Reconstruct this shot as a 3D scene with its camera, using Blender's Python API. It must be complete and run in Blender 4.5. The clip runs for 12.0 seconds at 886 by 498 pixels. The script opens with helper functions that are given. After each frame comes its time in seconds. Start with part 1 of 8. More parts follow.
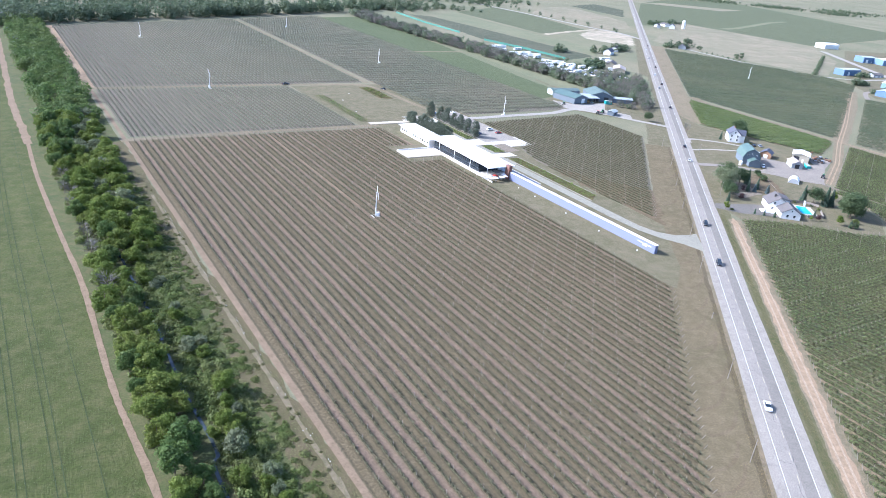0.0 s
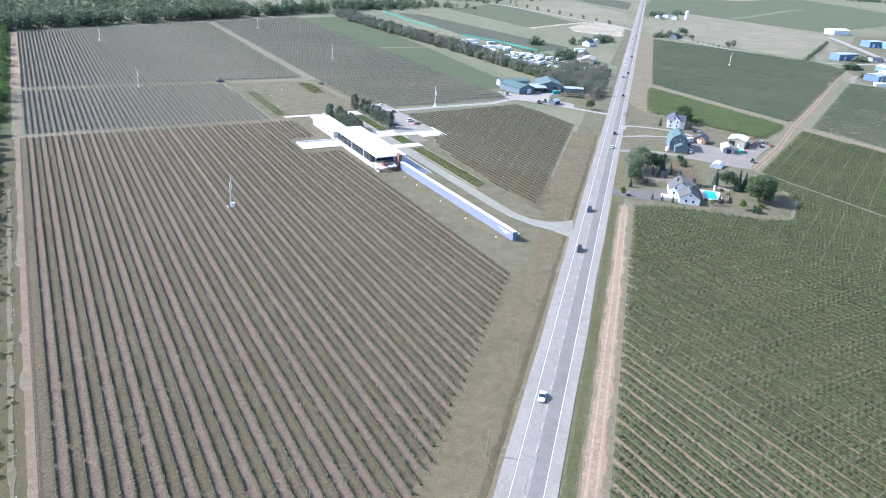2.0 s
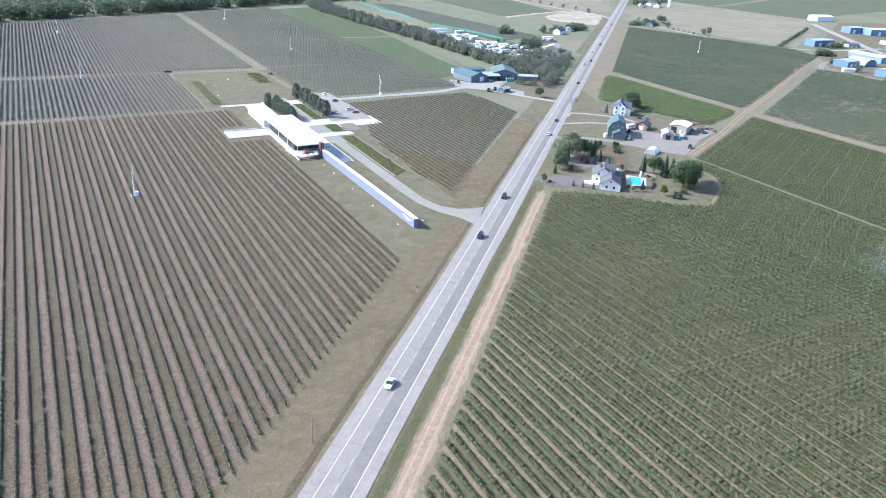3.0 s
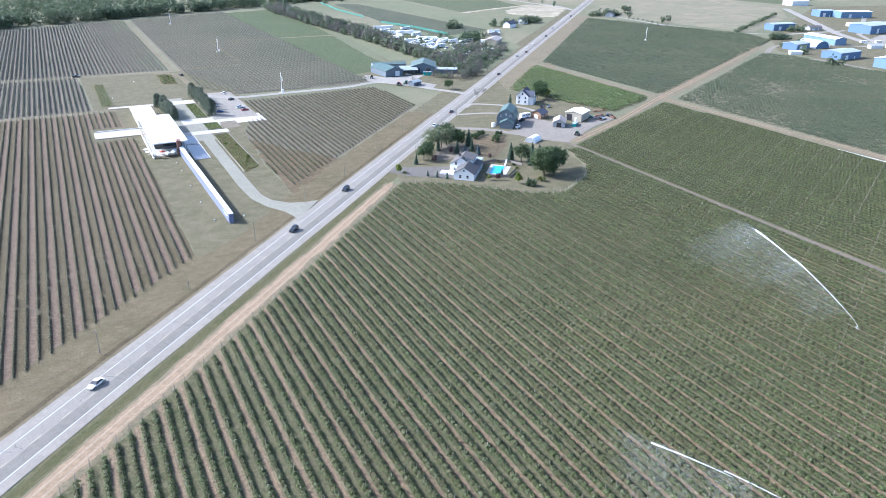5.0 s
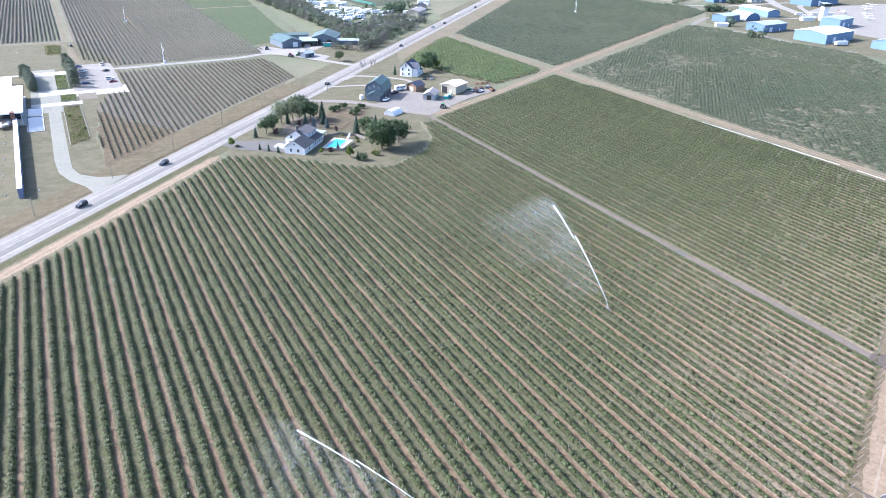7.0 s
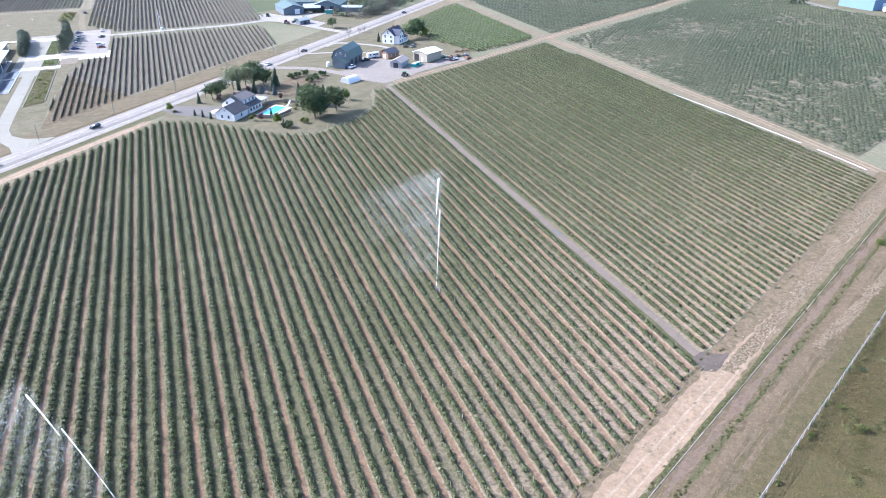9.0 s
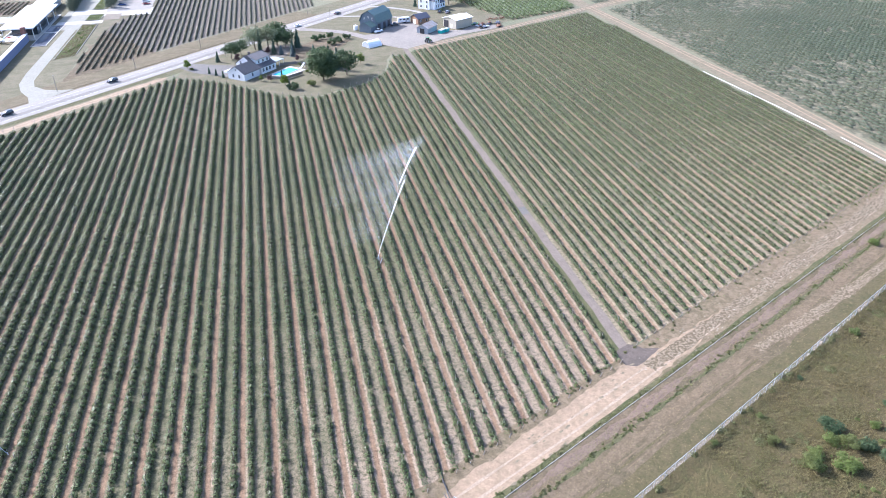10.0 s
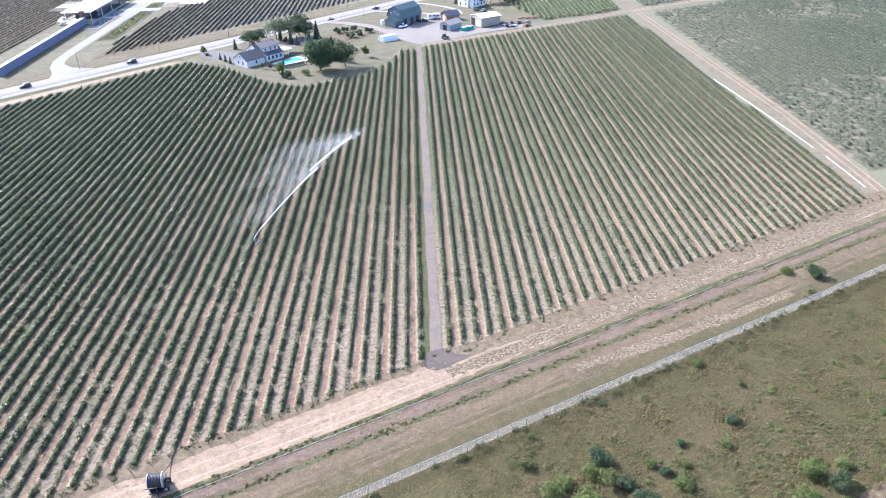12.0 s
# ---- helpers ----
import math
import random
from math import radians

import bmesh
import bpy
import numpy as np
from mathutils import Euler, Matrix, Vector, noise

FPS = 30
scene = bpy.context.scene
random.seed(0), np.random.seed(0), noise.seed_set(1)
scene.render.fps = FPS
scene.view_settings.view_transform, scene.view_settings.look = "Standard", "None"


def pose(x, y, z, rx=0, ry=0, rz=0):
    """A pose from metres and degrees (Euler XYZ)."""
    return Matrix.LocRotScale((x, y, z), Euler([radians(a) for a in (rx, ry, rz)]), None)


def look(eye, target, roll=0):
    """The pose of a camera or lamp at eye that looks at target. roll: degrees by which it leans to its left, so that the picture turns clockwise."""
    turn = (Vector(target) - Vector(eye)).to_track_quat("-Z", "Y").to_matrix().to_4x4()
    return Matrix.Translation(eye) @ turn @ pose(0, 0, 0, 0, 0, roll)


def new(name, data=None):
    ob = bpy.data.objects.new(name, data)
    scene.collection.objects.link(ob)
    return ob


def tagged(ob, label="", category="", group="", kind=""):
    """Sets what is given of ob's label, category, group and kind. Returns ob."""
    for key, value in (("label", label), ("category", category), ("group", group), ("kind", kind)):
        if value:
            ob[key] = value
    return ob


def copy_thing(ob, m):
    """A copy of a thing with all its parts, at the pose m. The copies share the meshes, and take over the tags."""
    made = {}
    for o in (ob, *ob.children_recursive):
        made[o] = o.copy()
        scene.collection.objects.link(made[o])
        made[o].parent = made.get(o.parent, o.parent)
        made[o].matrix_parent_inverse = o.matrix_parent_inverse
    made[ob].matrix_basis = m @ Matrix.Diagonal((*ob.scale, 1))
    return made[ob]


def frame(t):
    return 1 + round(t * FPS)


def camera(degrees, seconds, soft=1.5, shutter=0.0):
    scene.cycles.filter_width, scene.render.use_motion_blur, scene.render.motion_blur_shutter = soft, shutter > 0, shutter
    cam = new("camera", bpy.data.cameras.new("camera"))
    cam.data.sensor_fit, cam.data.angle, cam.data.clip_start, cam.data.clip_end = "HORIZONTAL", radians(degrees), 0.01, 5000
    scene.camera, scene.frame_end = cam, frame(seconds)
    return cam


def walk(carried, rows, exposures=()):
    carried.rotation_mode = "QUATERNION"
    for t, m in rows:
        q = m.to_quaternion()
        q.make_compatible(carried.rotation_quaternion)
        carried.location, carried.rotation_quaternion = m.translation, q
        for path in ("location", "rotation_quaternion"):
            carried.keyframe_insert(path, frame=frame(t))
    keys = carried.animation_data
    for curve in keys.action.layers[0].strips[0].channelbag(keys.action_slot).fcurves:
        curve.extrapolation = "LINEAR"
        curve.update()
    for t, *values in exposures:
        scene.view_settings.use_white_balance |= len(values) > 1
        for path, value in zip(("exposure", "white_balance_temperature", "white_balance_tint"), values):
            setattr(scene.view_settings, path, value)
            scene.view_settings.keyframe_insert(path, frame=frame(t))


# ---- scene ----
cam = camera(63.8, 12.0, soft=0.5)
PATH = [
    (0, (1.364, 1.054, 111.215), (2.397, 2.567, 110.413), 6.2),
    (0.5, (19.139, -7.187, 110.652), (20.169, -5.67, 109.852), 5.5),
    (1, (36.779, -15.719, 110.03), (37.78, -14.184, 109.23), 5.0),
    (1.5, (53.901, -24.08, 109.203), (54.862, -22.517, 108.408), 3.8),
    (2, (71.822, -31.838, 107.999), (72.753, -30.261, 107.195), 3.9),
    (2.5, (90.707, -40.774, 107.466), (91.631, -39.2, 106.648), 3.8),
    (4.5, (162.075, -71.61, 103.375), (162.947, -70.014, 102.542), 1.2),
    (5, (180.217, -78.59, 102.046), (181.08, -76.983, 101.226), 1.0),
    (5.5, (197.17, -85.583, 100.968), (198.034, -83.978, 100.144), 0.9),
    (6, (212.913, -91.616, 100.303), (213.805, -90.039, 99.456), 2.0),
    (6.5, (229.656, -98.282, 100.127), (230.543, -96.714, 99.258), 1.5),
    (7, (247.282, -104.697, 99.705), (248.142, -103.121, 98.824), 1.2),
    (9, (313.644, -126.028, 96.383), (314.264, -124.381, 95.432), -0.3),
    (9.5, (331.209, -129.439, 95.549), (331.7, -127.785, 94.538), 0.8),
    (10, (347.363, -132.32, 94.523), (347.761, -130.647, 93.501), -0.2),
    (10.5, (362.836, -134.93, 93.513), (363.134, -133.242, 92.482), -1.3),
    (11, (377.609, -136.682, 92.291), (377.833, -134.987, 91.254), -2.1),
    (11.5, (393.735, -138.223, 90.855), (393.87, -136.508, 89.835), -1.7),
    (12, (409.393, -139.408, 89.964), (409.453, -137.683, 88.954), -0.9),
]
import itertools
from mathutils import geometry

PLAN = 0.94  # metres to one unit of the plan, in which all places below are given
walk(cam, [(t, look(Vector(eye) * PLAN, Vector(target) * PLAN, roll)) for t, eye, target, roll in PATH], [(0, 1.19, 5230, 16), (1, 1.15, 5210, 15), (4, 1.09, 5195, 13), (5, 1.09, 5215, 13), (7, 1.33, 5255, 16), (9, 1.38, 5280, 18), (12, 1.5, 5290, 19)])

# ---------------------------------------------------------------- light
SUN_FROM = Vector((-0.80, 0.60, 0)).normalized()
SUN_UP = radians(35)
world = bpy.data.worlds.new("sky")
scene.world = world
world.use_nodes = True
wn = world.node_tree.nodes
sky = wn.new("ShaderNodeTexSky")
sky.sky_type = "NISHITA"
sky.sun_disc = False
sky.sun_elevation = SUN_UP
sky.sun_rotation = math.atan2(SUN_FROM.x, SUN_FROM.y)
sky.dust_density = 2.5
world.node_tree.links.new(sky.outputs[0], wn["Background"].inputs[0])
wn["Background"].inputs[1].default_value = 0.15
sun_data = bpy.data.lights.new("sun", "SUN")
sun_data.energy, sun_data.angle, sun_data.color = 4.2, radians(0.6), (1.0, 0.95, 0.88)
sun = new("sun", sun_data)
sun.matrix_world = look((SUN_FROM * math.cos(SUN_UP) + Vector((0, 0, math.sin(SUN_UP)))) * 600, (0, 0, 0))


# ---------------------------------------------------------------- materials
def nodes_of(name):
    m = bpy.data.materials.new(name)
    m.use_nodes = True
    nt = m.node_tree
    return m, nt, nt.nodes["Principled BSDF"]


def math_node(nt, op, a, b=None, c=None):
    n = nt.nodes.new("ShaderNodeMath")
    n.operation = op
    for i, v in enumerate((a, b, c)):
        if v is None:
            continue
        if isinstance(v, (int, float)):
            n.inputs[i].default_value = v
        else:
            nt.links.new(v, n.inputs[i])
    return n.outputs[0]


def noise_node(nt, coord, scale, detail=4.0, rough=0.6):
    n = nt.nodes.new("ShaderNodeTexNoise")
    n.inputs["Scale"].default_value, n.inputs["Detail"].default_value, n.inputs["Roughness"].default_value = scale, detail, rough
    nt.links.new(coord, n.inputs["Vector"])
    return n.outputs["Fac"]


def ramp(nt, fac, lo, hi):
    n = nt.nodes.new("ShaderNodeMapRange")
    n.inputs[1].default_value, n.inputs[2].default_value = lo, hi
    nt.links.new(fac, n.inputs[0])
    return n.outputs[0]


def mix(nt, fac, a, b):
    n = nt.nodes.new("ShaderNodeMix")
    n.data_type = "RGBA"
    for sock, v in ((n.inputs[0], fac), (n.inputs[6], a), (n.inputs[7], b)):
        if isinstance(v, (int, float)):
            sock.default_value = v
        elif isinstance(v, tuple):
            sock.default_value = (*v, 1)
        else:
            nt.links.new(v, sock)
    return n.outputs[2]


def bump(nt, bsdf, height, strength, dist):
    n = nt.nodes.new("ShaderNodeBump")
    n.inputs["Strength"].default_value, n.inputs["Distance"].default_value = strength, dist
    nt.links.new(height, n.inputs["Height"])
    nt.links.new(n.outputs[0], bsdf.inputs["Normal"])


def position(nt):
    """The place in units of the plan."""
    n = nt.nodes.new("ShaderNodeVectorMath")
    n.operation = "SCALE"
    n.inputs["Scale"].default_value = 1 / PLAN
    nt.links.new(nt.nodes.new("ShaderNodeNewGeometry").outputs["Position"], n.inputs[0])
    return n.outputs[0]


def earth(name, a, b, c, big=0.03, mid=0.25, fine=2.2, rough=0.95, relief=0.25, third=(0.42, 0.68)):
    """Ground: two colours in broad patches, a third in smaller ones, and fine grain."""
    m, nt, bs = nodes_of(name)
    p = position(nt)
    n1 = ramp(nt, noise_node(nt, p, big, 5, 0.6), 0.36, 0.64)
    n2 = ramp(nt, noise_node(nt, p, mid, 5, 0.65), *third)
    n3 = noise_node(nt, p, fine, 5, 0.7)
    col = mix(nt, n1, a, b)
    col = mix(nt, math_node(nt, "MULTIPLY", n2, 0.75), col, c)
    dark = mix(nt, ramp(nt, n3, 0.25, 0.75), (0.62, 0.62, 0.6), (1.3, 1.3, 1.28))
    mul = nt.nodes.new("ShaderNodeMix")
    mul.data_type, mul.blend_type = "RGBA", "MULTIPLY"
    mul.inputs[0].default_value = 1.0
    nt.links.new(col, mul.inputs[6])
    nt.links.new(dark, mul.inputs[7])
    nt.links.new(mul.outputs[2], bs.inputs["Base Color"])
    bs.inputs["Roughness"].default_value = rough
    bs.inputs["Specular IOR Level"].default_value = 0.2
    bump(nt, bs, n3, 0.6, relief)
    return m


def vineyard_floor(name, start, soil, sward, under, half_soil, dry=(0.42, 0.35, 0.26), dryness=0.25, period=5.65, dry_from=None, sandy=None, sandy_from=None, line=0.3):
    """Alleys by turns of bare soil and of mown grass, weedy ground below the vines and broken pale lines of dry litter beside it."""
    m, nt, bs = nodes_of(name)
    p = position(nt)
    xyz = nt.nodes.new("ShaderNodeSeparateXYZ")
    nt.links.new(p, xyz.inputs[0])

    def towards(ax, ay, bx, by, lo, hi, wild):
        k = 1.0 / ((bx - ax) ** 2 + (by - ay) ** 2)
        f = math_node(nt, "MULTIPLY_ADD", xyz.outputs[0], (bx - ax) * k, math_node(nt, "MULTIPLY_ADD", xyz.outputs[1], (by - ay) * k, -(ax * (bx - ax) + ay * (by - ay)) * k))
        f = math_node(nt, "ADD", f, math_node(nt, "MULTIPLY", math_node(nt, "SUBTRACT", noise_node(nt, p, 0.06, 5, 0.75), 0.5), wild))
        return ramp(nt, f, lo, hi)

    wob = math_node(nt, "MULTIPLY", math_node(nt, "SUBTRACT", noise_node(nt, p, 0.6, 6, 0.75), 0.5), 0.8)
    x = math_node(nt, "ADD", xyz.outputs[0], wob)
    u = math_node(nt, "PINGPONG", math_node(nt, "SUBTRACT", x, start), period / 2)
    bare = ramp(nt, u, half_soil + 0.2, half_soil - 0.15)
    vine = ramp(nt, math_node(nt, "ABSOLUTE", math_node(nt, "SUBTRACT", u, period / 4)), 0.7, 0.3)
    n1 = noise_node(nt, p, 0.02, 4, 0.6)
    n2 = noise_node(nt, p, 0.35, 5, 0.7)
    blot = noise_node(nt, p, 1.3, 6, 0.75)
    n3 = noise_node(nt, p, 4.5, 5, 0.75)
    grass = mix(nt, ramp(nt, n2, 0.35, 0.7), sward, tuple(0.7 * a + 0.3 * b for a, b in zip(sward, dry)))
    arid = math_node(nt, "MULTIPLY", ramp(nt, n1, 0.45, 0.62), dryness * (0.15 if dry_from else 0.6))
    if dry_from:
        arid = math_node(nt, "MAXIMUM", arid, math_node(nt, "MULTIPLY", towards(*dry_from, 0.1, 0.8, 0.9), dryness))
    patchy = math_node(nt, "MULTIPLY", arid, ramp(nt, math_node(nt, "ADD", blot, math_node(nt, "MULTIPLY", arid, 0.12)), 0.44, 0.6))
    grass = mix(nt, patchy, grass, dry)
    earth_ = mix(nt, ramp(nt, n2, 0.3, 0.7), soil, tuple(0.75 * a for a in soil))
    if sandy:
        earth_ = mix(nt, towards(*sandy_from, 0.0, 1.0, 0.5), sandy, earth_)
    col = mix(nt, vine, grass, mix(nt, math_node(nt, "MULTIPLY", patchy, 0.6), under, dry))
    col = mix(nt, bare, col, earth_)
    edge = ramp(nt, math_node(nt, "ABSOLUTE", math_node(nt, "SUBTRACT", u, half_soil + 0.3)), 0.27, 0.13)
    edge = math_node(nt, "MULTIPLY", edge, ramp(nt, math_node(nt, "ADD", blot, math_node(nt, "MULTIPLY", arid, 0.08)), 0.34, 0.52))
    col = mix(nt, math_node(nt, "MULTIPLY", edge, math_node(nt, "MULTIPLY_ADD", arid, 0.7 * line, 0.45 * line)), col, tuple(1.2 * v for v in dry))
    dark = mix(nt, ramp(nt, blot, 0.32, 0.68), (0.64, 0.64, 0.65), (1.36, 1.36, 1.34))
    fine = mix(nt, ramp(nt, n3, 0.3, 0.7), (0.6, 0.6, 0.6), (1.42, 1.42, 1.42))
    for tone in (dark, fine):
        mul = nt.nodes.new("ShaderNodeMix")
        mul.data_type, mul.blend_type = "RGBA", "MULTIPLY"
        mul.inputs[0].default_value = 1.0
        nt.links.new(col, mul.inputs[6])
        nt.links.new(tone, mul.inputs[7])
        col = mul.outputs[2]
    nt.links.new(col, bs.inputs["Base Color"])
    bs.inputs["Roughness"].default_value = 0.95
    bs.inputs["Specular IOR Level"].default_value = 0.15
    bump(nt, bs, math_node(nt, "ADD", n3, math_node(nt, "MULTIPLY", blot, 1.5)), 0.6, 0.25)
    return m


def leaves(name, a, b, c, patch=0.03, gloss=0.55, trans=0.25, shine=0.25):
    """Foliage whose colour changes from clump to clump, from plant to plant and over the field."""
    m, nt, bs = nodes_of(name)
    p = position(nt)
    geo = nt.nodes.new("ShaderNodeNewGeometry")
    info = nt.nodes.new("ShaderNodeObjectInfo")
    col = mix(nt, geo.outputs["Random Per Island"], a, b)
    col = mix(nt, math_node(nt, "MULTIPLY", ramp(nt, noise_node(nt, p, patch, 4, 0.6), 0.42, 0.66), 0.8), col, c)
    col = mix(nt, math_node(nt, "MULTIPLY", info.outputs["Random"], 0.35), col, tuple(1.25 * v for v in b))
    nt.links.new(col, bs.inputs["Base Color"])
    bs.inputs["Roughness"].default_value = gloss
    bs.inputs["Specular IOR Level"].default_value = shine
    tr = nt.nodes.new("ShaderNodeBsdfTranslucent")
    nt.links.new(col, tr.inputs[0])
    ms = nt.nodes.new("ShaderNodeMixShader")
    ms.inputs[0].default_value = trans
    nt.links.new(bs.outputs[0], ms.inputs[1])
    nt.links.new(tr.outputs[0], ms.inputs[2])
    nt.links.new(ms.outputs[0], nt.nodes["Material Output"].inputs[0])
    return m


def surface(name, colour, rough=0.7, metal=0.0, wear=0.25, scale=0.6, fine=6.0, relief=0.02, tint=None, wave=0.0, wave_axis="X"):
    """Paint, metal, stone or plaster with stains at two scales; wave: the pitch of standing seams or boards."""
    m, nt, bs = nodes_of(name)
    tc = nt.nodes.new("ShaderNodeTexCoord").outputs["Object"]
    n1 = noise_node(nt, tc, scale, 5, 0.65)
    n2 = noise_node(nt, tc, fine, 4, 0.7)
    worn = tint or tuple(0.6 * v for v in colour)
    col = mix(nt, math_node(nt, "MULTIPLY", ramp(nt, n1, 0.35, 0.75), wear), colour, worn)
    col = mix(nt, math_node(nt, "MULTIPLY", n2, wear * 0.6), col, tuple(0.8 * v for v in colour))
    nt.links.new(col, bs.inputs["Base Color"])
    bs.inputs["Roughness"].default_value, bs.inputs["Metallic"].default_value = rough, metal
    if wave:
        w = nt.nodes.new("ShaderNodeTexWave")
        w.bands_direction = wave_axis
        w.inputs["Scale"].default_value = 1.0 / (wave * 3.2)
        nt.links.new(tc, w.inputs["Vector"])
        bump(nt, bs, w.outputs["Fac"], 0.6, 0.04)
    else:
        bump(nt, bs, n2, 0.3, relief)
    return m


def gloss(name, colour, rough=0.08, metal=0.0, spec=0.5):
    m, nt, bs = nodes_of(name)
    tc = nt.nodes.new("ShaderNodeTexCoord").outputs["Object"]
    bs.inputs["Base Color"].default_value = (*colour, 1)
    bs.inputs["Metallic"].default_value, bs.inputs["Specular IOR Level"].default_value = metal, spec
    n = noise_node(nt, tc, 1.5, 3, 0.6)
    r = nt.nodes.new("ShaderNodeMapRange")
    r.inputs[3].default_value, r.inputs[4].default_value = rough * 0.7, rough * 1.5
    nt.links.new(n, r.inputs[0])
    nt.links.new(r.outputs[0], bs.inputs["Roughness"])
    return m


def water_mat(name, colour, ripple=0.6):
    m, nt, bs = nodes_of(name)
    p = position(nt)
    n = noise_node(nt, p, 1.6, 4, 0.6)
    nt.links.new(mix(nt, n, colour, tuple(1.3 * v for v in colour)), bs.inputs["Base Color"])
    bs.inputs["Roughness"].default_value = 0.06
    bs.inputs["IOR"].default_value = 1.33
    bump(nt, bs, n, ripple * 0.3, 0.05)
    return m


def veil(name, colour, amount, scale=0.0, rough=0.9, lit_through=False):
    """A thin mesh or spray, of which only a part stops the light."""
    m, nt, bs = nodes_of(name)
    bs.inputs["Base Color"].default_value = (*colour, 1)
    bs.inputs["Roughness"].default_value = rough
    tr = nt.nodes.new("ShaderNodeBsdfTransparent")
    ms = nt.nodes.new("ShaderNodeMixShader")
    lit = bs.outputs[0]
    # adds translucent light, so the side away from the sun is bright too
    if lit_through:
        tl = nt.nodes.new("ShaderNodeBsdfTranslucent")
        tl.inputs[0].default_value = (*colour, 1)
        ad = nt.nodes.new("ShaderNodeAddShader")
        nt.links.new(bs.outputs[0], ad.inputs[0])
        nt.links.new(tl.outputs[0], ad.inputs[1])
        lit = ad.outputs[0]
    if scale:
        n = ramp(nt, noise_node(nt, position(nt), scale, 4, 0.7), 0.35, 0.7)
        nt.links.new(math_node(nt, "MULTIPLY", n, amount), ms.inputs[0])
    else:
        ms.inputs[0].default_value = amount
    nt.links.new(tr.outputs[0], ms.inputs[1])
    nt.links.new(lit, ms.inputs[2])
    nt.links.new(ms.outputs[0], nt.nodes["Material Output"].inputs[0])
    return m


M_COUNTRY = earth("open_country", (0.135, 0.14, 0.08), (0.21, 0.185, 0.12), (0.15, 0.15, 0.09), 0.006, 0.05, 0.8)
M_MEADOW = earth("green_meadow", (0.046, 0.06, 0.014), (0.064, 0.077, 0.02), (0.1, 0.096, 0.038), 0.03, 0.22, 1.4, relief=0.6)
M_VERGE = earth("dry_verge_grass", (0.142, 0.112, 0.064), (0.11, 0.093, 0.049), (0.176, 0.139, 0.084), 0.05, 0.3, 2.0)
M_LAWN = earth("mown_lawn", (0.112, 0.104, 0.056), (0.136, 0.12, 0.07), (0.175, 0.143, 0.092), 0.05, 0.2, 2.0)
M_GREENVERGE = earth("green_verge", (0.088, 0.09, 0.04), (0.12, 0.11, 0.055), (0.16, 0.134, 0.08), 0.1, 0.5, 2.5)
M_WEEDS = earth("weedy_ground", (0.095, 0.076, 0.03), (0.125, 0.094, 0.045), (0.078, 0.076, 0.026), 0.05, 0.35, 2.4, relief=0.8)
M_BROWNVERGE = earth("dry_weeds", (0.122, 0.09, 0.053), (0.092, 0.075, 0.039), (0.185, 0.138, 0.088), 0.08, 0.4, 2.2)
M_TRACK = earth("sandy_track", (0.335, 0.24, 0.155), (0.285, 0.205, 0.132), (0.195, 0.147, 0.09), 0.2, 0.8, 3.2, relief=0.3)
M_HEADLAND = earth("dry_headland", (0.168, 0.125, 0.075), (0.13, 0.104, 0.056), (0.25, 0.185, 0.118), 0.1, 0.7, 3.4, relief=0.4)
M_DIRT = earth("reddish_dirt", (0.225, 0.162, 0.108), (0.19, 0.138, 0.091), (0.15, 0.114, 0.07), 0.1, 0.5, 2.0, relief=0.1)
M_GRASSTRACK = earth("grassy_track", (0.182, 0.148, 0.096), (0.145, 0.124, 0.074), (0.24, 0.19, 0.126), 0.08, 0.5, 2.2)
M_GRAVEL = earth("grey_gravel", (0.235, 0.205, 0.172), (0.205, 0.18, 0.15), (0.265, 0.232, 0.195), 0.1, 0.5, 3.0, relief=0.06)
M_PALEGRAVEL = earth("pale_gravel", (0.33, 0.3, 0.26), (0.295, 0.27, 0.232), (0.26, 0.238, 0.205), 0.1, 0.5, 3.0, relief=0.05)
M_ASPHALT = earth("worn_asphalt", (0.255, 0.23, 0.198), (0.228, 0.206, 0.178), (0.275, 0.247, 0.213), 0.08, 0.4, 4.0, rough=0.9, relief=0.02)
M_ASPHALT_DARK = earth("patched_asphalt", (0.192, 0.174, 0.15), (0.174, 0.157, 0.136), (0.212, 0.192, 0.166), 0.08, 0.4, 4.0, rough=0.9, relief=0.02)
M_SHOULDER = earth("gravel_shoulder", (0.27, 0.243, 0.206), (0.238, 0.213, 0.18), (0.31, 0.279, 0.238), 0.08, 0.4, 4.0, relief=0.05)
M_BLACKTOP = earth("driveway_asphalt", (0.145, 0.132, 0.115), (0.125, 0.113, 0.098), (0.17, 0.155, 0.135), 0.1, 0.5, 4.0, rough=0.9, relief=0.02)
M_CONCRETE = earth("pale_concrete", (0.46, 0.43, 0.38), (0.41, 0.385, 0.34), (0.5, 0.47, 0.42), 0.08, 0.5, 3.0, rough=0.8, relief=0.02)
M_DRIVE = earth("exposed_concrete_drive", (0.255, 0.24, 0.19), (0.23, 0.218, 0.172), (0.28, 0.262, 0.21), 0.06, 0.4, 3.0, rough=0.85, relief=0.02)
M_CROP_DARK = earth("dark_crop", (0.058, 0.07, 0.042), (0.078, 0.085, 0.052), (0.26, 0.21, 0.14), 0.02, 0.5, 1.6, relief=0.5, third=(0.53, 0.66))
M_CROP_GREEN = earth("green_crop", (0.084, 0.096, 0.05), (0.096, 0.106, 0.056), (0.122, 0.125, 0.07), 0.02, 0.15, 1.2, relief=0.5)
M_CROP_SPARSE = earth("sparse_vineyard_ground", (0.09, 0.088, 0.054), (0.112, 0.104, 0.064), (0.235, 0.2, 0.128), 0.02, 0.3, 1.6, relief=0.3, third=(0.46, 0.62))
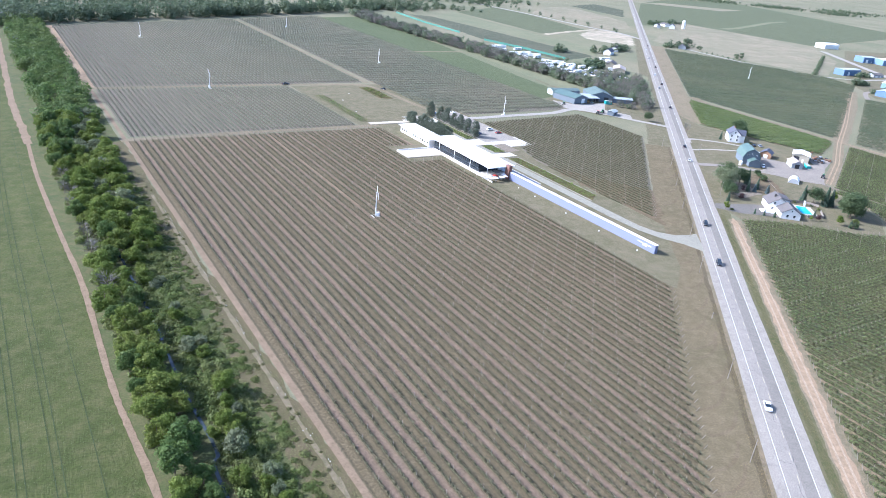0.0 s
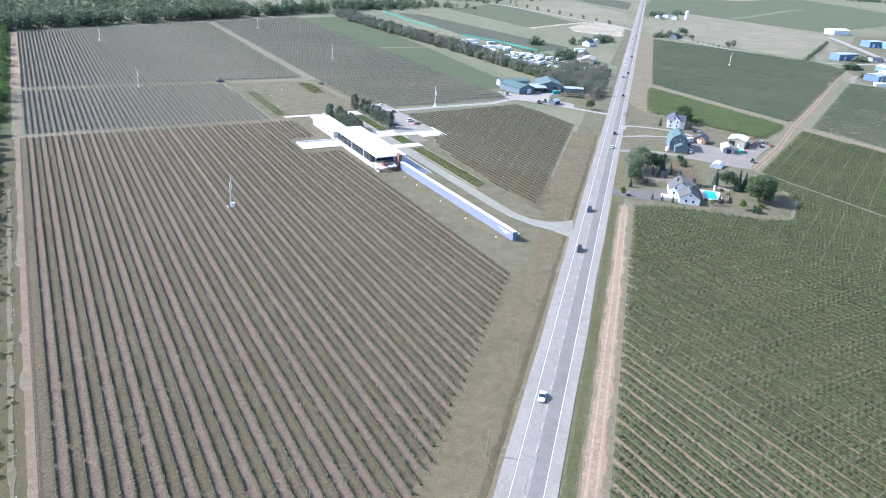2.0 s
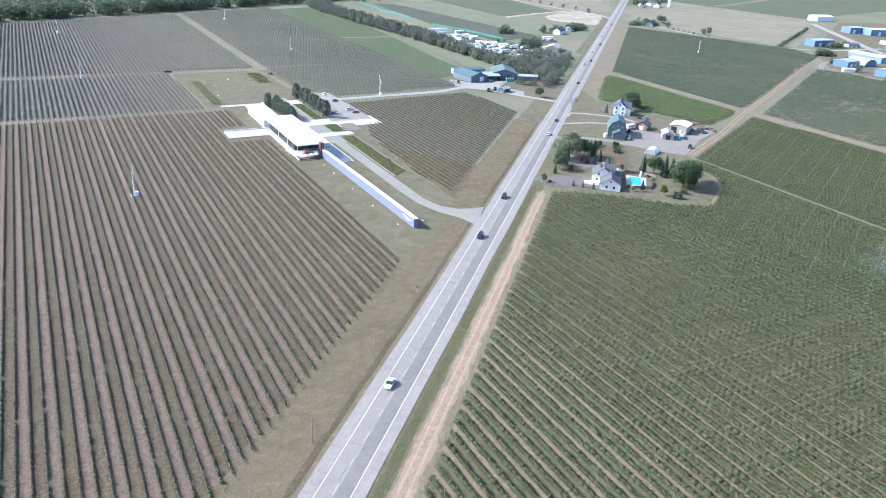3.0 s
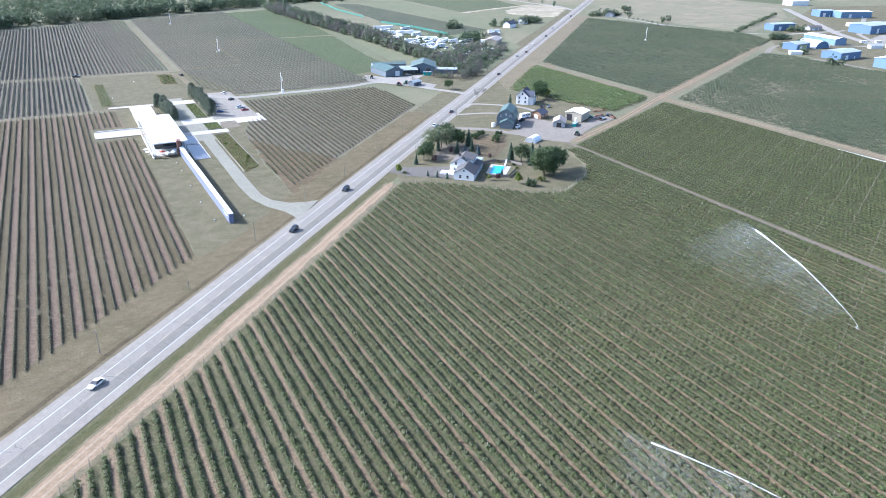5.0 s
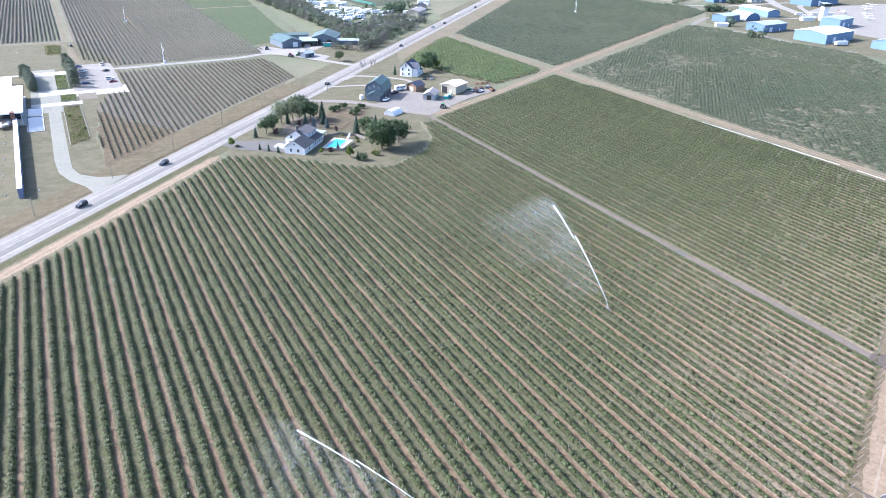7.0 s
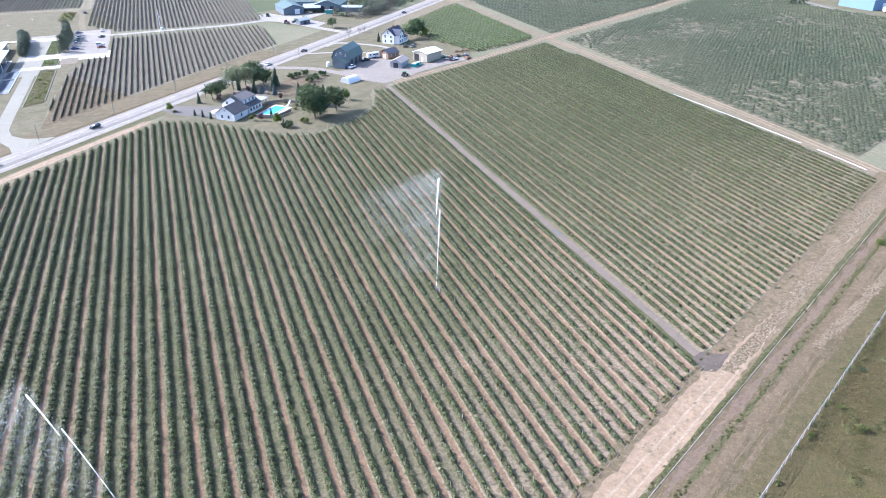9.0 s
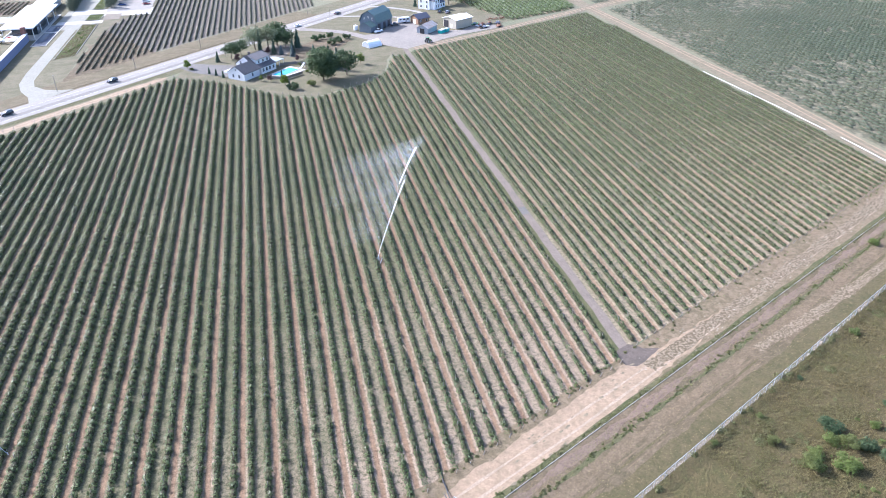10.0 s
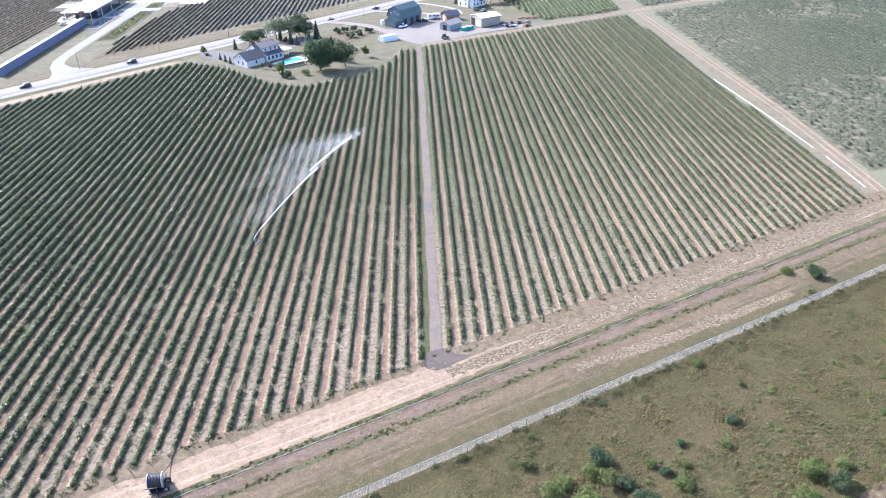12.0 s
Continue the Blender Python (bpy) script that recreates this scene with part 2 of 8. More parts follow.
M_STRIP_GREEN = earth("green_strip_crop", (0.066, 0.086, 0.038), (0.08, 0.098, 0.044), (0.11, 0.115, 0.06), 0.02, 0.3, 1.2, relief=0.5)
M_STUBBLE = earth("tan_stubble", (0.25, 0.21, 0.145), (0.19, 0.175, 0.113), (0.155, 0.15, 0.092), 0.012, 0.05, 1.0)
M_SAND = earth("bare_sand", (0.42, 0.355, 0.27), (0.30, 0.26, 0.185), (0.21, 0.195, 0.125), 0.02, 0.08, 1.0)
M_GREYFIELD = earth("grey_green_field", (0.15, 0.155, 0.09), (0.18, 0.175, 0.105), (0.13, 0.14, 0.08), 0.012, 0.08, 1.0)
M_MULCH = earth("bare_bed", (0.20, 0.165, 0.125), (0.17, 0.145, 0.11), (0.23, 0.19, 0.14), 0.1, 0.5, 2.5)

SOIL_L, SOIL_R, SOIL_E = 64.9, 237.6, 415.9
M_FLOOR_L = vineyard_floor("vineyard_floor_bare_soil", SOIL_L, (0.196, 0.142, 0.098), (0.1, 0.08, 0.044), (0.08, 0.066, 0.038), 0.86, (0.21, 0.168, 0.108), 0.35, line=0.6)
M_FLOOR_M = vineyard_floor("vineyard_floor_dull", SOIL_L, (0.18, 0.15, 0.115), (0.14, 0.125, 0.09), (0.09, 0.086, 0.058), 0.85, (0.19, 0.17, 0.125), 0.35)
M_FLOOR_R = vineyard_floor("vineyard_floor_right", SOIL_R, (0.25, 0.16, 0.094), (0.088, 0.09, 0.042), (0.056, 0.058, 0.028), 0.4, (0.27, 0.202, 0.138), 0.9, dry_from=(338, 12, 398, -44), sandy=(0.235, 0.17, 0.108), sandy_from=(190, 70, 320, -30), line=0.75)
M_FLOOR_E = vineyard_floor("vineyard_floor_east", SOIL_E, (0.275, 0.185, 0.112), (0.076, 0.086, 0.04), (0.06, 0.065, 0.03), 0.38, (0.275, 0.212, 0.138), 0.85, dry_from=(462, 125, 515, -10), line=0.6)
M_LANEMOUTH = earth("dark_lane_gravel", (0.11, 0.088, 0.07), (0.095, 0.077, 0.061), (0.135, 0.106, 0.083), 0.1, 0.5, 3.0, relief=0.05)
M_LANE = earth("grey_lane_gravel", (0.175, 0.14, 0.11), (0.15, 0.121, 0.095), (0.2, 0.16, 0.125), 0.1, 0.5, 3.0, relief=0.05)
M_UNDER = earth("belt_floor", (0.06, 0.077, 0.026), (0.085, 0.093, 0.034), (0.115, 0.10, 0.05), 0.08, 0.3, 2.0)
M_MARK = earth("pressed_grass", (0.036, 0.055, 0.02), (0.045, 0.065, 0.024), (0.055, 0.065, 0.03), 0.1, 0.5, 2.0)

# inner canes and leaves of the rows, with their shade put into the colour
M_SHADED_CANES = earth("shaded_vine_wood_and_canes", (0.06, 0.052, 0.028), (0.045, 0.05, 0.022), (0.07, 0.055, 0.034), 0.5, 2.0, 6.0, relief=0.1)
M_VINE_R = leaves("vine_leaves_green", (0.03, 0.047, 0.014), (0.11, 0.145, 0.042), (0.108, 0.12, 0.04), 0.03, 0.45, 0.32, 0.42)
M_VINE_E = leaves("vine_leaves_fresh", (0.036, 0.056, 0.015), (0.115, 0.152, 0.043), (0.112, 0.132, 0.044), 0.03, 0.45, 0.4, 0.5)
M_VINE_L = leaves("vine_leaves_sparse", (0.075, 0.085, 0.045), (0.13, 0.125, 0.07), (0.15, 0.125, 0.08), 0.03)
M_VINE_FAR = leaves("vine_leaves_far", (0.07, 0.078, 0.048), (0.105, 0.108, 0.065), (0.125, 0.115, 0.075), 0.012)
M_VINE_DARK = leaves("vine_leaves_blue_green", (0.044, 0.057, 0.03), (0.076, 0.09, 0.048), (0.098, 0.1, 0.056), 0.015)
M_TREE_A = leaves("tree_leaves_green", (0.062, 0.105, 0.028), (0.112, 0.165, 0.05), (0.132, 0.165, 0.052), 0.06, trans=0.42, shine=0.12)
M_TREE_B = leaves("tree_leaves_yellow_green", (0.095, 0.14, 0.026), (0.155, 0.2, 0.042), (0.17, 0.19, 0.048), 0.08, trans=0.42, shine=0.12)
M_TREE_C = leaves("tree_leaves_dark", (0.046, 0.075, 0.036), (0.085, 0.12, 0.054), (0.1, 0.128, 0.06), 0.06, trans=0.35, shine=0.12)
M_TREE_D = leaves("willow_leaves", (0.13, 0.16, 0.08), (0.18, 0.205, 0.11), (0.18, 0.195, 0.11), 0.1, trans=0.35)
M_CONIFER = leaves("conifer_needles", (0.03, 0.06, 0.034), (0.06, 0.095, 0.055), (0.07, 0.095, 0.07), 0.2, trans=0.1)
M_BLUE_SPRUCE = leaves("blue_spruce_needles", (0.06, 0.09, 0.085), (0.11, 0.145, 0.14), (0.12, 0.14, 0.14), 0.2, trans=0.1)
M_PLUM = leaves("purple_leaves", (0.06, 0.035, 0.035), (0.10, 0.06, 0.055), (0.09, 0.055, 0.05), 0.2, trans=0.2)
M_WOODS = leaves("wood_leaves", (0.07, 0.1, 0.055), (0.11, 0.145, 0.08), (0.13, 0.15, 0.088), 0.012, trans=0.3, shine=0.12)
M_BARE = leaves("bare_twigs", (0.115, 0.105, 0.085), (0.165, 0.15, 0.125), (0.14, 0.135, 0.10), 0.1, trans=0.0)
M_SHRUB = leaves("shrub_leaves", (0.075, 0.112, 0.026), (0.145, 0.178, 0.044), (0.14, 0.138, 0.052), 0.1, trans=0.35)
M_GRASS = leaves("tall_grass", (0.115, 0.092, 0.037), (0.235, 0.178, 0.088), (0.098, 0.112, 0.036), 0.05, trans=0.4)
M_TALLGRASS = leaves("meadow_grass", (0.09, 0.078, 0.028), (0.2, 0.158, 0.07), (0.098, 0.108, 0.034), 0.07, trans=0.45)
M_STREAK = earth("sand_showing_through_weeds", (0.135, 0.1, 0.058), (0.11, 0.085, 0.047), (0.33, 0.255, 0.175), 0.08, 2.2, 4.5, relief=0.3, third=(0.44, 0.62))
M_ARC = earth("mown_swathe", (0.132, 0.101, 0.06), (0.105, 0.086, 0.047), (0.17, 0.132, 0.083), 0.05, 0.3, 2.0)
M_BARK = surface("bark", (0.16, 0.125, 0.095), 0.95, wear=0.6, scale=2.0, relief=0.05)
M_POST = surface("weathered_wood", (0.27, 0.235, 0.195), 0.9, wear=0.5, scale=2.0)
M_WHITE = surface("white_paint", (0.80, 0.80, 0.78), 0.6, wear=0.12)
M_WHITE_ROOF = surface("white_membrane_roof", (0.84, 0.835, 0.80), 0.7, wear=0.10, scale=0.15)
M_SIDING = surface("white_siding", (0.78, 0.78, 0.76), 0.6, wear=0.1, wave=0.2, wave_axis="Z")
M_SHINGLE = surface("grey_shingles", (0.115, 0.105, 0.10), 0.9, wear=0.5, scale=0.8, wave=0.25, wave_axis="Z")
M_SHINGLE_B = surface("dark_blue_grey_shingles", (0.085, 0.09, 0.115), 0.9, wear=0.4, scale=0.8, wave=0.25, wave_axis="Z")
M_GREEN_ROOF = surface("green_metal_roof", (0.09, 0.14, 0.125), 0.5, 0.0, wear=0.35, scale=0.4, wave=0.5)
M_DULL_GREEN_ROOF = surface("dull_green_metal_roof", (0.11, 0.15, 0.13), 0.55, 0.0, wear=0.35, scale=0.3, wave=0.5)
M_PALE_ROOF = surface("pale_metal_roof", (0.36, 0.395, 0.39), 0.5, 0.0, wear=0.3, scale=0.3, wave=0.5)
M_RUST_ROOF = surface("rusty_metal_roof", (0.42, 0.38, 0.34), 0.7, 0.0, wear=0.9, scale=0.5, tint=(0.27, 0.17, 0.11), wave=0.5)
M_BLUEGREY = surface("blue_grey_cladding", (0.135, 0.165, 0.195), 0.7, wear=0.3, scale=0.4, wave=0.3, wave_axis="X")
M_GREY_CLAD = surface("grey_cladding", (0.33, 0.35, 0.37), 0.65, wear=0.25, scale=0.4, wave=0.3)
M_BLUE_CLAD = surface("blue_cladding", (0.115, 0.19, 0.31), 0.55, wear=0.15, scale=0.3, wave=0.5)
M_PALEBLUE_CLAD = surface("pale_blue_cladding", (0.155, 0.245, 0.365), 0.55, wear=0.15, scale=0.3, wave=0.5)
M_TAN_CLAD = surface("tan_cladding", (0.43, 0.38, 0.29), 0.65, wear=0.2, wave=0.4)
M_ORANGE_WOOD = surface("orange_board", (0.30, 0.18, 0.105), 0.7, wear=0.3, wave=0.25)
M_WALL_BLUE = surface("lavender_blue_wall", (0.17, 0.19, 0.285), 0.7, wear=0.1, scale=0.2)
M_DARK = surface("dark_metal", (0.045, 0.045, 0.05), 0.5, 0.3, wear=0.2)
M_STEEL = surface("galvanised_steel", (0.56, 0.57, 0.57), 0.45, 0.7, wear=0.3)
M_RUST = surface("rusty_iron", (0.26, 0.135, 0.075), 0.85, 0.1, wear=0.7, tint=(0.12, 0.07, 0.05))
M_TEAL = surface("teal_paint", (0.03, 0.36, 0.34), 0.5, wear=0.2)
M_GREENPAINT = surface("green_paint", (0.05, 0.19, 0.06), 0.45, wear=0.25)
M_RED = surface("red_paint", (0.42, 0.05, 0.035), 0.45, wear=0.2)
M_LIME = surface("white_stone", (0.72, 0.69, 0.63), 0.9, wear=0.25)
M_YELLOWLINE = surface("pale_yellow_line", (0.44, 0.38, 0.25), 0.8, wear=0.5, scale=1.5)
M_WHITELINE = surface("white_line", (0.62, 0.62, 0.6), 0.8, wear=0.4, scale=1.0)
M_SEAL = surface("crack_seal", (0.055, 0.053, 0.052), 0.7, wear=0.2)
M_GLASS = gloss("dark_glass", (0.025, 0.035, 0.045), 0.06, 0.0, 0.8)
M_TYRE = surface("tyre_rubber", (0.025, 0.025, 0.026), 0.9, wear=0.2)
M_PIPE = surface("pale_pipe", (0.42, 0.375, 0.31), 0.7, wear=0.4)
M_HOSE = surface("black_hose", (0.035, 0.035, 0.037), 0.6, wear=0.2)
M_POOL = water_mat("pool_water", (0.05, 0.36, 0.50))
M_POND = water_mat("pond_water", (0.115, 0.118, 0.135), 0.3)
M_PATIO = earth("cream_patio_paving", (0.43, 0.38, 0.305), (0.39, 0.345, 0.275), (0.46, 0.41, 0.335), 0.1, 0.6, 3.0, rough=0.85, relief=0.02)
M_STREAM = water_mat("stream_water", (0.30, 0.33, 0.35), 0.3)
M_DITCHWATER = water_mat("dark_water", (0.035, 0.045, 0.05), 0.3)
# translucent light is added to lift the netting's shaded side
M_MESH = veil("chain_link", (0.2, 0.195, 0.18), 0.25, lit_through=True)
M_JET = veil("water_jet", (0.86, 0.86, 0.86), 0.6, 2.5, lit_through=True)
M_SPRAY = veil("water_spray", (0.80, 0.80, 0.80), 0.1, lit_through=True)
M_NET = veil("green_netting", (0.07, 0.24, 0.185), 0.7)
M_DITCH = earth("dark_ditch_weeds", (0.07, 0.078, 0.028), (0.1, 0.095, 0.042), (0.125, 0.108, 0.055), 0.15, 0.7, 2.5, relief=0.5)
M_MAUVE = earth("pinkish_dry_weeds", (0.175, 0.122, 0.09), (0.145, 0.106, 0.074), (0.225, 0.16, 0.115), 0.15, 0.9, 3.0, relief=0.4)
M_OLIVE = earth("olive_grass", (0.1, 0.082, 0.037), (0.08, 0.072, 0.031), (0.135, 0.104, 0.055), 0.1, 0.6, 2.5, relief=0.5)
M_BRICK = surface("brown_brick", (0.2, 0.1, 0.075), 0.85, wear=0.4, scale=1.5)
M_HAY = leaves("hay_grass", (0.052, 0.067, 0.017), (0.08, 0.095, 0.026), (0.098, 0.096, 0.034), 0.1, trans=0.3)
M_DITCH_BROWN = earth("shaded_brown_ditch_weeds", (0.088, 0.07, 0.04), (0.115, 0.094, 0.055), (0.14, 0.112, 0.066), 0.15, 0.7, 2.5, relief=0.5)
M_TRACKSIDE = earth("trackside_weeds", (0.09, 0.082, 0.036), (0.108, 0.09, 0.046), (0.12, 0.092, 0.056), 0.1, 0.4, 2.0, relief=0.15)
M_RUT = earth("rutted_soil", (0.33, 0.25, 0.175), (0.28, 0.215, 0.147), (0.38, 0.295, 0.205), 0.2, 0.7, 2.5, relief=0.1)
M_SWATHE = earth("cut_dry_grass", (0.148, 0.108, 0.064), (0.115, 0.088, 0.05), (0.2, 0.146, 0.092), 0.15, 0.6, 2.5)
M_WEEDLEAF = leaves("weed_leaves", (0.095, 0.105, 0.036), (0.14, 0.142, 0.052), (0.16, 0.138, 0.065), 0.12, trans=0.3)
M_POPLAR = leaves("poplar_leaves", (0.1, 0.125, 0.085), (0.155, 0.18, 0.128), (0.155, 0.175, 0.125), 0.15, trans=0.45, shine=0.12)


# ---------------------------------------------------------------- shapes
def box(bm, c, s, rot=0.0):
    geo = bmesh.ops.create_cube(bm, size=1.0)
    bmesh.ops.transform(bm, matrix=Matrix.Translation(c) @ Matrix.Rotation(radians(rot), 4, "Z") @ Matrix.Diagonal((*s, 1)), verts=geo["verts"])
    return geo["verts"]


def tube(bm, a, b, r0, r1=None, n=8):
    a, b = Vector(a), Vector(b)
    r1 = r0 if r1 is None else r1
    d = b - a
    geo = bmesh.ops.create_cone(bm, cap_ends=True, segments=n, radius1=r0, radius2=r1, depth=d.length)
    bmesh.ops.transform(bm, matrix=Matrix.Translation((a + b) / 2) @ d.to_track_quat("Z", "Y").to_matrix().to_4x4(), verts=geo["verts"])
    return geo["verts"]


def pipe_path(bm, pts, radii, n=8):
    """One bent tube through the points."""
    rings = []
    for i, p in enumerate(pts):
        a, b = Vector(pts[max(0, i - 1)]), Vector(pts[min(len(pts) - 1, i + 1)])
        q = (b - a).to_track_quat("Z", "Y")
        rings.append([bm.verts.new(Vector(p) + q @ Vector((radii[i] * math.cos(2 * math.pi * k / n), radii[i] * math.sin(2 * math.pi * k / n), 0))) for k in range(n)])
    for r, t in zip(rings, rings[1:]):
        for k in range(n):
            bm.faces.new((r[k], r[(k + 1) % n], t[(k + 1) % n], t[k]))
    bm.faces.new(rings[0][::-1])
    bm.faces.new(rings[-1])


def extrude_profile(bm, prof, x0, x1):
    """A closed outline in y and z, drawn out along x."""
    a = [bm.verts.new((x0, y, z)) for y, z in prof]
    b = [bm.verts.new((x1, y, z)) for y, z in prof]
    n = len(prof)
    bm.faces.new(a[::-1])
    bm.faces.new(b)
    for i in range(n):
        bm.faces.new((a[i], a[(i + 1) % n], b[(i + 1) % n], b[i]))


def finish(bm, name, material, smooth=False):
    bmesh.ops.recalc_face_normals(bm, faces=bm.faces)
    me = bpy.data.meshes.new(name)
    bm.to_mesh(me)
    bm.free()
    me.materials.append(material)
    if smooth:
        me.polygons.foreach_set("use_smooth", [True] * len(me.polygons))
    return me


def part(name, bm, material, parent, label=""):
    ob = new(name, finish(bm, name, material))
    ob.parent = parent
    return tagged(ob, label)


def share(name, me, parent, m=None, label=""):
    ob = new(name, me)
    ob.parent = parent
    if m is not None:
        ob.matrix_basis = m
    return tagged(ob, label)


def thing(name, m, label, category, group=""):
    ob = new(name)
    ob.empty_display_size = 0.5
    ob.matrix_basis = m
    return tagged(ob, label, category, group)


def cards(name, centres, sizes, material, rng, flat=0.0, stretch=1.0, face=None, wild=0.6, bodies=None, wood=None):
    """Many small pointed leaves as one mesh, each turned its own way, or roughly towards face. flat: how much they lie
    level.
    bodies: eight corners each of the dense hearts of plants, of the material wood, dark for the shade inside a row."""
    n = len(centres)
    c = np.asarray(centres, float)
    s = np.asarray(sizes, float).reshape(-1, 1)
    u = rng.normal(size=(n, 3))
    u[:, 2] *= (1 - flat)
    u /= np.linalg.norm(u, axis=1, keepdims=True)
    w = rng.normal(size=(n, 3))
    if face is not None:
        w = np.asarray(face, float) + rng.normal(0, wild, (n, 3))
        w /= np.linalg.norm(w, axis=1, keepdims=True)
        u = np.cross(w, u)
        u /= np.linalg.norm(u, axis=1, keepdims=True)
        v = np.cross(w, u)
    else:
        v = np.cross(u, w)
    v /= np.linalg.norm(v, axis=1, keepdims=True)
    k = rng.uniform(0.75, 1.3, (n, 1)) * stretch
    lean = rng.uniform(-0.3, 0.3, (n, 1))
    co = np.stack([c - u * s * 0.56 - v * s * k * 0.4, c + u * s * 0.56 - v * s * k * 0.4, c + u * s * lean + v * s * k * 0.66], 1).reshape(-1, 3)
    loops, sizes_ = np.arange(3 * n), np.full(n, 3)
    if bodies is not None and len(bodies):
        sides = np.array(((0, 1, 5, 4), (1, 2, 6, 5), (2, 3, 7, 6), (3, 0, 4, 7), (4, 5, 6, 7)))
        quads = (3 * n + 8 * np.arange(len(bodies))[:, None, None] + sides[None]).reshape(-1)
        loops, sizes_ = np.concatenate([loops, quads]), np.concatenate([sizes_, np.full(len(bodies) * 5, 4)])
        co = np.concatenate([co, np.asarray(bodies).reshape(-1, 3)])
    me = bpy.data.meshes.new(name)
    me.vertices.add(len(co))
    me.vertices.foreach_set("co", co.astype(np.float32).ravel())
    me.loops.add(len(loops))
    me.loops.foreach_set("vertex_index", loops.astype(np.int32))
    me.polygons.add(len(sizes_))
    me.polygons.foreach_set("loop_start", (np.cumsum(sizes_) - sizes_).astype(np.int32))
    me.polygons.foreach_set("loop_total", sizes_.astype(np.int32))
    me.materials.append(material)
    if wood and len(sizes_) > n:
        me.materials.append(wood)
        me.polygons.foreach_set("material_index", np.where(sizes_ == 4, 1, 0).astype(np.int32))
    me.update(calc_edges=True)
    return me


# ---------------------------------------------------------------- the plan
# Field rows run along y. The road runs at 44.4 degrees to them, lot lines at 63.4.
ROAD_AT, ROAD_TURN = Vector((152.1, 58.0)), radians(44.4)
ROAD_U = Vector((math.sin(ROAD_TURN), math.cos(ROAD_TURN)))
ROAD_N = Vector((ROAD_U.y, -ROAD_U.x))


def road(s, o):
    p = ROAD_AT + ROAD_U * s + ROAD_N * o
    return (p.x, p.y)


def road_y(x, o):
    """y of the line o metres to the right of the road's middle, at x."""
    p = ROAD_AT + ROAD_N * o
    return p.y + (x - p.x) * ROAD_U.y / ROAD_U.x


LOT_AT, LOT_U = Vector((408.0, -31.0)), Vector((0.894, 0.447)).normalized()
LOT_N = Vector((LOT_U.y, -LOT_U.x))


def lot(s, o):
    """Along the sandy track at the fields' foot: s metres along it, o outwards."""
    p = LOT_AT + LOT_U * s + LOT_N * o
    return (p.x, p.y)


level = itertools.count(1)


def patch(name, pts, material, label, category="ground", rough_edge=0.35, step=4.0, kind="structure", z=None):
    """A flat sheet of ground on the country, with an uneven edge."""
    z = 0.001 * next(level) if z is None else z
    out = []
    n = len(pts)
    for i in range(n):
        a, b = Vector(pts[i]), Vector(pts[(i + 1) % n])
        d = b - a
        if d.length < 1e-6:
            continue
        m = max(1, min(150, int(d.length / step))) if rough_edge else 1
        side = Vector((d.y, -d.x)).normalized()
        for j in range(m):
            p = a + d * (j / m)
            if rough_edge and j:
                p = p + side * rough_edge * (noise.noise(Vector((p.x * 0.13, p.y * 0.13, 3.0))) * 1.4 + noise.noise(Vector((p.x * 0.6, p.y * 0.6, 7.0))) * 0.8)
            out.append((p.x, p.y, z))
    n = len(out)
    co, _, tris, _, _, _ = geometry.delaunay_2d_cdt([Vector(p[:2]) for p in out], [(i, (i + 1) % n) for i in range(n)], [], 1, 1e-5)
    me = bpy.data.meshes.new(name)
    me.from_pydata([(p.x, p.y, z) for p in co], [], [t if (co[t[1]] - co[t[0]]).cross(co[t[2]] - co[t[0]]) > 0 else t[::-1] for t in tris])
    me.materials.append(material)
    return tagged(new(name, me), label, category, "", kind)


def strip(pts, width):
    """The outline of a track of that width along a line of points."""
    left, right = [], []
    for i, p in enumerate(pts):
        a, b = Vector(pts[max(0, i - 1)]), Vector(pts[min(len(pts) - 1, i + 1)])
        d = (b - a).normalized()
        nrm = Vector((-d.y, d.x)) * width / 2
        left.append(tuple(Vector(p) + nrm))
        right.append(tuple(Vector(p) - nrm))
    return left + right[::-1]


def curve_pts(pts, n=8):
    """A smooth line through the points."""
    out = []
    q = [Vector(p) for p in pts]
    for i in range(len(q) - 1):
        p0, p1, p2, p3 = q[max(0, i - 1)], q[i], q[i + 1], q[min(len(q) - 1, i + 2)]
        for j in range(n):
            t = j / n
            out.append(tuple(0.5 * ((2 * p1) + (p2 - p0) * t + (2 * p0 - 5 * p1 + 4 * p2 - p3) * t * t + (3 * p1 - p0 - 3 * p2 + p3) * t ** 3)))
    out.append(tuple(q[-1]))
    return out


def flecks(name, label, material, rng, n, place, lo, hi, turn):
    """Scattered uneven spots of another ground, none on another."""
    z = 0.001 * next(level)
    spots, verts, faces = [], [], []
    for i in range(n * 3):
        x, y = place()
        r = rng.uniform(lo, hi)
        if len(spots) < n and all((x - a) ** 2 + (y - b) ** 2 > (2.2 * (r + c)) ** 2 for a, b, c in spots):
            spots.append((x, y, r))
            k = len(verts)
            for j in range(9):
                a = 2 * math.pi * j / 9
                q = r * rng.uniform(0.5, 1.15)
                u, v = 1.9 * q * math.cos(a), 0.8 * q * math.sin(a)
                verts.append((x + u * math.cos(turn) - v * math.sin(turn), y + u * math.sin(turn) + v * math.cos(turn), z))
            faces.append(tuple(range(k, k + 9)))
    me = bpy.data.meshes.new(name)
    me.from_pydata(verts, [], faces)
    me.materials.append(material)
    return tagged(new(name, me), label, "ground", "", "stuff")


# ---------------------------------------------------------------- ground
bm = bmesh.new()
bmesh.ops.create_grid(bm, x_segments=20, y_segments=20, size=5200)
ground = new("ground", finish(bm, "ground", M_COUNTRY))
ground.location = (500, 700, 0)
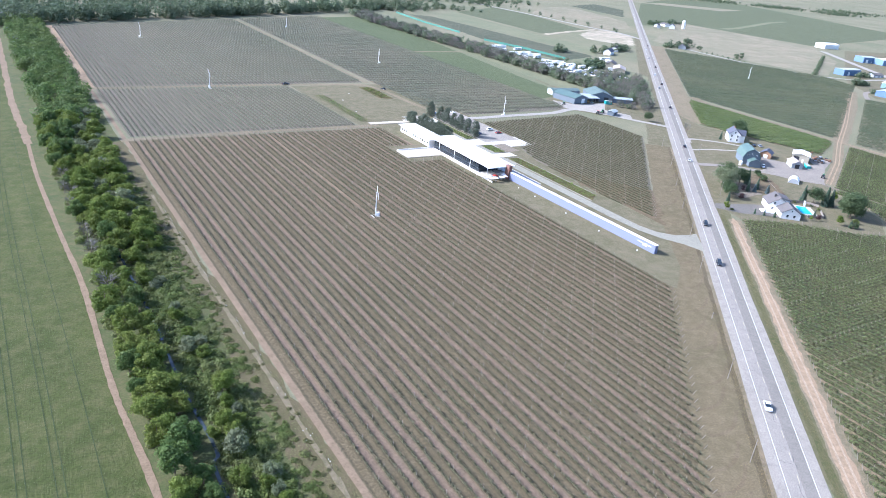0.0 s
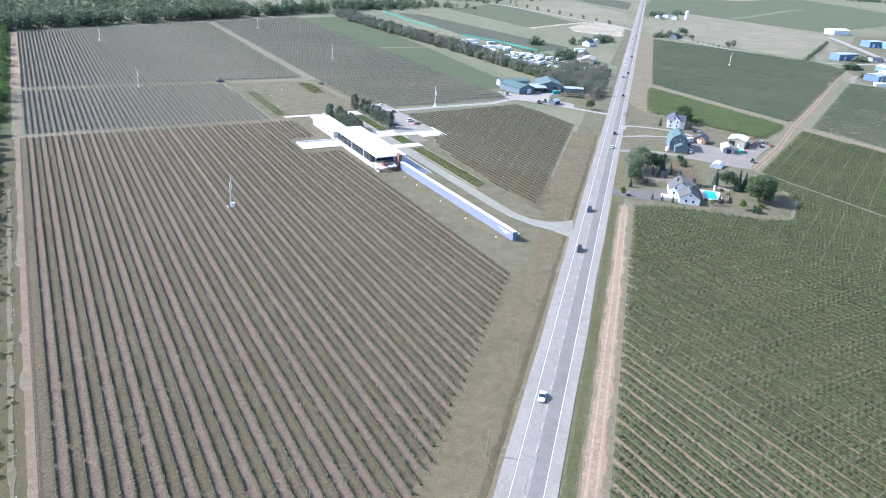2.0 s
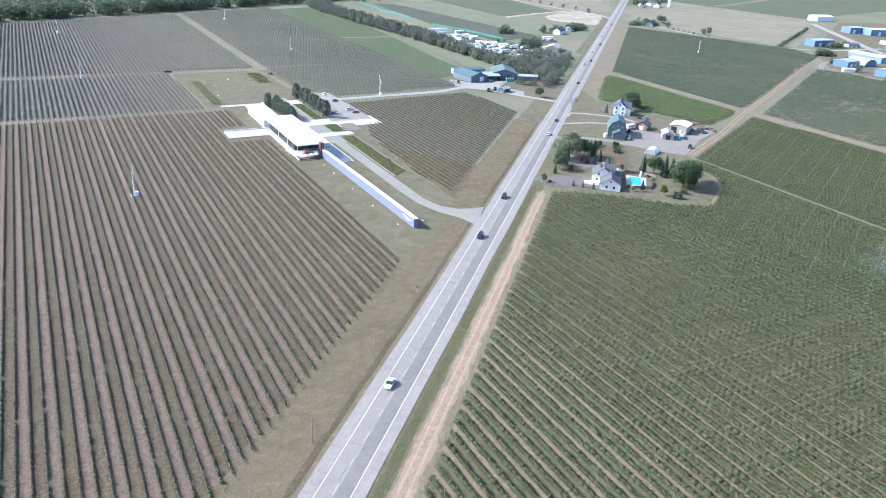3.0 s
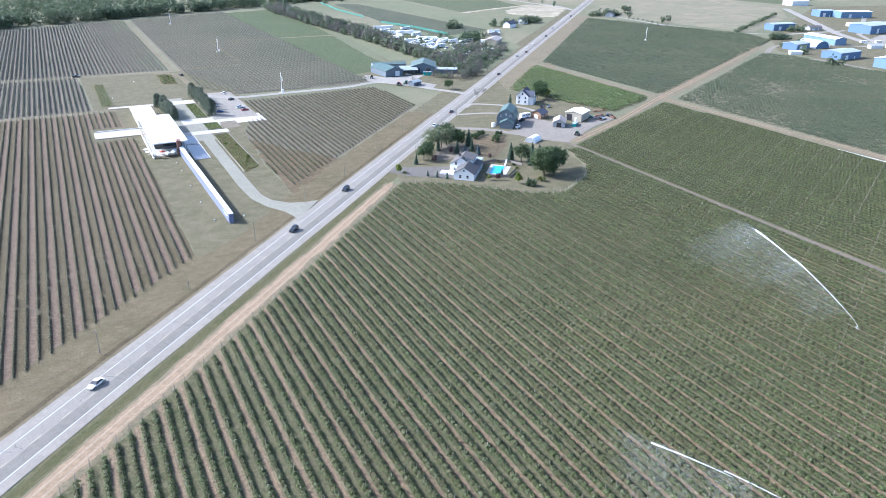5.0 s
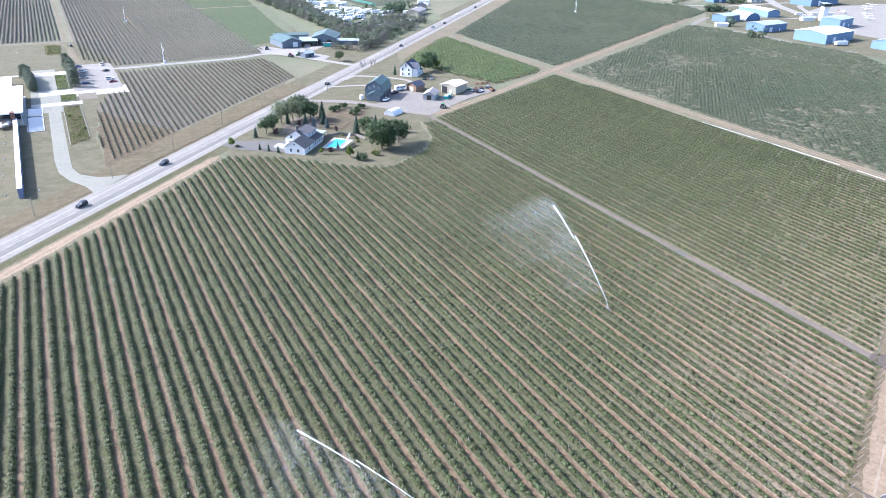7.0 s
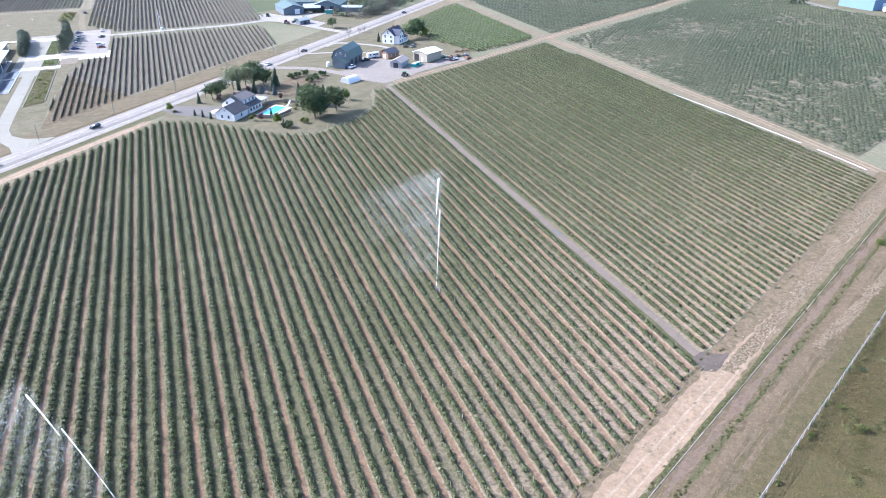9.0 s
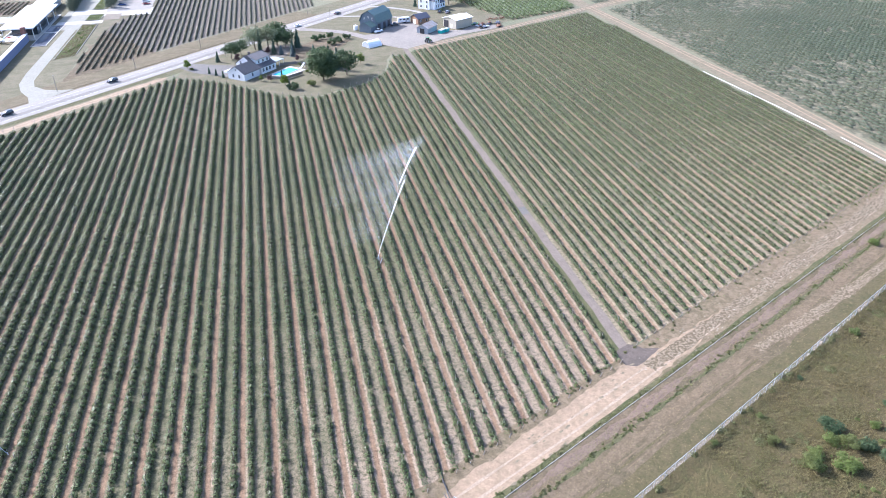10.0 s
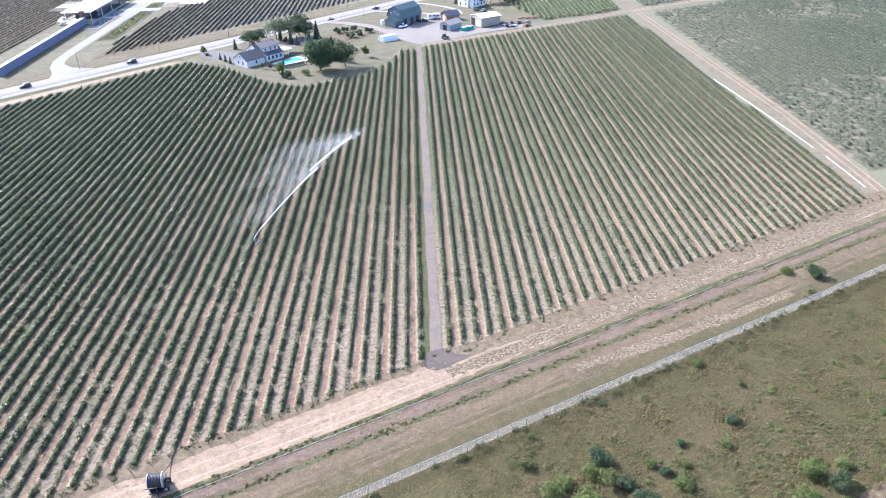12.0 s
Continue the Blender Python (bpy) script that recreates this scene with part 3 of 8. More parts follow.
tagged(ground, "open farm country of grass and stubble", "ground", "", "structure")

FIELD_W = [(62, -2), (62, 381.5), (204, 381.5), (204, 342), (189, 342), (189, 314), (209.5, 314), (209.5, road_y(209.5, -25))]
FIELD_W2 = [(62, 388), (62, 500), (190, 500), (193, 388)]
FIELD_W3 = [(62, 507), (62, 768), (254, 850), (254, 507)]
FIELD_N = [(262, 430), (262, 853), (378, 903), (378, 436), (384, 420), (374, 403), (280, 401)]
FIELD_M = [(280, 380), (374, 388), (375, road_y(375, -27)), (259, road_y(259, -27)), (258, 240), (262, 300), (270, 325), (280, 330)]
FIELD_R = [(60, road_y(60, 15)), (304, road_y(304, 15)), (323, 182), (348, 157), (362, 151), (385, 165), (396, 180), (403, 204), (408.6, 204), (408.6, -31), (60, -31 - 348.6 * 0.5)]
FIELD_E = [(413.5, -26.8), (535, 33), (529.5, 267), (413.5, 209)]
FIELD_H = [(457, 343), (516, 404), (528, 412), (528, 281), (522, 276), (481, 259), (470, 290)]
FIELD_NE = [(545, 428), (795, 683), (870, 492), (852, 446), (545, 285)]
FIELD_SE = [(545, 271), (770, 388), (780, 360), (776, 300), (788, 235), (720, 120), (545, 52)]

patch("field_meadow", [(-700, -60), (24, -60), (24, 420), (16, 900), (-700, 900)], M_MEADOW, "lush green hay meadow with faint wheel marks")
patch("ground_belt", [(21, -60), (57, -60), (57, 500), (60, 800), (14, 820), (16, 400), (19, 200)], M_UNDER, "weedy ground under a belt of trees")
patch("verge_west", [(49, 20), (58.6, 20), (58.6, 381), (53, 381), (52, 330), (50, 200)], M_TRACKSIDE, "green and brown weeds beside a dirt track", rough_edge=1.5)
patch("field_west", [(59.4, -2), (59.4, 381.5), (206, 381.5), (209.5, 317), (209.5, road_y(209.5, -25))], M_FLOOR_L, "vineyard floor of bare brown soil and dull grass", rough_edge=0.6)
patch("row_ends_west", [road(-20, -25.6), road(92, -25.6), road(92, -24.2), road(-20, -24.2)], M_SWATHE, "pale dry litter at the row ends", rough_edge=1.0, step=1.2)
patch("field_west_far", FIELD_W2, M_FLOOR_M, "vineyard floor of dull soil and grass")
patch("field_west_end", FIELD_W3, M_FLOOR_M, "distant vineyard floor of dull soil and grass")
patch("field_north", FIELD_N, M_FLOOR_M, "distant vineyard floor of dull soil and grass")
patch("field_middle", FIELD_M, M_FLOOR_M, "vineyard floor between drive and road")
patch("field_strip", [(379, 440), (388, 437), (417, 452), (421, 520), (440, 690), (450, 915), (379, 890)], M_STRIP_GREEN, "bright green strip of grass beyond the vines", rough_edge=1.0)
patch("verge_road_west", [road(-260, -26), road(330, -26), road(330, -6), road(-260, -6)], M_VERGE, "dry mown grass verge with swathe marks", rough_edge=0.8)
# a flat strip: brown weeds, with the ditch's shade in their colour
patch("verge_ditch_west", [road(-260, -11.8), road(330, -11.6), road(330, -9.9), road(-260, -9.9)], M_DITCH_BROWN, "weedy ditch along the road, darkened for its shade", rough_edge=0.5, step=2.0)
patch("verge_edge_west", [road(-260, -10.0), road(330, -10.0), road(330, -8.5), road(-260, -8.5)], M_GRASSTRACK, "green and yellow weeds at the road edge", rough_edge=0.3)
fr = random.Random(23)
for i in range(30):
    q, o, w_ = -40 + 11.5 * i + fr.uniform(-4, 4), fr.uniform(-24, -20), fr.uniform(0.6, 1.2)
    patch("swathe_arc", strip(curve_pts([road(q, o), road(q + 3, o + 4.5), road(q + 8, o + 7.5), road(q + 15, o + 9)], 4), w_), M_ARC, "curved mowing swathe on a dry verge", "ground", rough_edge=0.0)
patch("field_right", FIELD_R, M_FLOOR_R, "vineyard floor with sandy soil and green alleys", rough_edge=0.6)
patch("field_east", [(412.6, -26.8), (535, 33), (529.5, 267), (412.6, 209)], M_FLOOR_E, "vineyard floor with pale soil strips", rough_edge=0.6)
patch("field_house", FIELD_H, M_FLOOR_E, "small vineyard floor behind the farmhouse")
patch("field_northeast", FIELD_NE, M_CROP_DARK, "dark ground of a distant vineyard", rough_edge=0.6)
patch("field_southeast", FIELD_SE, M_CROP_SPARSE, "pale ground between vines by the airfield", rough_edge=0.6)
patch("verge_road_east", [road(-260, 4.3), road(420, 4.3), road(420, 10.5), road(-260, 10.5)], M_GREENVERGE, "green ditch verge along the road", rough_edge=0.6)
# flat as well: its dark tone is weeds plus painted ditch shade
patch("verge_ditch_east", [road(-260, 5.4), road(205, 5.4), road(205, 7.6), road(-260, 7.8)], M_DITCH, "weedy ditch beside a track, darkened for its shade", rough_edge=0.5, step=2.0)
patch("track_margin", [road(-260, 8.2), road(200, 8.2), road(200, 14.6), road(-260, 15.6)], M_GRASSTRACK, "dry grassy margin of a sandy track", "ground", rough_edge=0.5, step=1.2)
patch("track_road_east", [road(-260, 9.0), road(196, 9.0), road(203, 11), road(196, 12.8), road(60, 13.2), road(-260, 13.4)], M_TRACK, "sandy farm track beside the road", "track", rough_edge=0.75, step=1.2)
for o in (10.1, 12.2):
    patch("wheel_rut", strip([road(-200, o + 0.3), road(0, o), road(100, o + 0.2), road(190, o - 0.3)], 0.55), M_RUT, "worn wheel rut in a sandy track", "track", rough_edge=0.14, step=2.0)
patch("verge_far_west", [road(330, -24), road(1000, -16), road(1000, -6), road(330, -6)], M_LAWN, "dry grass along the road", rough_edge=1.0)
patch("verge_far_east", [road(420, 4.3), road(920, 4.3), road(920, 22), road(545, 20), road(420, 30)], M_GRASSTRACK, "dry grass along the road", rough_edge=1.0)
patch("ground_yard", [road(222, 4.2), road(445, 4.2), (454, 341), (470, 289), (480, 258), (430, 231), (414, 218), (409, 204), (402, 206), (395, 181), (384, 166), (362, 152), (348, 158), (323, 183), (304, 192)], M_LAWN, "dry lawn of a farmstead", rough_edge=0.6)
patch("ground_winery", [(210, 150), (228, road_y(228, -20)), (258, road_y(258, -24)), (257, 240), (262, 300), (270, 326), (281, 332), (282, 420), (262, 500), (192, 499), (194, 387), (205, 382), (208, 316)], M_LAWN, "dull lawn round a winery", rough_edge=0.6)
patch("ground_patio", [(188, 314), (212, 314), (212, 343), (188, 343)], M_LAWN, "dull lawn round a patio", rough_edge=0.3)
patch("ground_dry_corner", [(258, 198), (258, 240), (262, 290), (276, 262), (292, 238), (272, 214)], M_BROWNVERGE, "bare dry grass beside the drive", rough_edge=2.0)
patch("ground_barns", [road(395, -8), (408, 360), (376, 404), (384, 440), (420, 452), (430, 520), road(560, -20), road(560, -8)], M_LAWN, "weedy ground round farm sheds", rough_edge=1.0)
patch("ground_trailers", [(425, 452), (432, 520), (448, 640), (560, 690), (600, 600), road(620, -12), road(480, -12)], M_GREYFIELD, "worn yard of a trailer park", rough_edge=2.0)
patch("ground_airfield", [(795, 392), (882, 474), (1250, 690), (1600, 620), (1500, 200), (790, 200), (789, 300)], M_LAWN, "mown grass between airfield sheds", rough_edge=1.0)
patch("field_tan", [(838, 700), (846, 752), (1180, 1000), (1215, 730), (1060, 590), (885, 500)], M_STUBBLE, "tan stubble field", rough_edge=2.0)
patch("field_far_green", [(1035, 925), (1190, 1010), (1225, 735), (1900, 900), (2300, 1900), (1500, 1400), (1020, 955)], M_CROP_GREEN, "distant green field", rough_edge=0)
patch("field_far_dark", [(538, 600), (530, 745), (551, 962), (582, 946), (600, 760), (612, 628), (585, 615)], M_CROP_DARK, "dark vineyard in the distance", rough_edge=1.5)
patch("field_far_pale", [(616, 628), (604, 760), (586, 946), (664, 1016), (660, 774), (668, 676)], M_GREYFIELD, "pale grass strip in the distance", rough_edge=1.5)
patch("field_far_grey", [(672, 1018), (674, 795), (801, 850), (832, 1050), (818, 1118)], M_CROP_GREEN, "grey-green field in the distance", rough_edge=1.5)
patch("ground_sand_lot", [(742, 797), (800, 840), (846, 858), (853, 802), (760, 706), (738, 725), (723, 759)], M_SAND, "bare sandy building lot", rough_edge=4.0)
patch("track_sand_lot", strip([(672, 792), (746, 826), (830, 858)], 9), M_SAND, "sandy access track", "track", rough_edge=1.0)
patch("track_far_cross", strip(curve_pts([road(985, -5), (852, 835), (842, 880), (834, 1046), (822, 1140), (800, 1300)]), 9), M_PALEGRAVEL, "pale gravel side road", "road", rough_edge=0.8)
patch("field_far_tan", [(858, 860), (850, 1050), (985, 1170), (1080, 1206), (1022, 985), (940, 890)], M_STUBBLE, "tan stubble beyond the side road", rough_edge=3.0)
patch("field_far_blue", [(1100, 1226), (1239, 1298), (1225, 1190), (1086, 1050)], M_CROP_DARK, "dark distant field beside the road", rough_edge=3.0)
patch("track_far_right", strip([(1230, 925), (1296, 944), (1611, 1082), (1700, 1110)], 14), M_GREYFIELD, "pale farm track in the distance", "track", rough_edge=2.0)
patch("field_far_stubble", [(1500, 1420), (1640, 1450), (1870, 1360), (1705, 1300)], M_STUBBLE, "pale far stubble", rough_edge=4.0)
patch("field_far_south", [(-700, 900), (60, 860), (60, 1500), (-700, 1500)], M_CROP_GREEN, "distant green field", rough_edge=0)

# swathe marks in the hay meadow
for x in (-33, -31.3, -14, -12.3, -4.6, -2.9, 2.4, 4.1, 11.0):
    patch("wheel_mark", strip(curve_pts([(x, 40), (x + 0.7, 160), (x - 0.5, 300), (x, 420)]), 0.2), M_MARK, "faint wheel mark in the hay meadow", "track", rough_edge=0.0)

# tracks
patch("track_meadow", strip(curve_pts([(20.5, 60), (20.5, 125), (18.8, 165), (19.6, 224), (18, 267), (16, 340), (16.5, 413), (14.5, 489), (17, 661), (18, 800)]), 1.7), M_DIRT, "reddish dirt path along a belt of trees", "track", rough_edge=0.2, step=1.5)
patch("track_meadow_far", strip([(16.5, 385), (15, 440), (14.5, 489), (17, 661), (18, 800)], 3.6), M_DIRT, "wide sandy path along the belt", "track", rough_edge=0.7)
patch("track_west", strip([(59.4, -20), (59.3, 150), (59.3, 300), (59.5, 381), (59.5, 500)], 1.9), M_DIRT, "reddish dirt track at the edge of the vines", "track", rough_edge=0.07, step=4.0)
patch("track_west_side", strip([(55.6, 90), (55.4, 200), (55.6, 300)], 1.2), M_GRASSTRACK, "worn wheel track in dry grass", "track", rough_edge=0.5)
patch("track_west_far", strip([(59.5, 500), (61, 720), (60, 768)], 6.0), M_TRACK, "pale dirt track at the edge of the vines", "track", rough_edge=0.6)
patch("track_cross", strip([(57, 382.5), (124, 385.5), (206, 386.5)], 5.0), M_GRASSTRACK, "grassy cross track between vine blocks", "track", rough_edge=0.5)
patch("track_cross_far", strip([(57, 503), (139, 504), (192, 505), (250, 499)], 5.0), M_GRASSTRACK, "pale cross track between vine blocks", "track", rough_edge=0.5)
patch("track_lawn", strip(curve_pts([(250, 500), (257, 480), (259, 440), (262, 415)]), 4.0), M_GRASSTRACK, "track at the lawn's edge", "track", rough_edge=0.4)
patch("track_strip_a", strip([(257, 505), (257, 700), (257, 850)], 2.4), M_GRASSTRACK, "grassy headland between vine blocks", "track", rough_edge=0.5)
for x in (240.5, 246.1, 251.8):
    patch("track_alley", strip([(x, 512), (x - 1.5, 680), (x, 843)], 1.2), M_GREYFIELD, "pale bare alley in a vine block", "track", rough_edge=0.3)
patch("track_vines", strip([(133.8, 262), (133.8, 320), (134.2, 379)], 2.0), M_DIRT, "worn alley among vines leading to a frost fan", "track", rough_edge=0.4)
patch("track_strip_b", strip([(262, 509), (310, 512)], 4.0), M_GRASSTRACK, "short grassy track among vines", "track", rough_edge=0.5)
patch("track_strip_c", strip([(311, 527), (311, 645)], 2.5), M_GRASSTRACK, "grassy track among vines", "track", rough_edge=0.5)
patch("track_strip_d", strip([(311, 644), (441, 648)], 5.0), M_GRASSTRACK, "grassy cross track among vines", "track", rough_edge=0.5)
patch("track_lane", strip([(411.5, -33), (411.5, 60), (411.2, 215)], 2.6), M_LANE, "grey gravel farm lane between vine blocks", "track", rough_edge=0.35)
patch("lane_verge", strip([(409.8, -28), (409.7, 60), (409.4, 205)], 1.5), M_DITCH, "narrow grass edge of a farm lane", "ground", rough_edge=0.3)
patch("lane_box", [(410.4, 35.6), (412.6, 35.6), (412.6, 39.8), (410.4, 39.8)], M_BLACKTOP, "dark patch on the gravel lane", "track", rough_edge=0.15)
patch("track_north", strip([(415, 214), (470, 241), (530, 275), (555, 287)], 7.0), M_GRASSTRACK, "sandy farm track between vine blocks", "track", rough_edge=0.6)
patch("track_north_far", strip([(538, 279), (620, 322), (700, 363), (803, 422)], 11.0), M_GRASSTRACK, "wide dirt track between vine blocks", "track", rough_edge=1.0)
patch("track_east", strip([(538.5, 36), (540.5, 105), (537.5, 200), (536, 280)], 8.0), M_GRASSTRACK, "grassy track between vine blocks", "track", rough_edge=0.8)
patch("track_east_up", strip([(536, 280), (535, 349), (533, 400), (545, 424)], 9.0), M_GRASSTRACK, "grassy track between vine blocks", "track", rough_edge=0.8)
for o in (-1.3, 1.3):
    patch("wheel_track", strip([(541.2 + o, 36), (543 + o, 105), (539.5 + o, 200), (537 + o, 280)], 0.8), M_TRACK, "bare wheel track on a grassy track", "track", rough_edge=0.22)
    patch("wheel_track", strip([(415, 214 + o), (470, 241 + o), (530, 275 + o), (620, 322 + o), (803, 422 + o)], 0.9), M_TRACK, "bare wheel track on a dirt track", "track", rough_edge=0.22)
patch("track_far_lane", strip([(842, 690), (838, 600), (858, 505), (905, 474), (1010, 470)], 6.0), M_PALEGRAVEL, "pale lane beyond the vineyard", "road", rough_edge=0.4)

# the foot of the fields and the airfield fence
patch("ground_foot", [lot(-420, 6), lot(160, 6), lot(160, 24), lot(-420, 24)], M_BROWNVERGE, "dry weedy strip between track and fence", rough_edge=0.8)
patch("ground_headland", [lot(-420, -4), lot(0, -1), lot(150, -3), lot(150, 8), lot(-420, 9)], M_HEADLAND, "dry headland at the row ends", rough_edge=0.8)
patch("track_foot", [lot(-420, 2.4), lot(-60, 2.4), lot(0, 0.6), lot(10, 2.4), lot(40, 3.2), lot(150, 1.2), lot(150, 3.4), lot(40, 5.0), lot(8, 7.4), lot(-20, 8.0), lot(-420, 8.4)], M_TRACK, "pale sandy track at the foot of the vines", "track", rough_edge=0.7, step=1.2)
# a patch darker than the rest of the lane
patch("lane_mouth", [(409.4, -31.5), (409.6, -27), (413.0, -25.5), (415.4, -27.5), (419.0, -28.2), (414.5, -31.0), (411.5, -32.5)], M_LANEMOUTH, "dark gravel at the lane's mouth", "track", rough_edge=0.5, step=1.0)
patch("ground_pipe_verge", [lot(-420, 8.6), lot(-60, 8.2), lot(150, 6.7), lot(150, 8.1), lot(-60, 9.2), lot(-420, 9.6)], M_DITCH, "green weeds along a pipe", rough_edge=0.3)
patch("meadow_airfield", [lot(-420, 23.6), lot(400, 23.6), lot(400, 330), lot(-420, 330)], M_WEEDS, "rough weedy meadow behind a fence", rough_edge=0.6)
for o, w_, m_ in ((10.6, 1.6, M_MAUVE), (12.6, 0.9, M_DITCH), (14.6, 2.2, M_SWATHE), (16.4, 0.4, M_SWATHE), (17.2, 0.5, M_OLIVE), (18.0, 0.4, M_SWATHE), (20.8, 4.0, M_OLIVE)):
    patch("wheel_track", strip([lot(-200, o), lot(20, o + 0.4), lot(140, o - 0.6)], w_), m_, "worn wheel track in dry weeds", "track", rough_edge=0.2 + 0.3 * min(w_, 1.6), step=1.2)
for o in (3.6, 6.2):
    patch("wheel_rut", strip([lot(-200, o), lot(-20, o + 0.5), lot(40, o * 0.5 + 2.6), lot(140, o * 0.6 + 0.9)], 0.5), M_RUT, "worn wheel rut in a sandy track", "track", rough_edge=0.13, step=2.0)
fr = random.Random(17)
LOT_TURN = math.atan2(LOT_U.y, LOT_U.x)
patch("bare_streak", strip(curve_pts([lot(26, 15.6), lot(45, 17.4), lot(64, 18.4), lot(84, 18.9)]), 2.4), M_STREAK, "pale sand showing through dry weeds", "ground", rough_edge=0.7, step=1.0)
patch("bare_streak", strip(curve_pts([lot(4, 4.8), lot(40, 4.7), lot(90, 3.9), lot(146, 2.9)]), 3.2), M_STREAK, "pale sand strewn over a headland", "ground", rough_edge=0.9, step=1.0)
flecks("grass_spots", "tufts of grass on a sandy track", M_GRASSTRACK, fr, 130, lambda: lot(fr.uniform(-70, 140), fr.choice((fr.gauss(2.6, 0.5), fr.gauss(5.2, 0.7), fr.gauss(8.2, 0.4)))), 0.12, 0.45, LOT_TURN)
flecks("sand_spots", "pale sand spilt on a headland", M_SAND, fr, 150, lambda: lot(fr.uniform(2, 140), fr.gauss(4.6, 1.9)), 0.05, 0.22, LOT_TURN)
patch("sand_heap_ground", [(476, -66), (486, -61), (490, -70), (480, -76)], M_DIRT, "patch of bare sand in the weeds", "ground", rough_edge=0.8)

# the road
patch("road_shoulder", [road(-260, -8.7), road(2600, -8.7), road(2600, 4.5), road(-260, 4.5)], M_SHOULDER, "pale grey gravelled road shoulder", "road", rough_edge=0.25, step=6)
patch("road", [road(-260, -6.1), road(2600, -6.1), road(2600, 1.9), road(-260, 1.9)], M_ASPHALT, "worn grey asphalt of a two-lane road", "road", rough_edge=0.0)
patch("road_lane_east", [road(-260, -1.85), road(2600, -1.85), road(2600, 1.35), road(-260, 1.35)], M_ASPHALT_DARK, "darker asphalt of one lane", "road", rough_edge=0.06, step=8)
for o in (-5.65, 1.5):
    patch("road_line", [road(-260, o - 0.07), road(1500, o - 0.07), road(1500, o + 0.07), road(-260, o + 0.07)], M_WHITELINE, "white edge line", "marking", rough_edge=0.0)
dash = bmesh.new()
z_dash = 0.001 * next(level)
v = [dash.verts.new((*p, 0)) for p in ((-0.08, -1.6), (0.08, -1.6), (0.08, 1.6), (-0.08, 1.6))]
dash.faces.new(v)
dash_me = finish(dash, "road_dash", M_YELLOWLINE)
for i in range(110):
    ob = new("road_dash", dash_me)
    x, y = road(-20 + 8.9 * i, -2.25)
    ob.matrix_basis = pose(x, y, z_dash, 0, 0, -44.4)
    tagged(ob, "faded pale yellow centre dash on asphalt", "marking", "centre dashes", "structure")
rng = random.Random(5)
for i in range(46):
    s0 = rng.uniform(-40, 300)
    a, b = (-5.6, -2.3) if rng.random() < 0.5 else (-2.0, 1.4)
    if rng.random() < 0.35:
        a, b = -5.8, 1.6
    pts = []
    for j in range(6):
        pts.append(road(s0 + rng.uniform(-0.5, 0.5), a + (b - a) * j / 5))
    if rng.random() < 0.25:
        o = rng.uniform(-4.8, 0.6)
        pts = [road(s0 + 1.2 * j, o + rng.uniform(-0.3, 0.3)) for j in range(5)]
    patch("road_crack", strip(pts, 0.10), M_SEAL, "dark sealed crack across the asphalt", "marking", rough_edge=0.0, z=z_dash + 0.0012)

# winery drive and paving
patch("drive_winery", [(239.4, 300), (239.2, 215), (240.2, 199), (243.6, 188), (248.4, 179.5), (250.5, 171.5), road(117, -8.6), road(158, -8.6), (264.5, 186.6), (259.5, 186.6), (253.0, 188.4), (247.4, 194.5), (245.2, 203), (245.0, 215), (245.0, 300)], M_DRIVE, "curving pale concrete drive", "road", rough_edge=0.0)
patch("paving_court", [(232, 296), (246, 296), (246, 404), (232, 404)], M_DRIVE, "concrete forecourt", "pavement", rough_edge=0.05)
patch("paving_walk_a", [(232, 309), (256, 309), (256, 316), (232, 316)], M_CONCRETE, "pale concrete walk", "pavement", rough_edge=0.05)
patch("paving_walk_b", [(236, 333), (281, 333), (281, 345), (236, 345)], M_CONCRETE, "wide pale concrete walk", "pavement", rough_edge=0.05)
patch("paving_walk_c", [(228, 386), (252, 386), (252, 396), (228, 396)], M_CONCRETE, "pale concrete walk", "pavement", rough_edge=0.05)
patch("car_park", [(253.5, 326), (279, 326), (279, 412), (262, 412), (253.5, 400)], M_SHOULDER, "grey gravel car park", "road", rough_edge=0.3)
patch("paving_front", [(253, 326), (281, 326), (281, 338), (253, 338)], M_CONCRETE, "pale concrete apron of a car park", "pavement", rough_edge=0.05)
patch("bed_green_a", [(245.2, 346), (251.5, 346), (251.5, 385), (245.2, 385)], M_MEADOW, "green planted bed edged with kerb", "bed", rough_edge=0.05)
patch("bed_green_b", [(246, 317), (254, 317), (254, 332), (246, 332)], M_MEADOW, "green planted bed", "bed", rough_edge=0.05)
patch("bed_bare", [(255, 317), (264, 317), (264, 332), (255, 332)], M_MULCH, "bare planted bed", "bed", rough_edge=0.05)
patch("bed_long", [(246.6, 236), (254.5, 242), (254, 306), (246.6, 306)], M_WEEDS, "long weedy planted bed beside the drive", "bed", rough_edge=0.3)
patch("bed_far", [(242, 455), (252, 452), (253, 490), (243, 492)], M_WEEDS, "weedy bed on the lawn", "bed", rough_edge=0.6)
patch("bed_strip", [(199, 396), (206, 396), (203, 470), (197, 470)], M_GREENVERGE, "weedy green strip beside vines", "bed", rough_edge=1.0)
patch("road_barns", strip(curve_pts([(262, 404), (279, 392), (310, 393), (354, 395), (380, 402), (396, 388), (408, 366), road(392, -5)]), 5.5), M_PALEGRAVEL, "pale gravel farm road", "road", rough_edge=0.3)
patch("yard_barns", [(377, 408), (384, 398), (398, 380), (410, 368), (418, 378), (408, 396), (428, 416), (395, 416), (386, 432), (378, 425)], M_PALEGRAVEL, "pale gravel yard in front of farm sheds", "road", rough_edge=0.6)
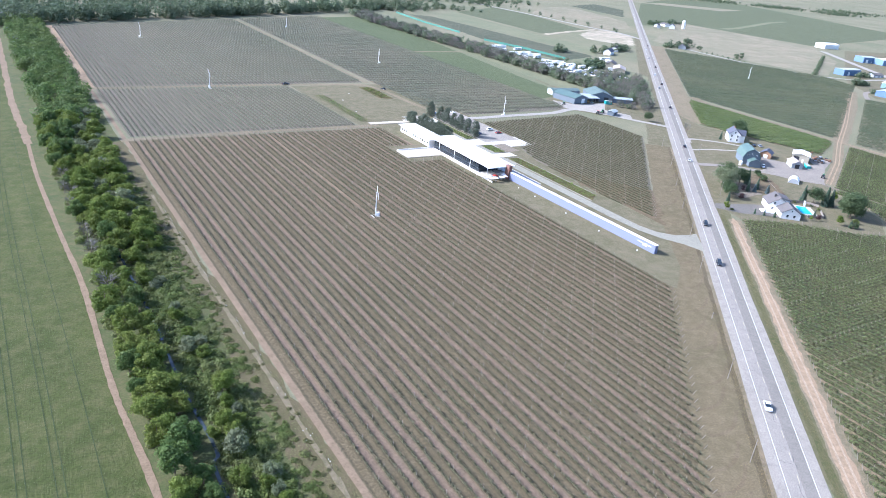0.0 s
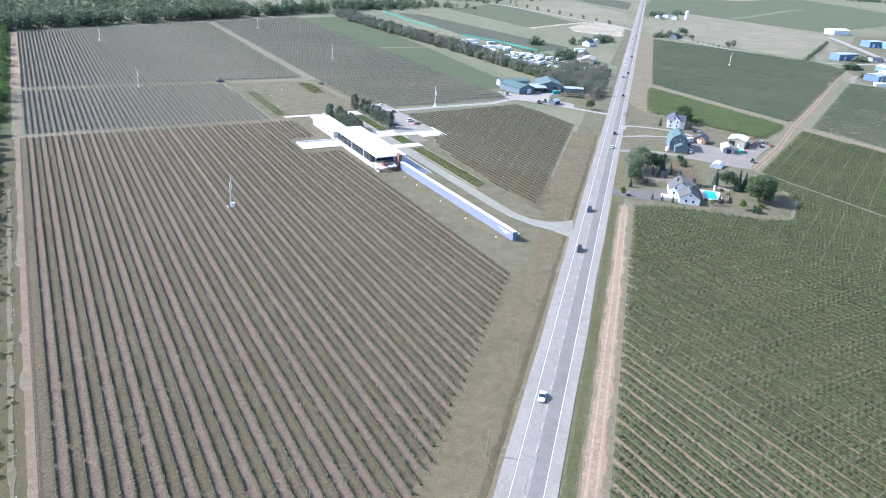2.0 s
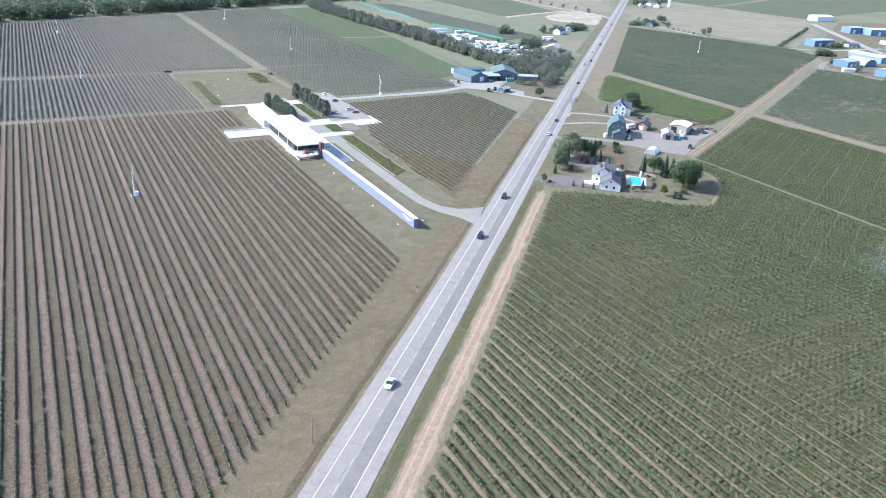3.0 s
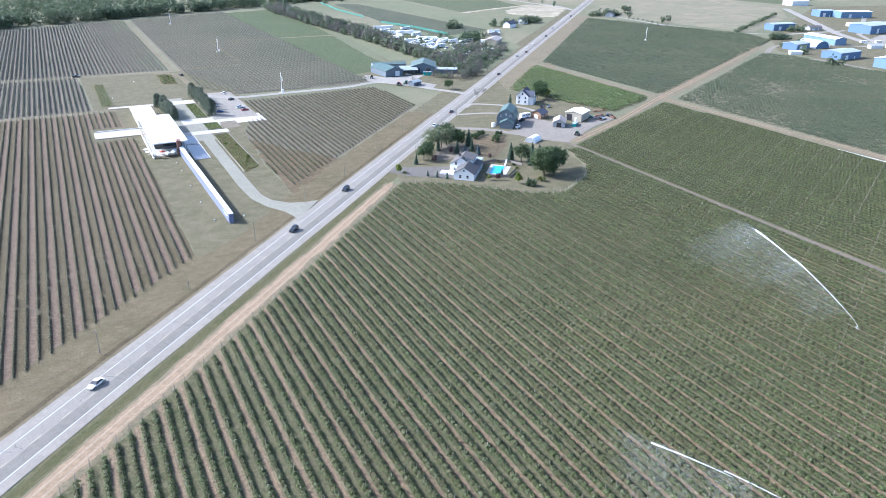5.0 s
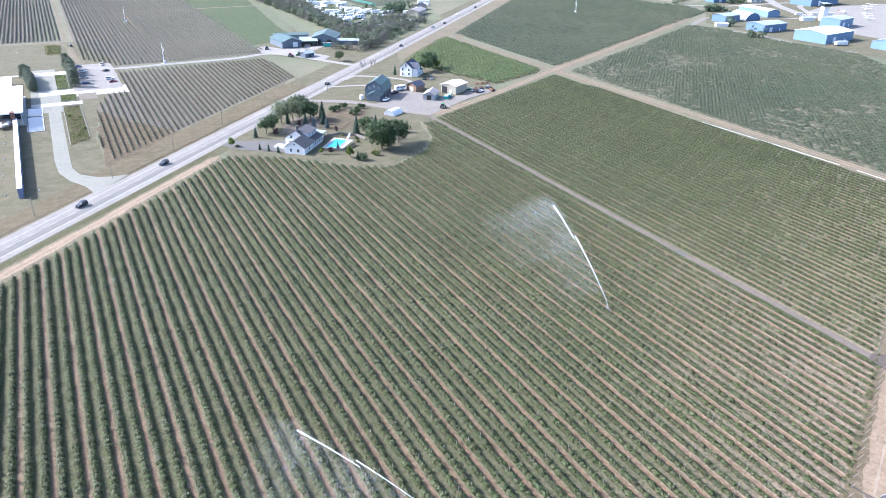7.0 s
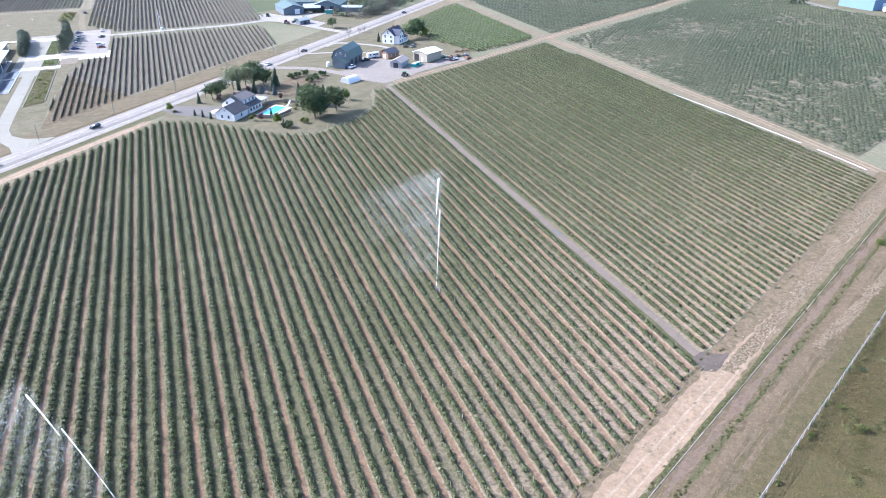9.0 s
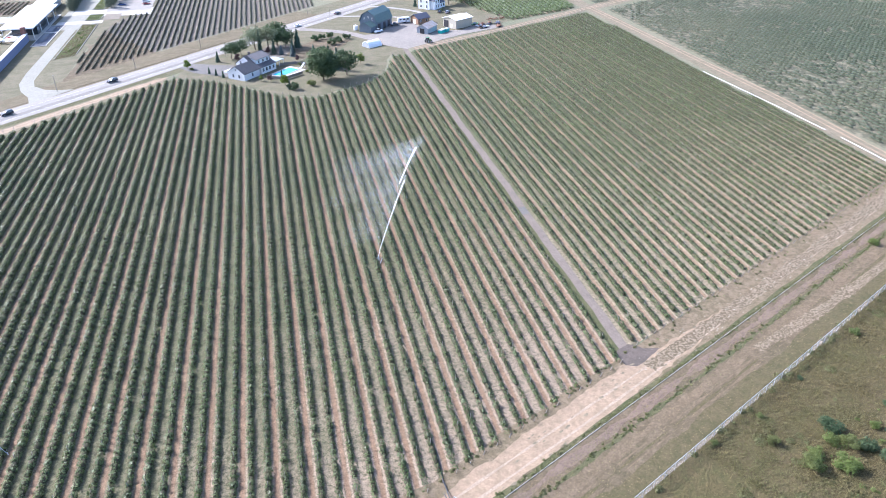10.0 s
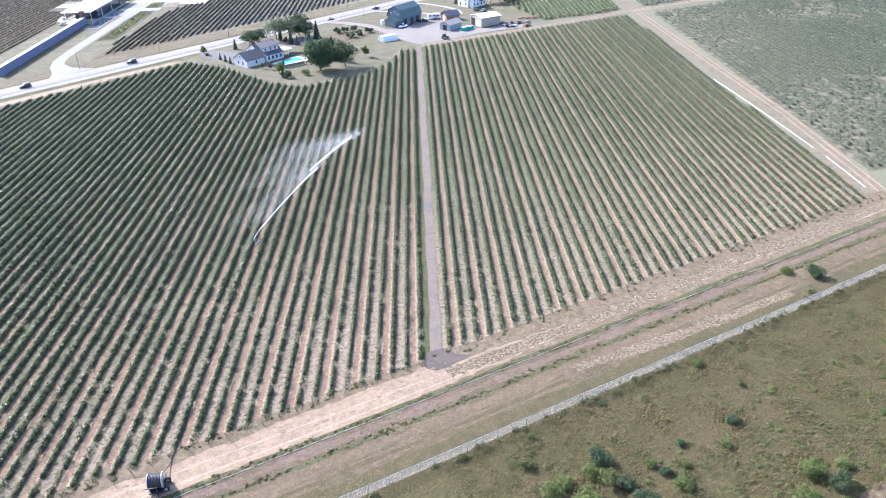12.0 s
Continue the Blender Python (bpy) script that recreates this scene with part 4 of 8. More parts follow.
# farmstead
patch("drive_farm", strip(curve_pts([road(297, 4.2), (384, 256), (398, 238), (410, 226)]), 5.5), M_GRAVEL, "grey gravel farm drive", "road", rough_edge=0.4)
patch("yard_farm", [(392, 246), (400, 226), (412, 214), (424, 222), (448, 236), (472, 246), (462, 258), (448, 244), (436, 246), (426, 262), (424, 274), (414, 272), (404, 248)], M_GRAVEL, "grey gravel farmyard", "road", rough_edge=0.7)
patch("drive_house_far", strip(curve_pts([road(352, 4.2), (410, 313), (424, 304), (434, 292), (436, 280)]), 3.2), M_PALEGRAVEL, "pale gravel house drive", "road", rough_edge=0.3)
patch("drive_house_mid", strip([road(332, 4.2), (404, 289), (420, 282)], 2.6), M_PALEGRAVEL, "pale gravel path across the lawn", "road", rough_edge=0.3)
patch("drive_house", [road(221, 4.2), (313, 212), (336, 203), (331, 193), (328, 187), (312, 198), road(214, 4.2)], M_BLACKTOP, "dark asphalt house drive", "road", rough_edge=0.1)
patch("lawn_bare", [(352, 226), (372, 244), (388, 238), (378, 222), (364, 208), (355, 212)], M_BROWNVERGE, "bare dry patch of lawn", rough_edge=1.5)
patch("garden_bare", [(333, 214), (346, 238), (362, 232), (352, 214)], M_MULCH, "bare earth under trees", rough_edge=1.5)
patch("pool_deck", [(343.8, 186.3), (351.0, 180.6), (361.0, 191.4), (354.2, 198.6)], M_CONCRETE, "pale pool deck", "pavement", rough_edge=0.05)
# airfield paving
patch("apron_a", [(872, 306), (905, 347), (934, 376), (968, 412), (1010, 428), (1130, 420), (1200, 330), (1110, 250), (872, 262)], M_SHOULDER, "pale concrete airfield apron", "pavement", rough_edge=0.3)
patch("apron_road", strip(curve_pts([(869, 408), (856, 417), (821, 415), (781, 392), (769, 379), (764, 355), (785, 340), (785, 312), (779, 283), (780, 257), (793, 236)]), 5), M_GRAVEL, "gravel service road round a shed", "road", rough_edge=0.4)
patch("taxiway", strip([(926, 380), (974, 456), (1171, 682)], 11), M_PALEGRAVEL, "pale concrete taxiway", "road", rough_edge=0.2)
patch("apron_lane", strip([(869, 408), (905, 380), (930, 376), (990, 440), (1180, 560)], 6), M_PALEGRAVEL, "pale service lane", "road", rough_edge=0.2)


# ---------------------------------------------------------------- vines
def spans(poly, x):
    """The stretches of the line at x that lie within the outline."""
    ys = []
    for (ax, ay), (bx, by) in zip(poly, poly[1:] + poly[:1]):
        if (ax <= x) != (bx <= x):
            ys.append(ay + (by - ay) * (x - ax) / (bx - ax))
    ys.sort()
    return list(zip(ys[::2], ys[1::2]))


def foliage(rng, x, y0, y1, per_metre, size, width, low, high, gap, weak=None, heart=1.0, every=2.0):
    """Leaf clumps along a row, and the dense hearts of its plants: plants of uneven size, with gaps."""
    shift = (x * 0.613) % 1.7  # plants of neighbouring rows do not stand side by side
    y0, y1 = y0 + shift, y1 + shift
    n = int((y1 - y0) * per_metre)
    y = (np.floor(rng.uniform(y0, y1, n) / 1.7) + 0.5) * 1.7 + rng.normal(0, 0.5, n)
    y = np.clip(y, y0, y1)
    vigour = np.abs(np.sin(np.floor(y / 1.7) * 12.9898 + x * 78.233) * 43758.5453) % 1.0
    thin = weak(x, y) if weak else 0 * y
    keep = rng.uniform(0, 1, n) < np.clip(0.72 + vigour * 0.6 - gap - 0.7 * thin, 0.06, 1)
    y, vigour, thin = y[keep], vigour[keep], thin[keep]
    n = len(y)
    lobe = 0.86 + 0.14 * np.cos((y / 1.7 - np.floor(y / 1.7) - 0.5) * 2 * np.pi)
    over = np.pi * rng.uniform(0.04, 0.96, n)
    shell = rng.uniform(0.72, 1.06, n) * lobe * (0.84 + 0.26 * vigour)
    side = -np.cos(over) * width / 2 * shell * (1 - 0.4 * thin)
    h = low + (high - low) * np.sin(over) ** 0.8 * shell * (1 - 0.35 * thin)
    top = np.stack([-np.cos(over), np.sin((y / 1.7 - np.floor(y / 1.7) - 0.5) * 2 * np.pi) * 0.35, 0.25 + 0.75 * np.sin(over)], 1)
    ys = np.arange(math.ceil(y0 / every), math.floor(y1 / every)) * every + every / 2
    v = np.abs(np.sin(np.floor(ys / 1.7) * 12.9898 + x * 78.233) * 43758.5453) % 1.0
    t = weak(x, ys) if weak else 0 * ys
    keep = rng.uniform(0, 1, len(ys)) < np.clip(0.97 - gap * 0.6 + 0.1 * v - 0.3 * t, 0, 1) * (heart > 0)
    ys, v, t = ys[keep], v[keep], t[keep]
    m = len(ys)
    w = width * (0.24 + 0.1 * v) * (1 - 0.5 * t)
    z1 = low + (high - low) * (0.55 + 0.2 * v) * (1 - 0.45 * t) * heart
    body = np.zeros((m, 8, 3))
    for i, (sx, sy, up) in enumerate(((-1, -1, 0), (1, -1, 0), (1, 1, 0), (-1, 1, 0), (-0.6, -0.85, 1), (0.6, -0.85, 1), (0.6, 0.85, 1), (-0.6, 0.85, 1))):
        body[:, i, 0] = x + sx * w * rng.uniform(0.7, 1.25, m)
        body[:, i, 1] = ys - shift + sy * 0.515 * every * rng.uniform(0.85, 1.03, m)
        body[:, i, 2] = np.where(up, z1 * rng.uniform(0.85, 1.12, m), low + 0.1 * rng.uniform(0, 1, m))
    return np.stack([x + side, y - shift, h], 1), size * rng.uniform(0.6, 1.3, n), top, body


def dry_side(ax, ay, bx, by, poor=(0.0, 1.0)):
    """How weak the vines are: from 0 near (ax, ay) to 1 near (bx, by), in uneven patches, and in the poor rows at one side."""
    k = 1.0 / ((bx - ax) ** 2 + (by - ay) ** 2)

    def weak(x, y):
        f = ((x - ax) * (bx - ax) + (y - ay) * (by - ay)) * k
        f = f + np.array([0.35 * noise.noise(Vector((x * 0.09, v * 0.06, 2.0))) for v in y])
        return np.clip(np.maximum(f, min(0.45, max(0.0, (poor[0] - x) / poor[1]))), 0, 1)
    return weak


POST = bmesh.new()
tube(POST, (0, 0, -0.1), (0, 0.75, 1.75), 0.07, 0.06, 6)
POST_ME = finish(POST, "end_post", M_POST)


def vine_rows(poly, first, material, label, group, per_metre, size, width, low, high, gap, seed, near=(-1e9, 1e9, -1e9, 1e9), posts=True, pitch=2.825, weak=None, heart=1.0):
    rng = np.random.default_rng(seed)
    xs = [p[0] for p in poly]
    k0, k1 = math.ceil((min(xs) - first) / pitch), math.floor((max(xs) - first) / pitch)
    for k in range(k0, k1 + 1):
        x = first + k * pitch
        if not near[0] < x < near[1]:
            continue
        for y0, y1 in spans(poly, x):
            y0, y1 = max(y0, near[2]) + 0.8, min(y1, near[3]) - 0.8
            if y1 - y0 < 4:
                continue
            c, s, top, body = foliage(rng, x, y0, y1, per_metre, size, width, low, high, gap, weak, heart)
            c -= np.array((x, y0, 0))
            body -= np.array((x, y0, 0))
            ob = thing("vine_row", pose(x, y0, 0.15), label, "vine row", group)
            share("foliage", cards("foliage", c, s, material, rng, face=top, wild=0.38, bodies=body, wood=M_SHADED_CANES), ob)
            if posts:
                share("end_post", POST_ME, ob, pose(0, -0.6, 0, 0, 0, 180))
                share("end_post", POST_ME, ob, pose(0, y1 - y0 + 0.6, 0))
                # one joined line of thin trellis posts
                ys = np.arange(8.0, y1 - y0 - 3, 11.0)
                if len(ys):
                    base = np.array([(-.04, -.04, 0), (.04, -.04, 0), (.04, .04, 0), (-.04, .04, 0), (-.04, -.04, 1.85), (.04, -.04, 1.85), (.04, .04, 1.85), (-.04, .04, 1.85)])
                    vs = (base[None] + np.stack([0 * ys, ys, 0 * ys - 0.1], 1)[:, None]).reshape(-1, 3)
                    fs = [tuple(8 * i + q for q in f) for i in range(len(ys)) for f in ((0, 1, 5, 4), (1, 2, 6, 5), (2, 3, 7, 6), (3, 0, 4, 7), (4, 5, 6, 7))]
                    me = bpy.data.meshes.new("trellis")
                    me.from_pydata(vs.tolist(), [], fs)
                    me.materials.append(M_POST)
                    tagged(share("trellis", me, ob), kind="stuff")


def vine_block(name, poly, first, material, label, per_metre, size, width, low, high, gap, seed, pitch=2.825, patches=0.0, heart=0.0, every=5.6):
    """A distant block of vines, whose rows run together."""
    rng = np.random.default_rng(seed)
    xs = [p[0] for p in poly]
    cs, ss, tops, hearts = [], [], [], []
    for k in range(math.ceil((min(xs) - first) / pitch), math.floor((max(xs) - first) / pitch) + 1):
        x = first + k * pitch
        for y0, y1 in spans(poly, x):
            if y1 - y0 > 4:
                c, s, top, body = foliage(rng, x, y0, y1, per_metre, size, width, low, high, gap, None, heart, every)
                cs.append(c), ss.append(s), tops.append(top), hearts.append(body)
    c, s, tops, hearts = np.concatenate(cs), np.concatenate(ss), np.concatenate(tops), np.concatenate(hearts)
    if patches:
        thin = np.array([0.7 * noise.noise(Vector((p[0] * 0.021, p[1] * 0.021, seed))) + 0.5 * noise.noise(Vector((p[0] * 0.13, p[1] * 0.09, seed))) + 0.8 * noise.noise(Vector((p[0] * 0.35, p[1] * 0.17, seed))) for p in c])
        keep = rng.uniform(0, 1, len(c)) > np.clip((thin - 0.05) * patches * 3, 0, 0.8)
        c, s, tops = c[keep], s[keep], tops[keep]
        thin = np.array([0.7 * noise.noise(Vector((p[0] * 0.021, p[1] * 0.021, seed))) + 0.5 * noise.noise(Vector((p[0] * 0.13, p[1] * 0.09, seed))) + 0.8 * noise.noise(Vector((p[0] * 0.35, p[1] * 0.17, seed))) for p in hearts[:, 0]])
        hearts = hearts[rng.uniform(0, 1, len(hearts)) > np.clip((thin - 0.05) * patches * 3, 0, 0.8)]
    ob = new(name, cards(name, c, s, material, rng, face=tops, bodies=hearts))
    ob.location = (0, 0, 0.2)
    tagged(ob, label, "vineyard", "", "stuff")


H1 = 2.825 / 2
vine_rows(FIELD_R, SOIL_R + H1, M_VINE_R, "green vine row on a wooden trellis", "rows of the irrigated block", 40.0, 0.28, 2.0, 0.08, 1.18, -0.08, 11, near=(130, 600, -72, 600), weak=dry_side(318, 36, 402, -46, (222, 16)))
vine_rows(FIELD_E, SOIL_E + H1, M_VINE_E, "fresh green vine row on a wooden trellis", "rows east of the lane", 34.0, 0.28, 1.85, 0.08, 1.08, -0.05, 12, weak=dry_side(455, 115, 545, -60))
vine_rows(FIELD_W, SOIL_L + H1, M_VINE_L, "sparse vine row on a trellis over bare soil", "rows of the west block", 14.0, 0.28, 0.8, 0.08, 1.1, 0.15, 13, heart=0.5)
vine_rows(FIELD_M, SOIL_L + H1, M_VINE_L, "sparse vine row between drive and road", "rows of the middle block", 16.0, 0.3, 0.85, 0.1, 1.2, 0.05, 14, heart=0.7)
vine_block("vineyard_west", FIELD_W2, SOIL_L + H1, M_VINE_FAR, "distant block of thin vine rows", 3.4, 0.42, 0.7, 0.2, 1.3, 0.0, 15, heart=0.8, every=4.2)
vine_block("vineyard_west_end", FIELD_W3, SOIL_L + H1, M_VINE_FAR, "far block of thin vine rows before a wood", 1.8, 0.5, 0.8, 0.2, 1.35, -0.1, 16, heart=0.9, every=8.4)
vine_block("vineyard_north", FIELD_N, SOIL_L + H1, M_VINE_FAR, "far block of dark vine rows", 1.8, 0.5, 0.8, 0.2, 1.4, -0.1, 17, heart=0.9, every=8.4)
vine_block("vineyard_house", FIELD_H, SOIL_E + H1, M_VINE_E, "small block of green vines behind a farmhouse", 13.0, 0.4, 1.7, 0.25, 1.6, -0.1, 18, heart=0.9)
vine_block("vineyard_northeast", FIELD_NE, SOIL_E + H1, M_VINE_DARK, "dark green block of vines", 3.6, 0.42, 1.5, 0.2, 1.3, -0.1, 19, patches=0.4, heart=0.7, every=5.6)
vine_block("vineyard_southeast", FIELD_SE, SOIL_E + H1, M_VINE_DARK, "dark green block of vines by an airfield", 4.2, 0.4, 1.5, 0.2, 1.3, -0.1, 20, patches=0.65, heart=0.7, every=2.8)
vine_block("vineyard_foot", [(132, -72.8), (324, -72.8), (60, -205), (60, road_y(60, 15)), (129, road_y(129, 15)), (129, -72.8)], SOIL_R + H1, M_VINE_R, "green vine rows running on to the foot of the field", 6.0, 0.5, 1.7, 0.1, 1.15, -0.1, 30, heart=0.7, every=2.8)


# ---------------------------------------------------------------- trees
def crown_points(rng, lumps, lump_r, cards_per, height, radius, base, kind):
    pts, faces = [], []
    for i in range(lumps):
        if kind == "conifer":
            f = (i + 0.5) / lumps
            z = base + (height - base) * f
            r = radius * (1 - f) ** 0.85 + 0.12
            n = int(cards_per * (0.35 + 1.3 * (1 - f)))
            a = rng.uniform(0, 2 * np.pi, n)
            q = r * np.sqrt(rng.uniform(0.25, 1, n)) * (0.82 + 0.18 * np.sin(a * 5 + i))
            pts.append(np.stack([q * np.cos(a), q * np.sin(a), z + rng.normal(0, 0.28, n) - 0.3 * q], 1))
            faces.append(np.stack([np.cos(a), np.sin(a), 0.5 + 0 * a], 1))
        elif kind == "column":
            f = (i + rng.uniform(0.2, 0.8)) / lumps
            a, q = rng.uniform(0, 2 * np.pi), radius * 0.5 * math.sin(math.pi * min(1.0, 0.22 + 0.72 * f)) ** 0.7
            c = np.array((q * math.cos(a), q * math.sin(a), base + (height - base) * f))
            d = rng.normal(size=(cards_per, 3))
            d /= np.linalg.norm(d, axis=1, keepdims=True)
            d *= lump_r * (1.15 - 0.5 * f) * rng.uniform(0.55, 1.1, (cards_per, 1))
            pts.append(c + d)
            faces.append(d / lump_r + np.array((0, 0, 0.25)))
        else:
            a, e = rng.uniform(0, 2 * np.pi), rng.uniform(-0.75, 1.0)
            q = rng.uniform(0.35, 0.82)
            mid = (height + base) / 2
            half = (height - base) / 2
            c = np.array((radius * q * math.cos(a) * math.sqrt(1 - 0.75 * e * e), radius * q * math.sin(a) * math.sqrt(1 - 0.75 * e * e), mid + half * 0.72 * e))
            lr = lump_r * rng.uniform(0.65, 1.2)
            d = rng.normal(size=(cards_per, 3))
            d /= np.linalg.norm(d, axis=1, keepdims=True)
            d *= lr * rng.uniform(0.55, 1.05, (cards_per, 1))
            d[:, 2] *= 0.75
            pts.append(c + d)
            faces.append(d / lr + np.array((0, 0, 0.25)))
    return np.concatenate(pts), np.concatenate(faces)


def make_tree(name, label, category, seed, height, radius, leaf, lumps=20, cards_per=46, card=0.55, base=1.2, kind="round", trunk=0.2):
    """One tree at the origin: a tapered trunk with limbs, and a crown of leaf clumps."""
    rng = np.random.default_rng(seed)
    t = thing(name, pose(0, 0, 0), label, category)
    bm = bmesh.new()
    lean = Vector(rng.normal(0, 0.04, 3)) * height
    top = Vector((lean.x, lean.y, height * (0.9 if kind == "conifer" else 0.62)))
    mid = top * 0.45 + Vector((0.1, -0.1, 0))
    tube(bm, (0, 0, -0.3), mid, trunk, trunk * 0.7, 7)
    tube(bm, mid, top, trunk * 0.7, trunk * 0.25, 6)
    if kind != "conifer":
        for i in range(6):
            a = i * 1.05 + rng.uniform(-0.3, 0.3)
            p = mid.lerp(top, rng.uniform(0, 0.7))
            q = p + Vector((math.cos(a) * radius * 0.7, math.sin(a) * radius * 0.7, height * rng.uniform(0.08, 0.3)))
            tube(bm, p, q, trunk * 0.4, trunk * 0.12, 5)
    part("trunk", bm, M_BARK, t)
    if kind == "bare":
        bm = bmesh.new()
        for i in range(70):
            a, z = rng.uniform(0, 2 * np.pi), rng.uniform(0.3, 0.8) * height
            p = Vector((math.cos(a) * radius * 0.3, math.sin(a) * radius * 0.3, z))
            tube(bm, p, p + Vector((math.cos(a) * radius * rng.uniform(0.3, 0.8), math.sin(a) * radius * rng.uniform(0.3, 0.8), rng.uniform(0.05, 0.25) * height)), 0.05, 0.012, 4)
        tagged(part("crown", bm, M_BARE, t, "bare grey twigs"), kind="stuff")
    else:
        p, out = crown_points(rng, lumps, radius * 0.42, cards_per, height, radius, base, kind)
        s = card * rng.uniform(0.6, 1.35, len(p))
        share("crown", cards("crown", p, s, leaf, rng, face=out, wild=0.4), t)
    return t


def plant(template, x, y, scale=1.0, turn=0.0, squash=1.0):
    return copy_thing(template, pose(x, y, 0.15, 0, 0, turn) @ Matrix.Diagonal((scale, scale, scale * squash, 1)))


PARK = (-300.0, -400.0)
T_GREEN = [make_tree("tree", "leafy green deciduous tree in a wild belt", "tree", 40 + i, 9.0, 4.0, m, 26, 125, 0.4, 0.6) for i, m in enumerate((M_TREE_A, M_TREE_A, M_TREE_B, M_TREE_C))]
T_WILLOW = make_tree("willow_tree", "grey-green bushy willow beside a stream", "tree", 50, 7.0, 3.8, M_TREE_D, 22, 95, 0.42, 0.4)
T_BIG = make_tree("shade_tree", "large dark green shade tree on a lawn", "tree", 51, 13.5, 6.8, M_TREE_C, 60, 130, 0.55, 0.9, trunk=0.4)
T_MAPLE = make_tree("garden_tree", "broad green garden tree", "tree", 52, 9.5, 5.2, M_TREE_C, 28, 60, 0.55, 1.6, trunk=0.28)
T_OLIVE = make_tree("garden_tree", "pale green spreading garden tree", "tree", 53, 10.5, 6.2, M_TREE_D, 28, 60, 0.55, 2.5, trunk=0.3)
T_SMALL = make_tree("small_tree", "small yellow-green garden tree", "tree", 54, 5.0, 1.9, M_TREE_B, 14, 42, 0.42, 1.0, trunk=0.1)
T_POPLAR = make_tree("poplar_tree", "slender grey-green tree beside a forecourt", "tree", 55, 10.0, 3.5, M_POPLAR, 30, 100, 0.36, 0.5, "column", 0.15)
T_SPRUCE = make_tree("spruce_tree", "dark pointed spruce on a lawn", "conifer", 56, 8.0, 2.1, M_CONIFER, 22, 55, 0.4, 0.4, "conifer", 0.16)
T_BLUE = make_tree("spruce_tree", "pale blue spruce on a lawn", "conifer", 57, 6.0, 2.0, M_BLUE_SPRUCE, 20, 50, 0.4, 0.3, "conifer", 0.14)
T_CYPRESS = make_tree("cypress_tree", "tall narrow dark cypress", "conifer", 58, 9.0, 1.1, M_CONIFER, 22, 40, 0.4, 0.3, "conifer", 0.14)
T_COLUMN = make_tree("clipped_shrub", "small dark columnar shrub beside a drive", "shrub", 59, 3.0, 0.8, M_CONIFER, 12, 34, 0.3, 0.2, "conifer", 0.06)
T_PLUM = make_tree("plum_tree", "small purple-leaved garden tree", "tree", 60, 3.6, 1.5, M_PLUM, 12, 40, 0.35, 0.7, trunk=0.08)
T_BUSH = make_tree("bush", "low green bush among weeds", "bush", 61, 2.2, 1.6, M_SHRUB, 14, 46, 0.3, 0.1, trunk=0.06)
T_BUSH_D = make_tree("bush", "rounded dark green bush", "bush", 62, 2.2, 1.6, M_TREE_C, 14, 46, 0.3, 0.1, trunk=0.06)
T_SHRUB = make_tree("shrub", "loose green shrub in a rough meadow", "shrub", 65, 2.0, 1.9, M_SHRUB, 24, 120, 0.15, 0.0, trunk=0.05)
T_SHRUB_D = make_tree("shrub", "loose dark green shrub in a rough meadow", "shrub", 66, 2.4, 1.8, M_TREE_C, 24, 120, 0.15, 0.0, trunk=0.05)
T_BARE = make_tree("bare_tree", "leafless grey roadside tree", "tree", 63, 9.0, 3.2, M_BARE, kind="bare", trunk=0.22)
T_SCRUB = make_tree("thicket_tree", "grey leafless thicket tree", "tree", 64, 6.0, 2.6, M_BARE, kind="bare", trunk=0.12)

# belt along the stream in the west
rng = np.random.default_rng(7)
spots = []
for i in range(4500):
    y = 92 + 335 * rng.uniform() ** 1.1
    wide = y > 245
    x = rng.uniform(23.5, 50 if y > 330 else 46 if wide else 43.5)
    r = rng.uniform(2.6, 4.8) if wide or x < 33 else rng.uniform(1.6, 3.4)
    if not wide and (31.6 < x + 1.2 * math.sin(y / 17) < 36.5 or (x > 33 and noise.noise(Vector((x * 0.15, y * 0.07, 9.0))) < 0.08)):
        continue
    if x + r > (52 if wide else 46):
        continue
    if all((x - a) ** 2 + (y - b) ** 2 > (0.74 * (r + c)) ** 2 for a, b, c in spots):
        spots.append((x, y, r))
for i, (x, y, r) in enumerate(spots):
    if x < 26.5 and 215 < y < 330 and i % 2:
        plant(T_SCRUB, x, y, r / 3.0, i * 77)
        continue
    k = (i * 7 + i // 3) % 11
    t = T_GREEN[0] if k in (0, 1, 4) else T_GREEN[1] if k in (2, 5) else T_GREEN[2] if k in (3, 6, 7) else T_GREEN[3] if k in (8, 9) else T_WILLOW
    if x > 36 and not wide and i % 3 == 0:
        t = T_WILLOW
    plant(t, x, y, r / 4.1, i * 77 % 360, rng.uniform(0.75, 1.05))


def thicket(name, label, category, areas, material, seed, card, height, kind="stuff", wild=0.45):
    """Low growth or far woods: clumps of leaf cards over (x, y, radius, height) spots."""
    r2 = np.random.default_rng(seed)
    cs, ss, fs = [], [], []
    for x, y, r, h in areas:
        n = max(8, int(15 * (r / card) ** 1.5))
        d = r2.normal(size=(n, 3))
        d /= np.linalg.norm(d, axis=1, keepdims=True)
        d *= r2.uniform(0.6, 1.05, (n, 1))
        d[:, 2] = np.abs(d[:, 2]) if height < 4 else d[:, 2] * 0.5 + 0.5
        cs.append(np.array((x, y, 0.1)) + d * np.array((r, r, h)))
        fs.append(d + np.array((0, 0, 0.3)))
        ss.append(card * r2.uniform(0.6, 1.3, n))
    ob = new(name, cards(name, np.concatenate(cs), np.concatenate(ss), material, r2, face=np.concatenate(fs), wild=wild))
    return tagged(ob, label, category, "", kind)


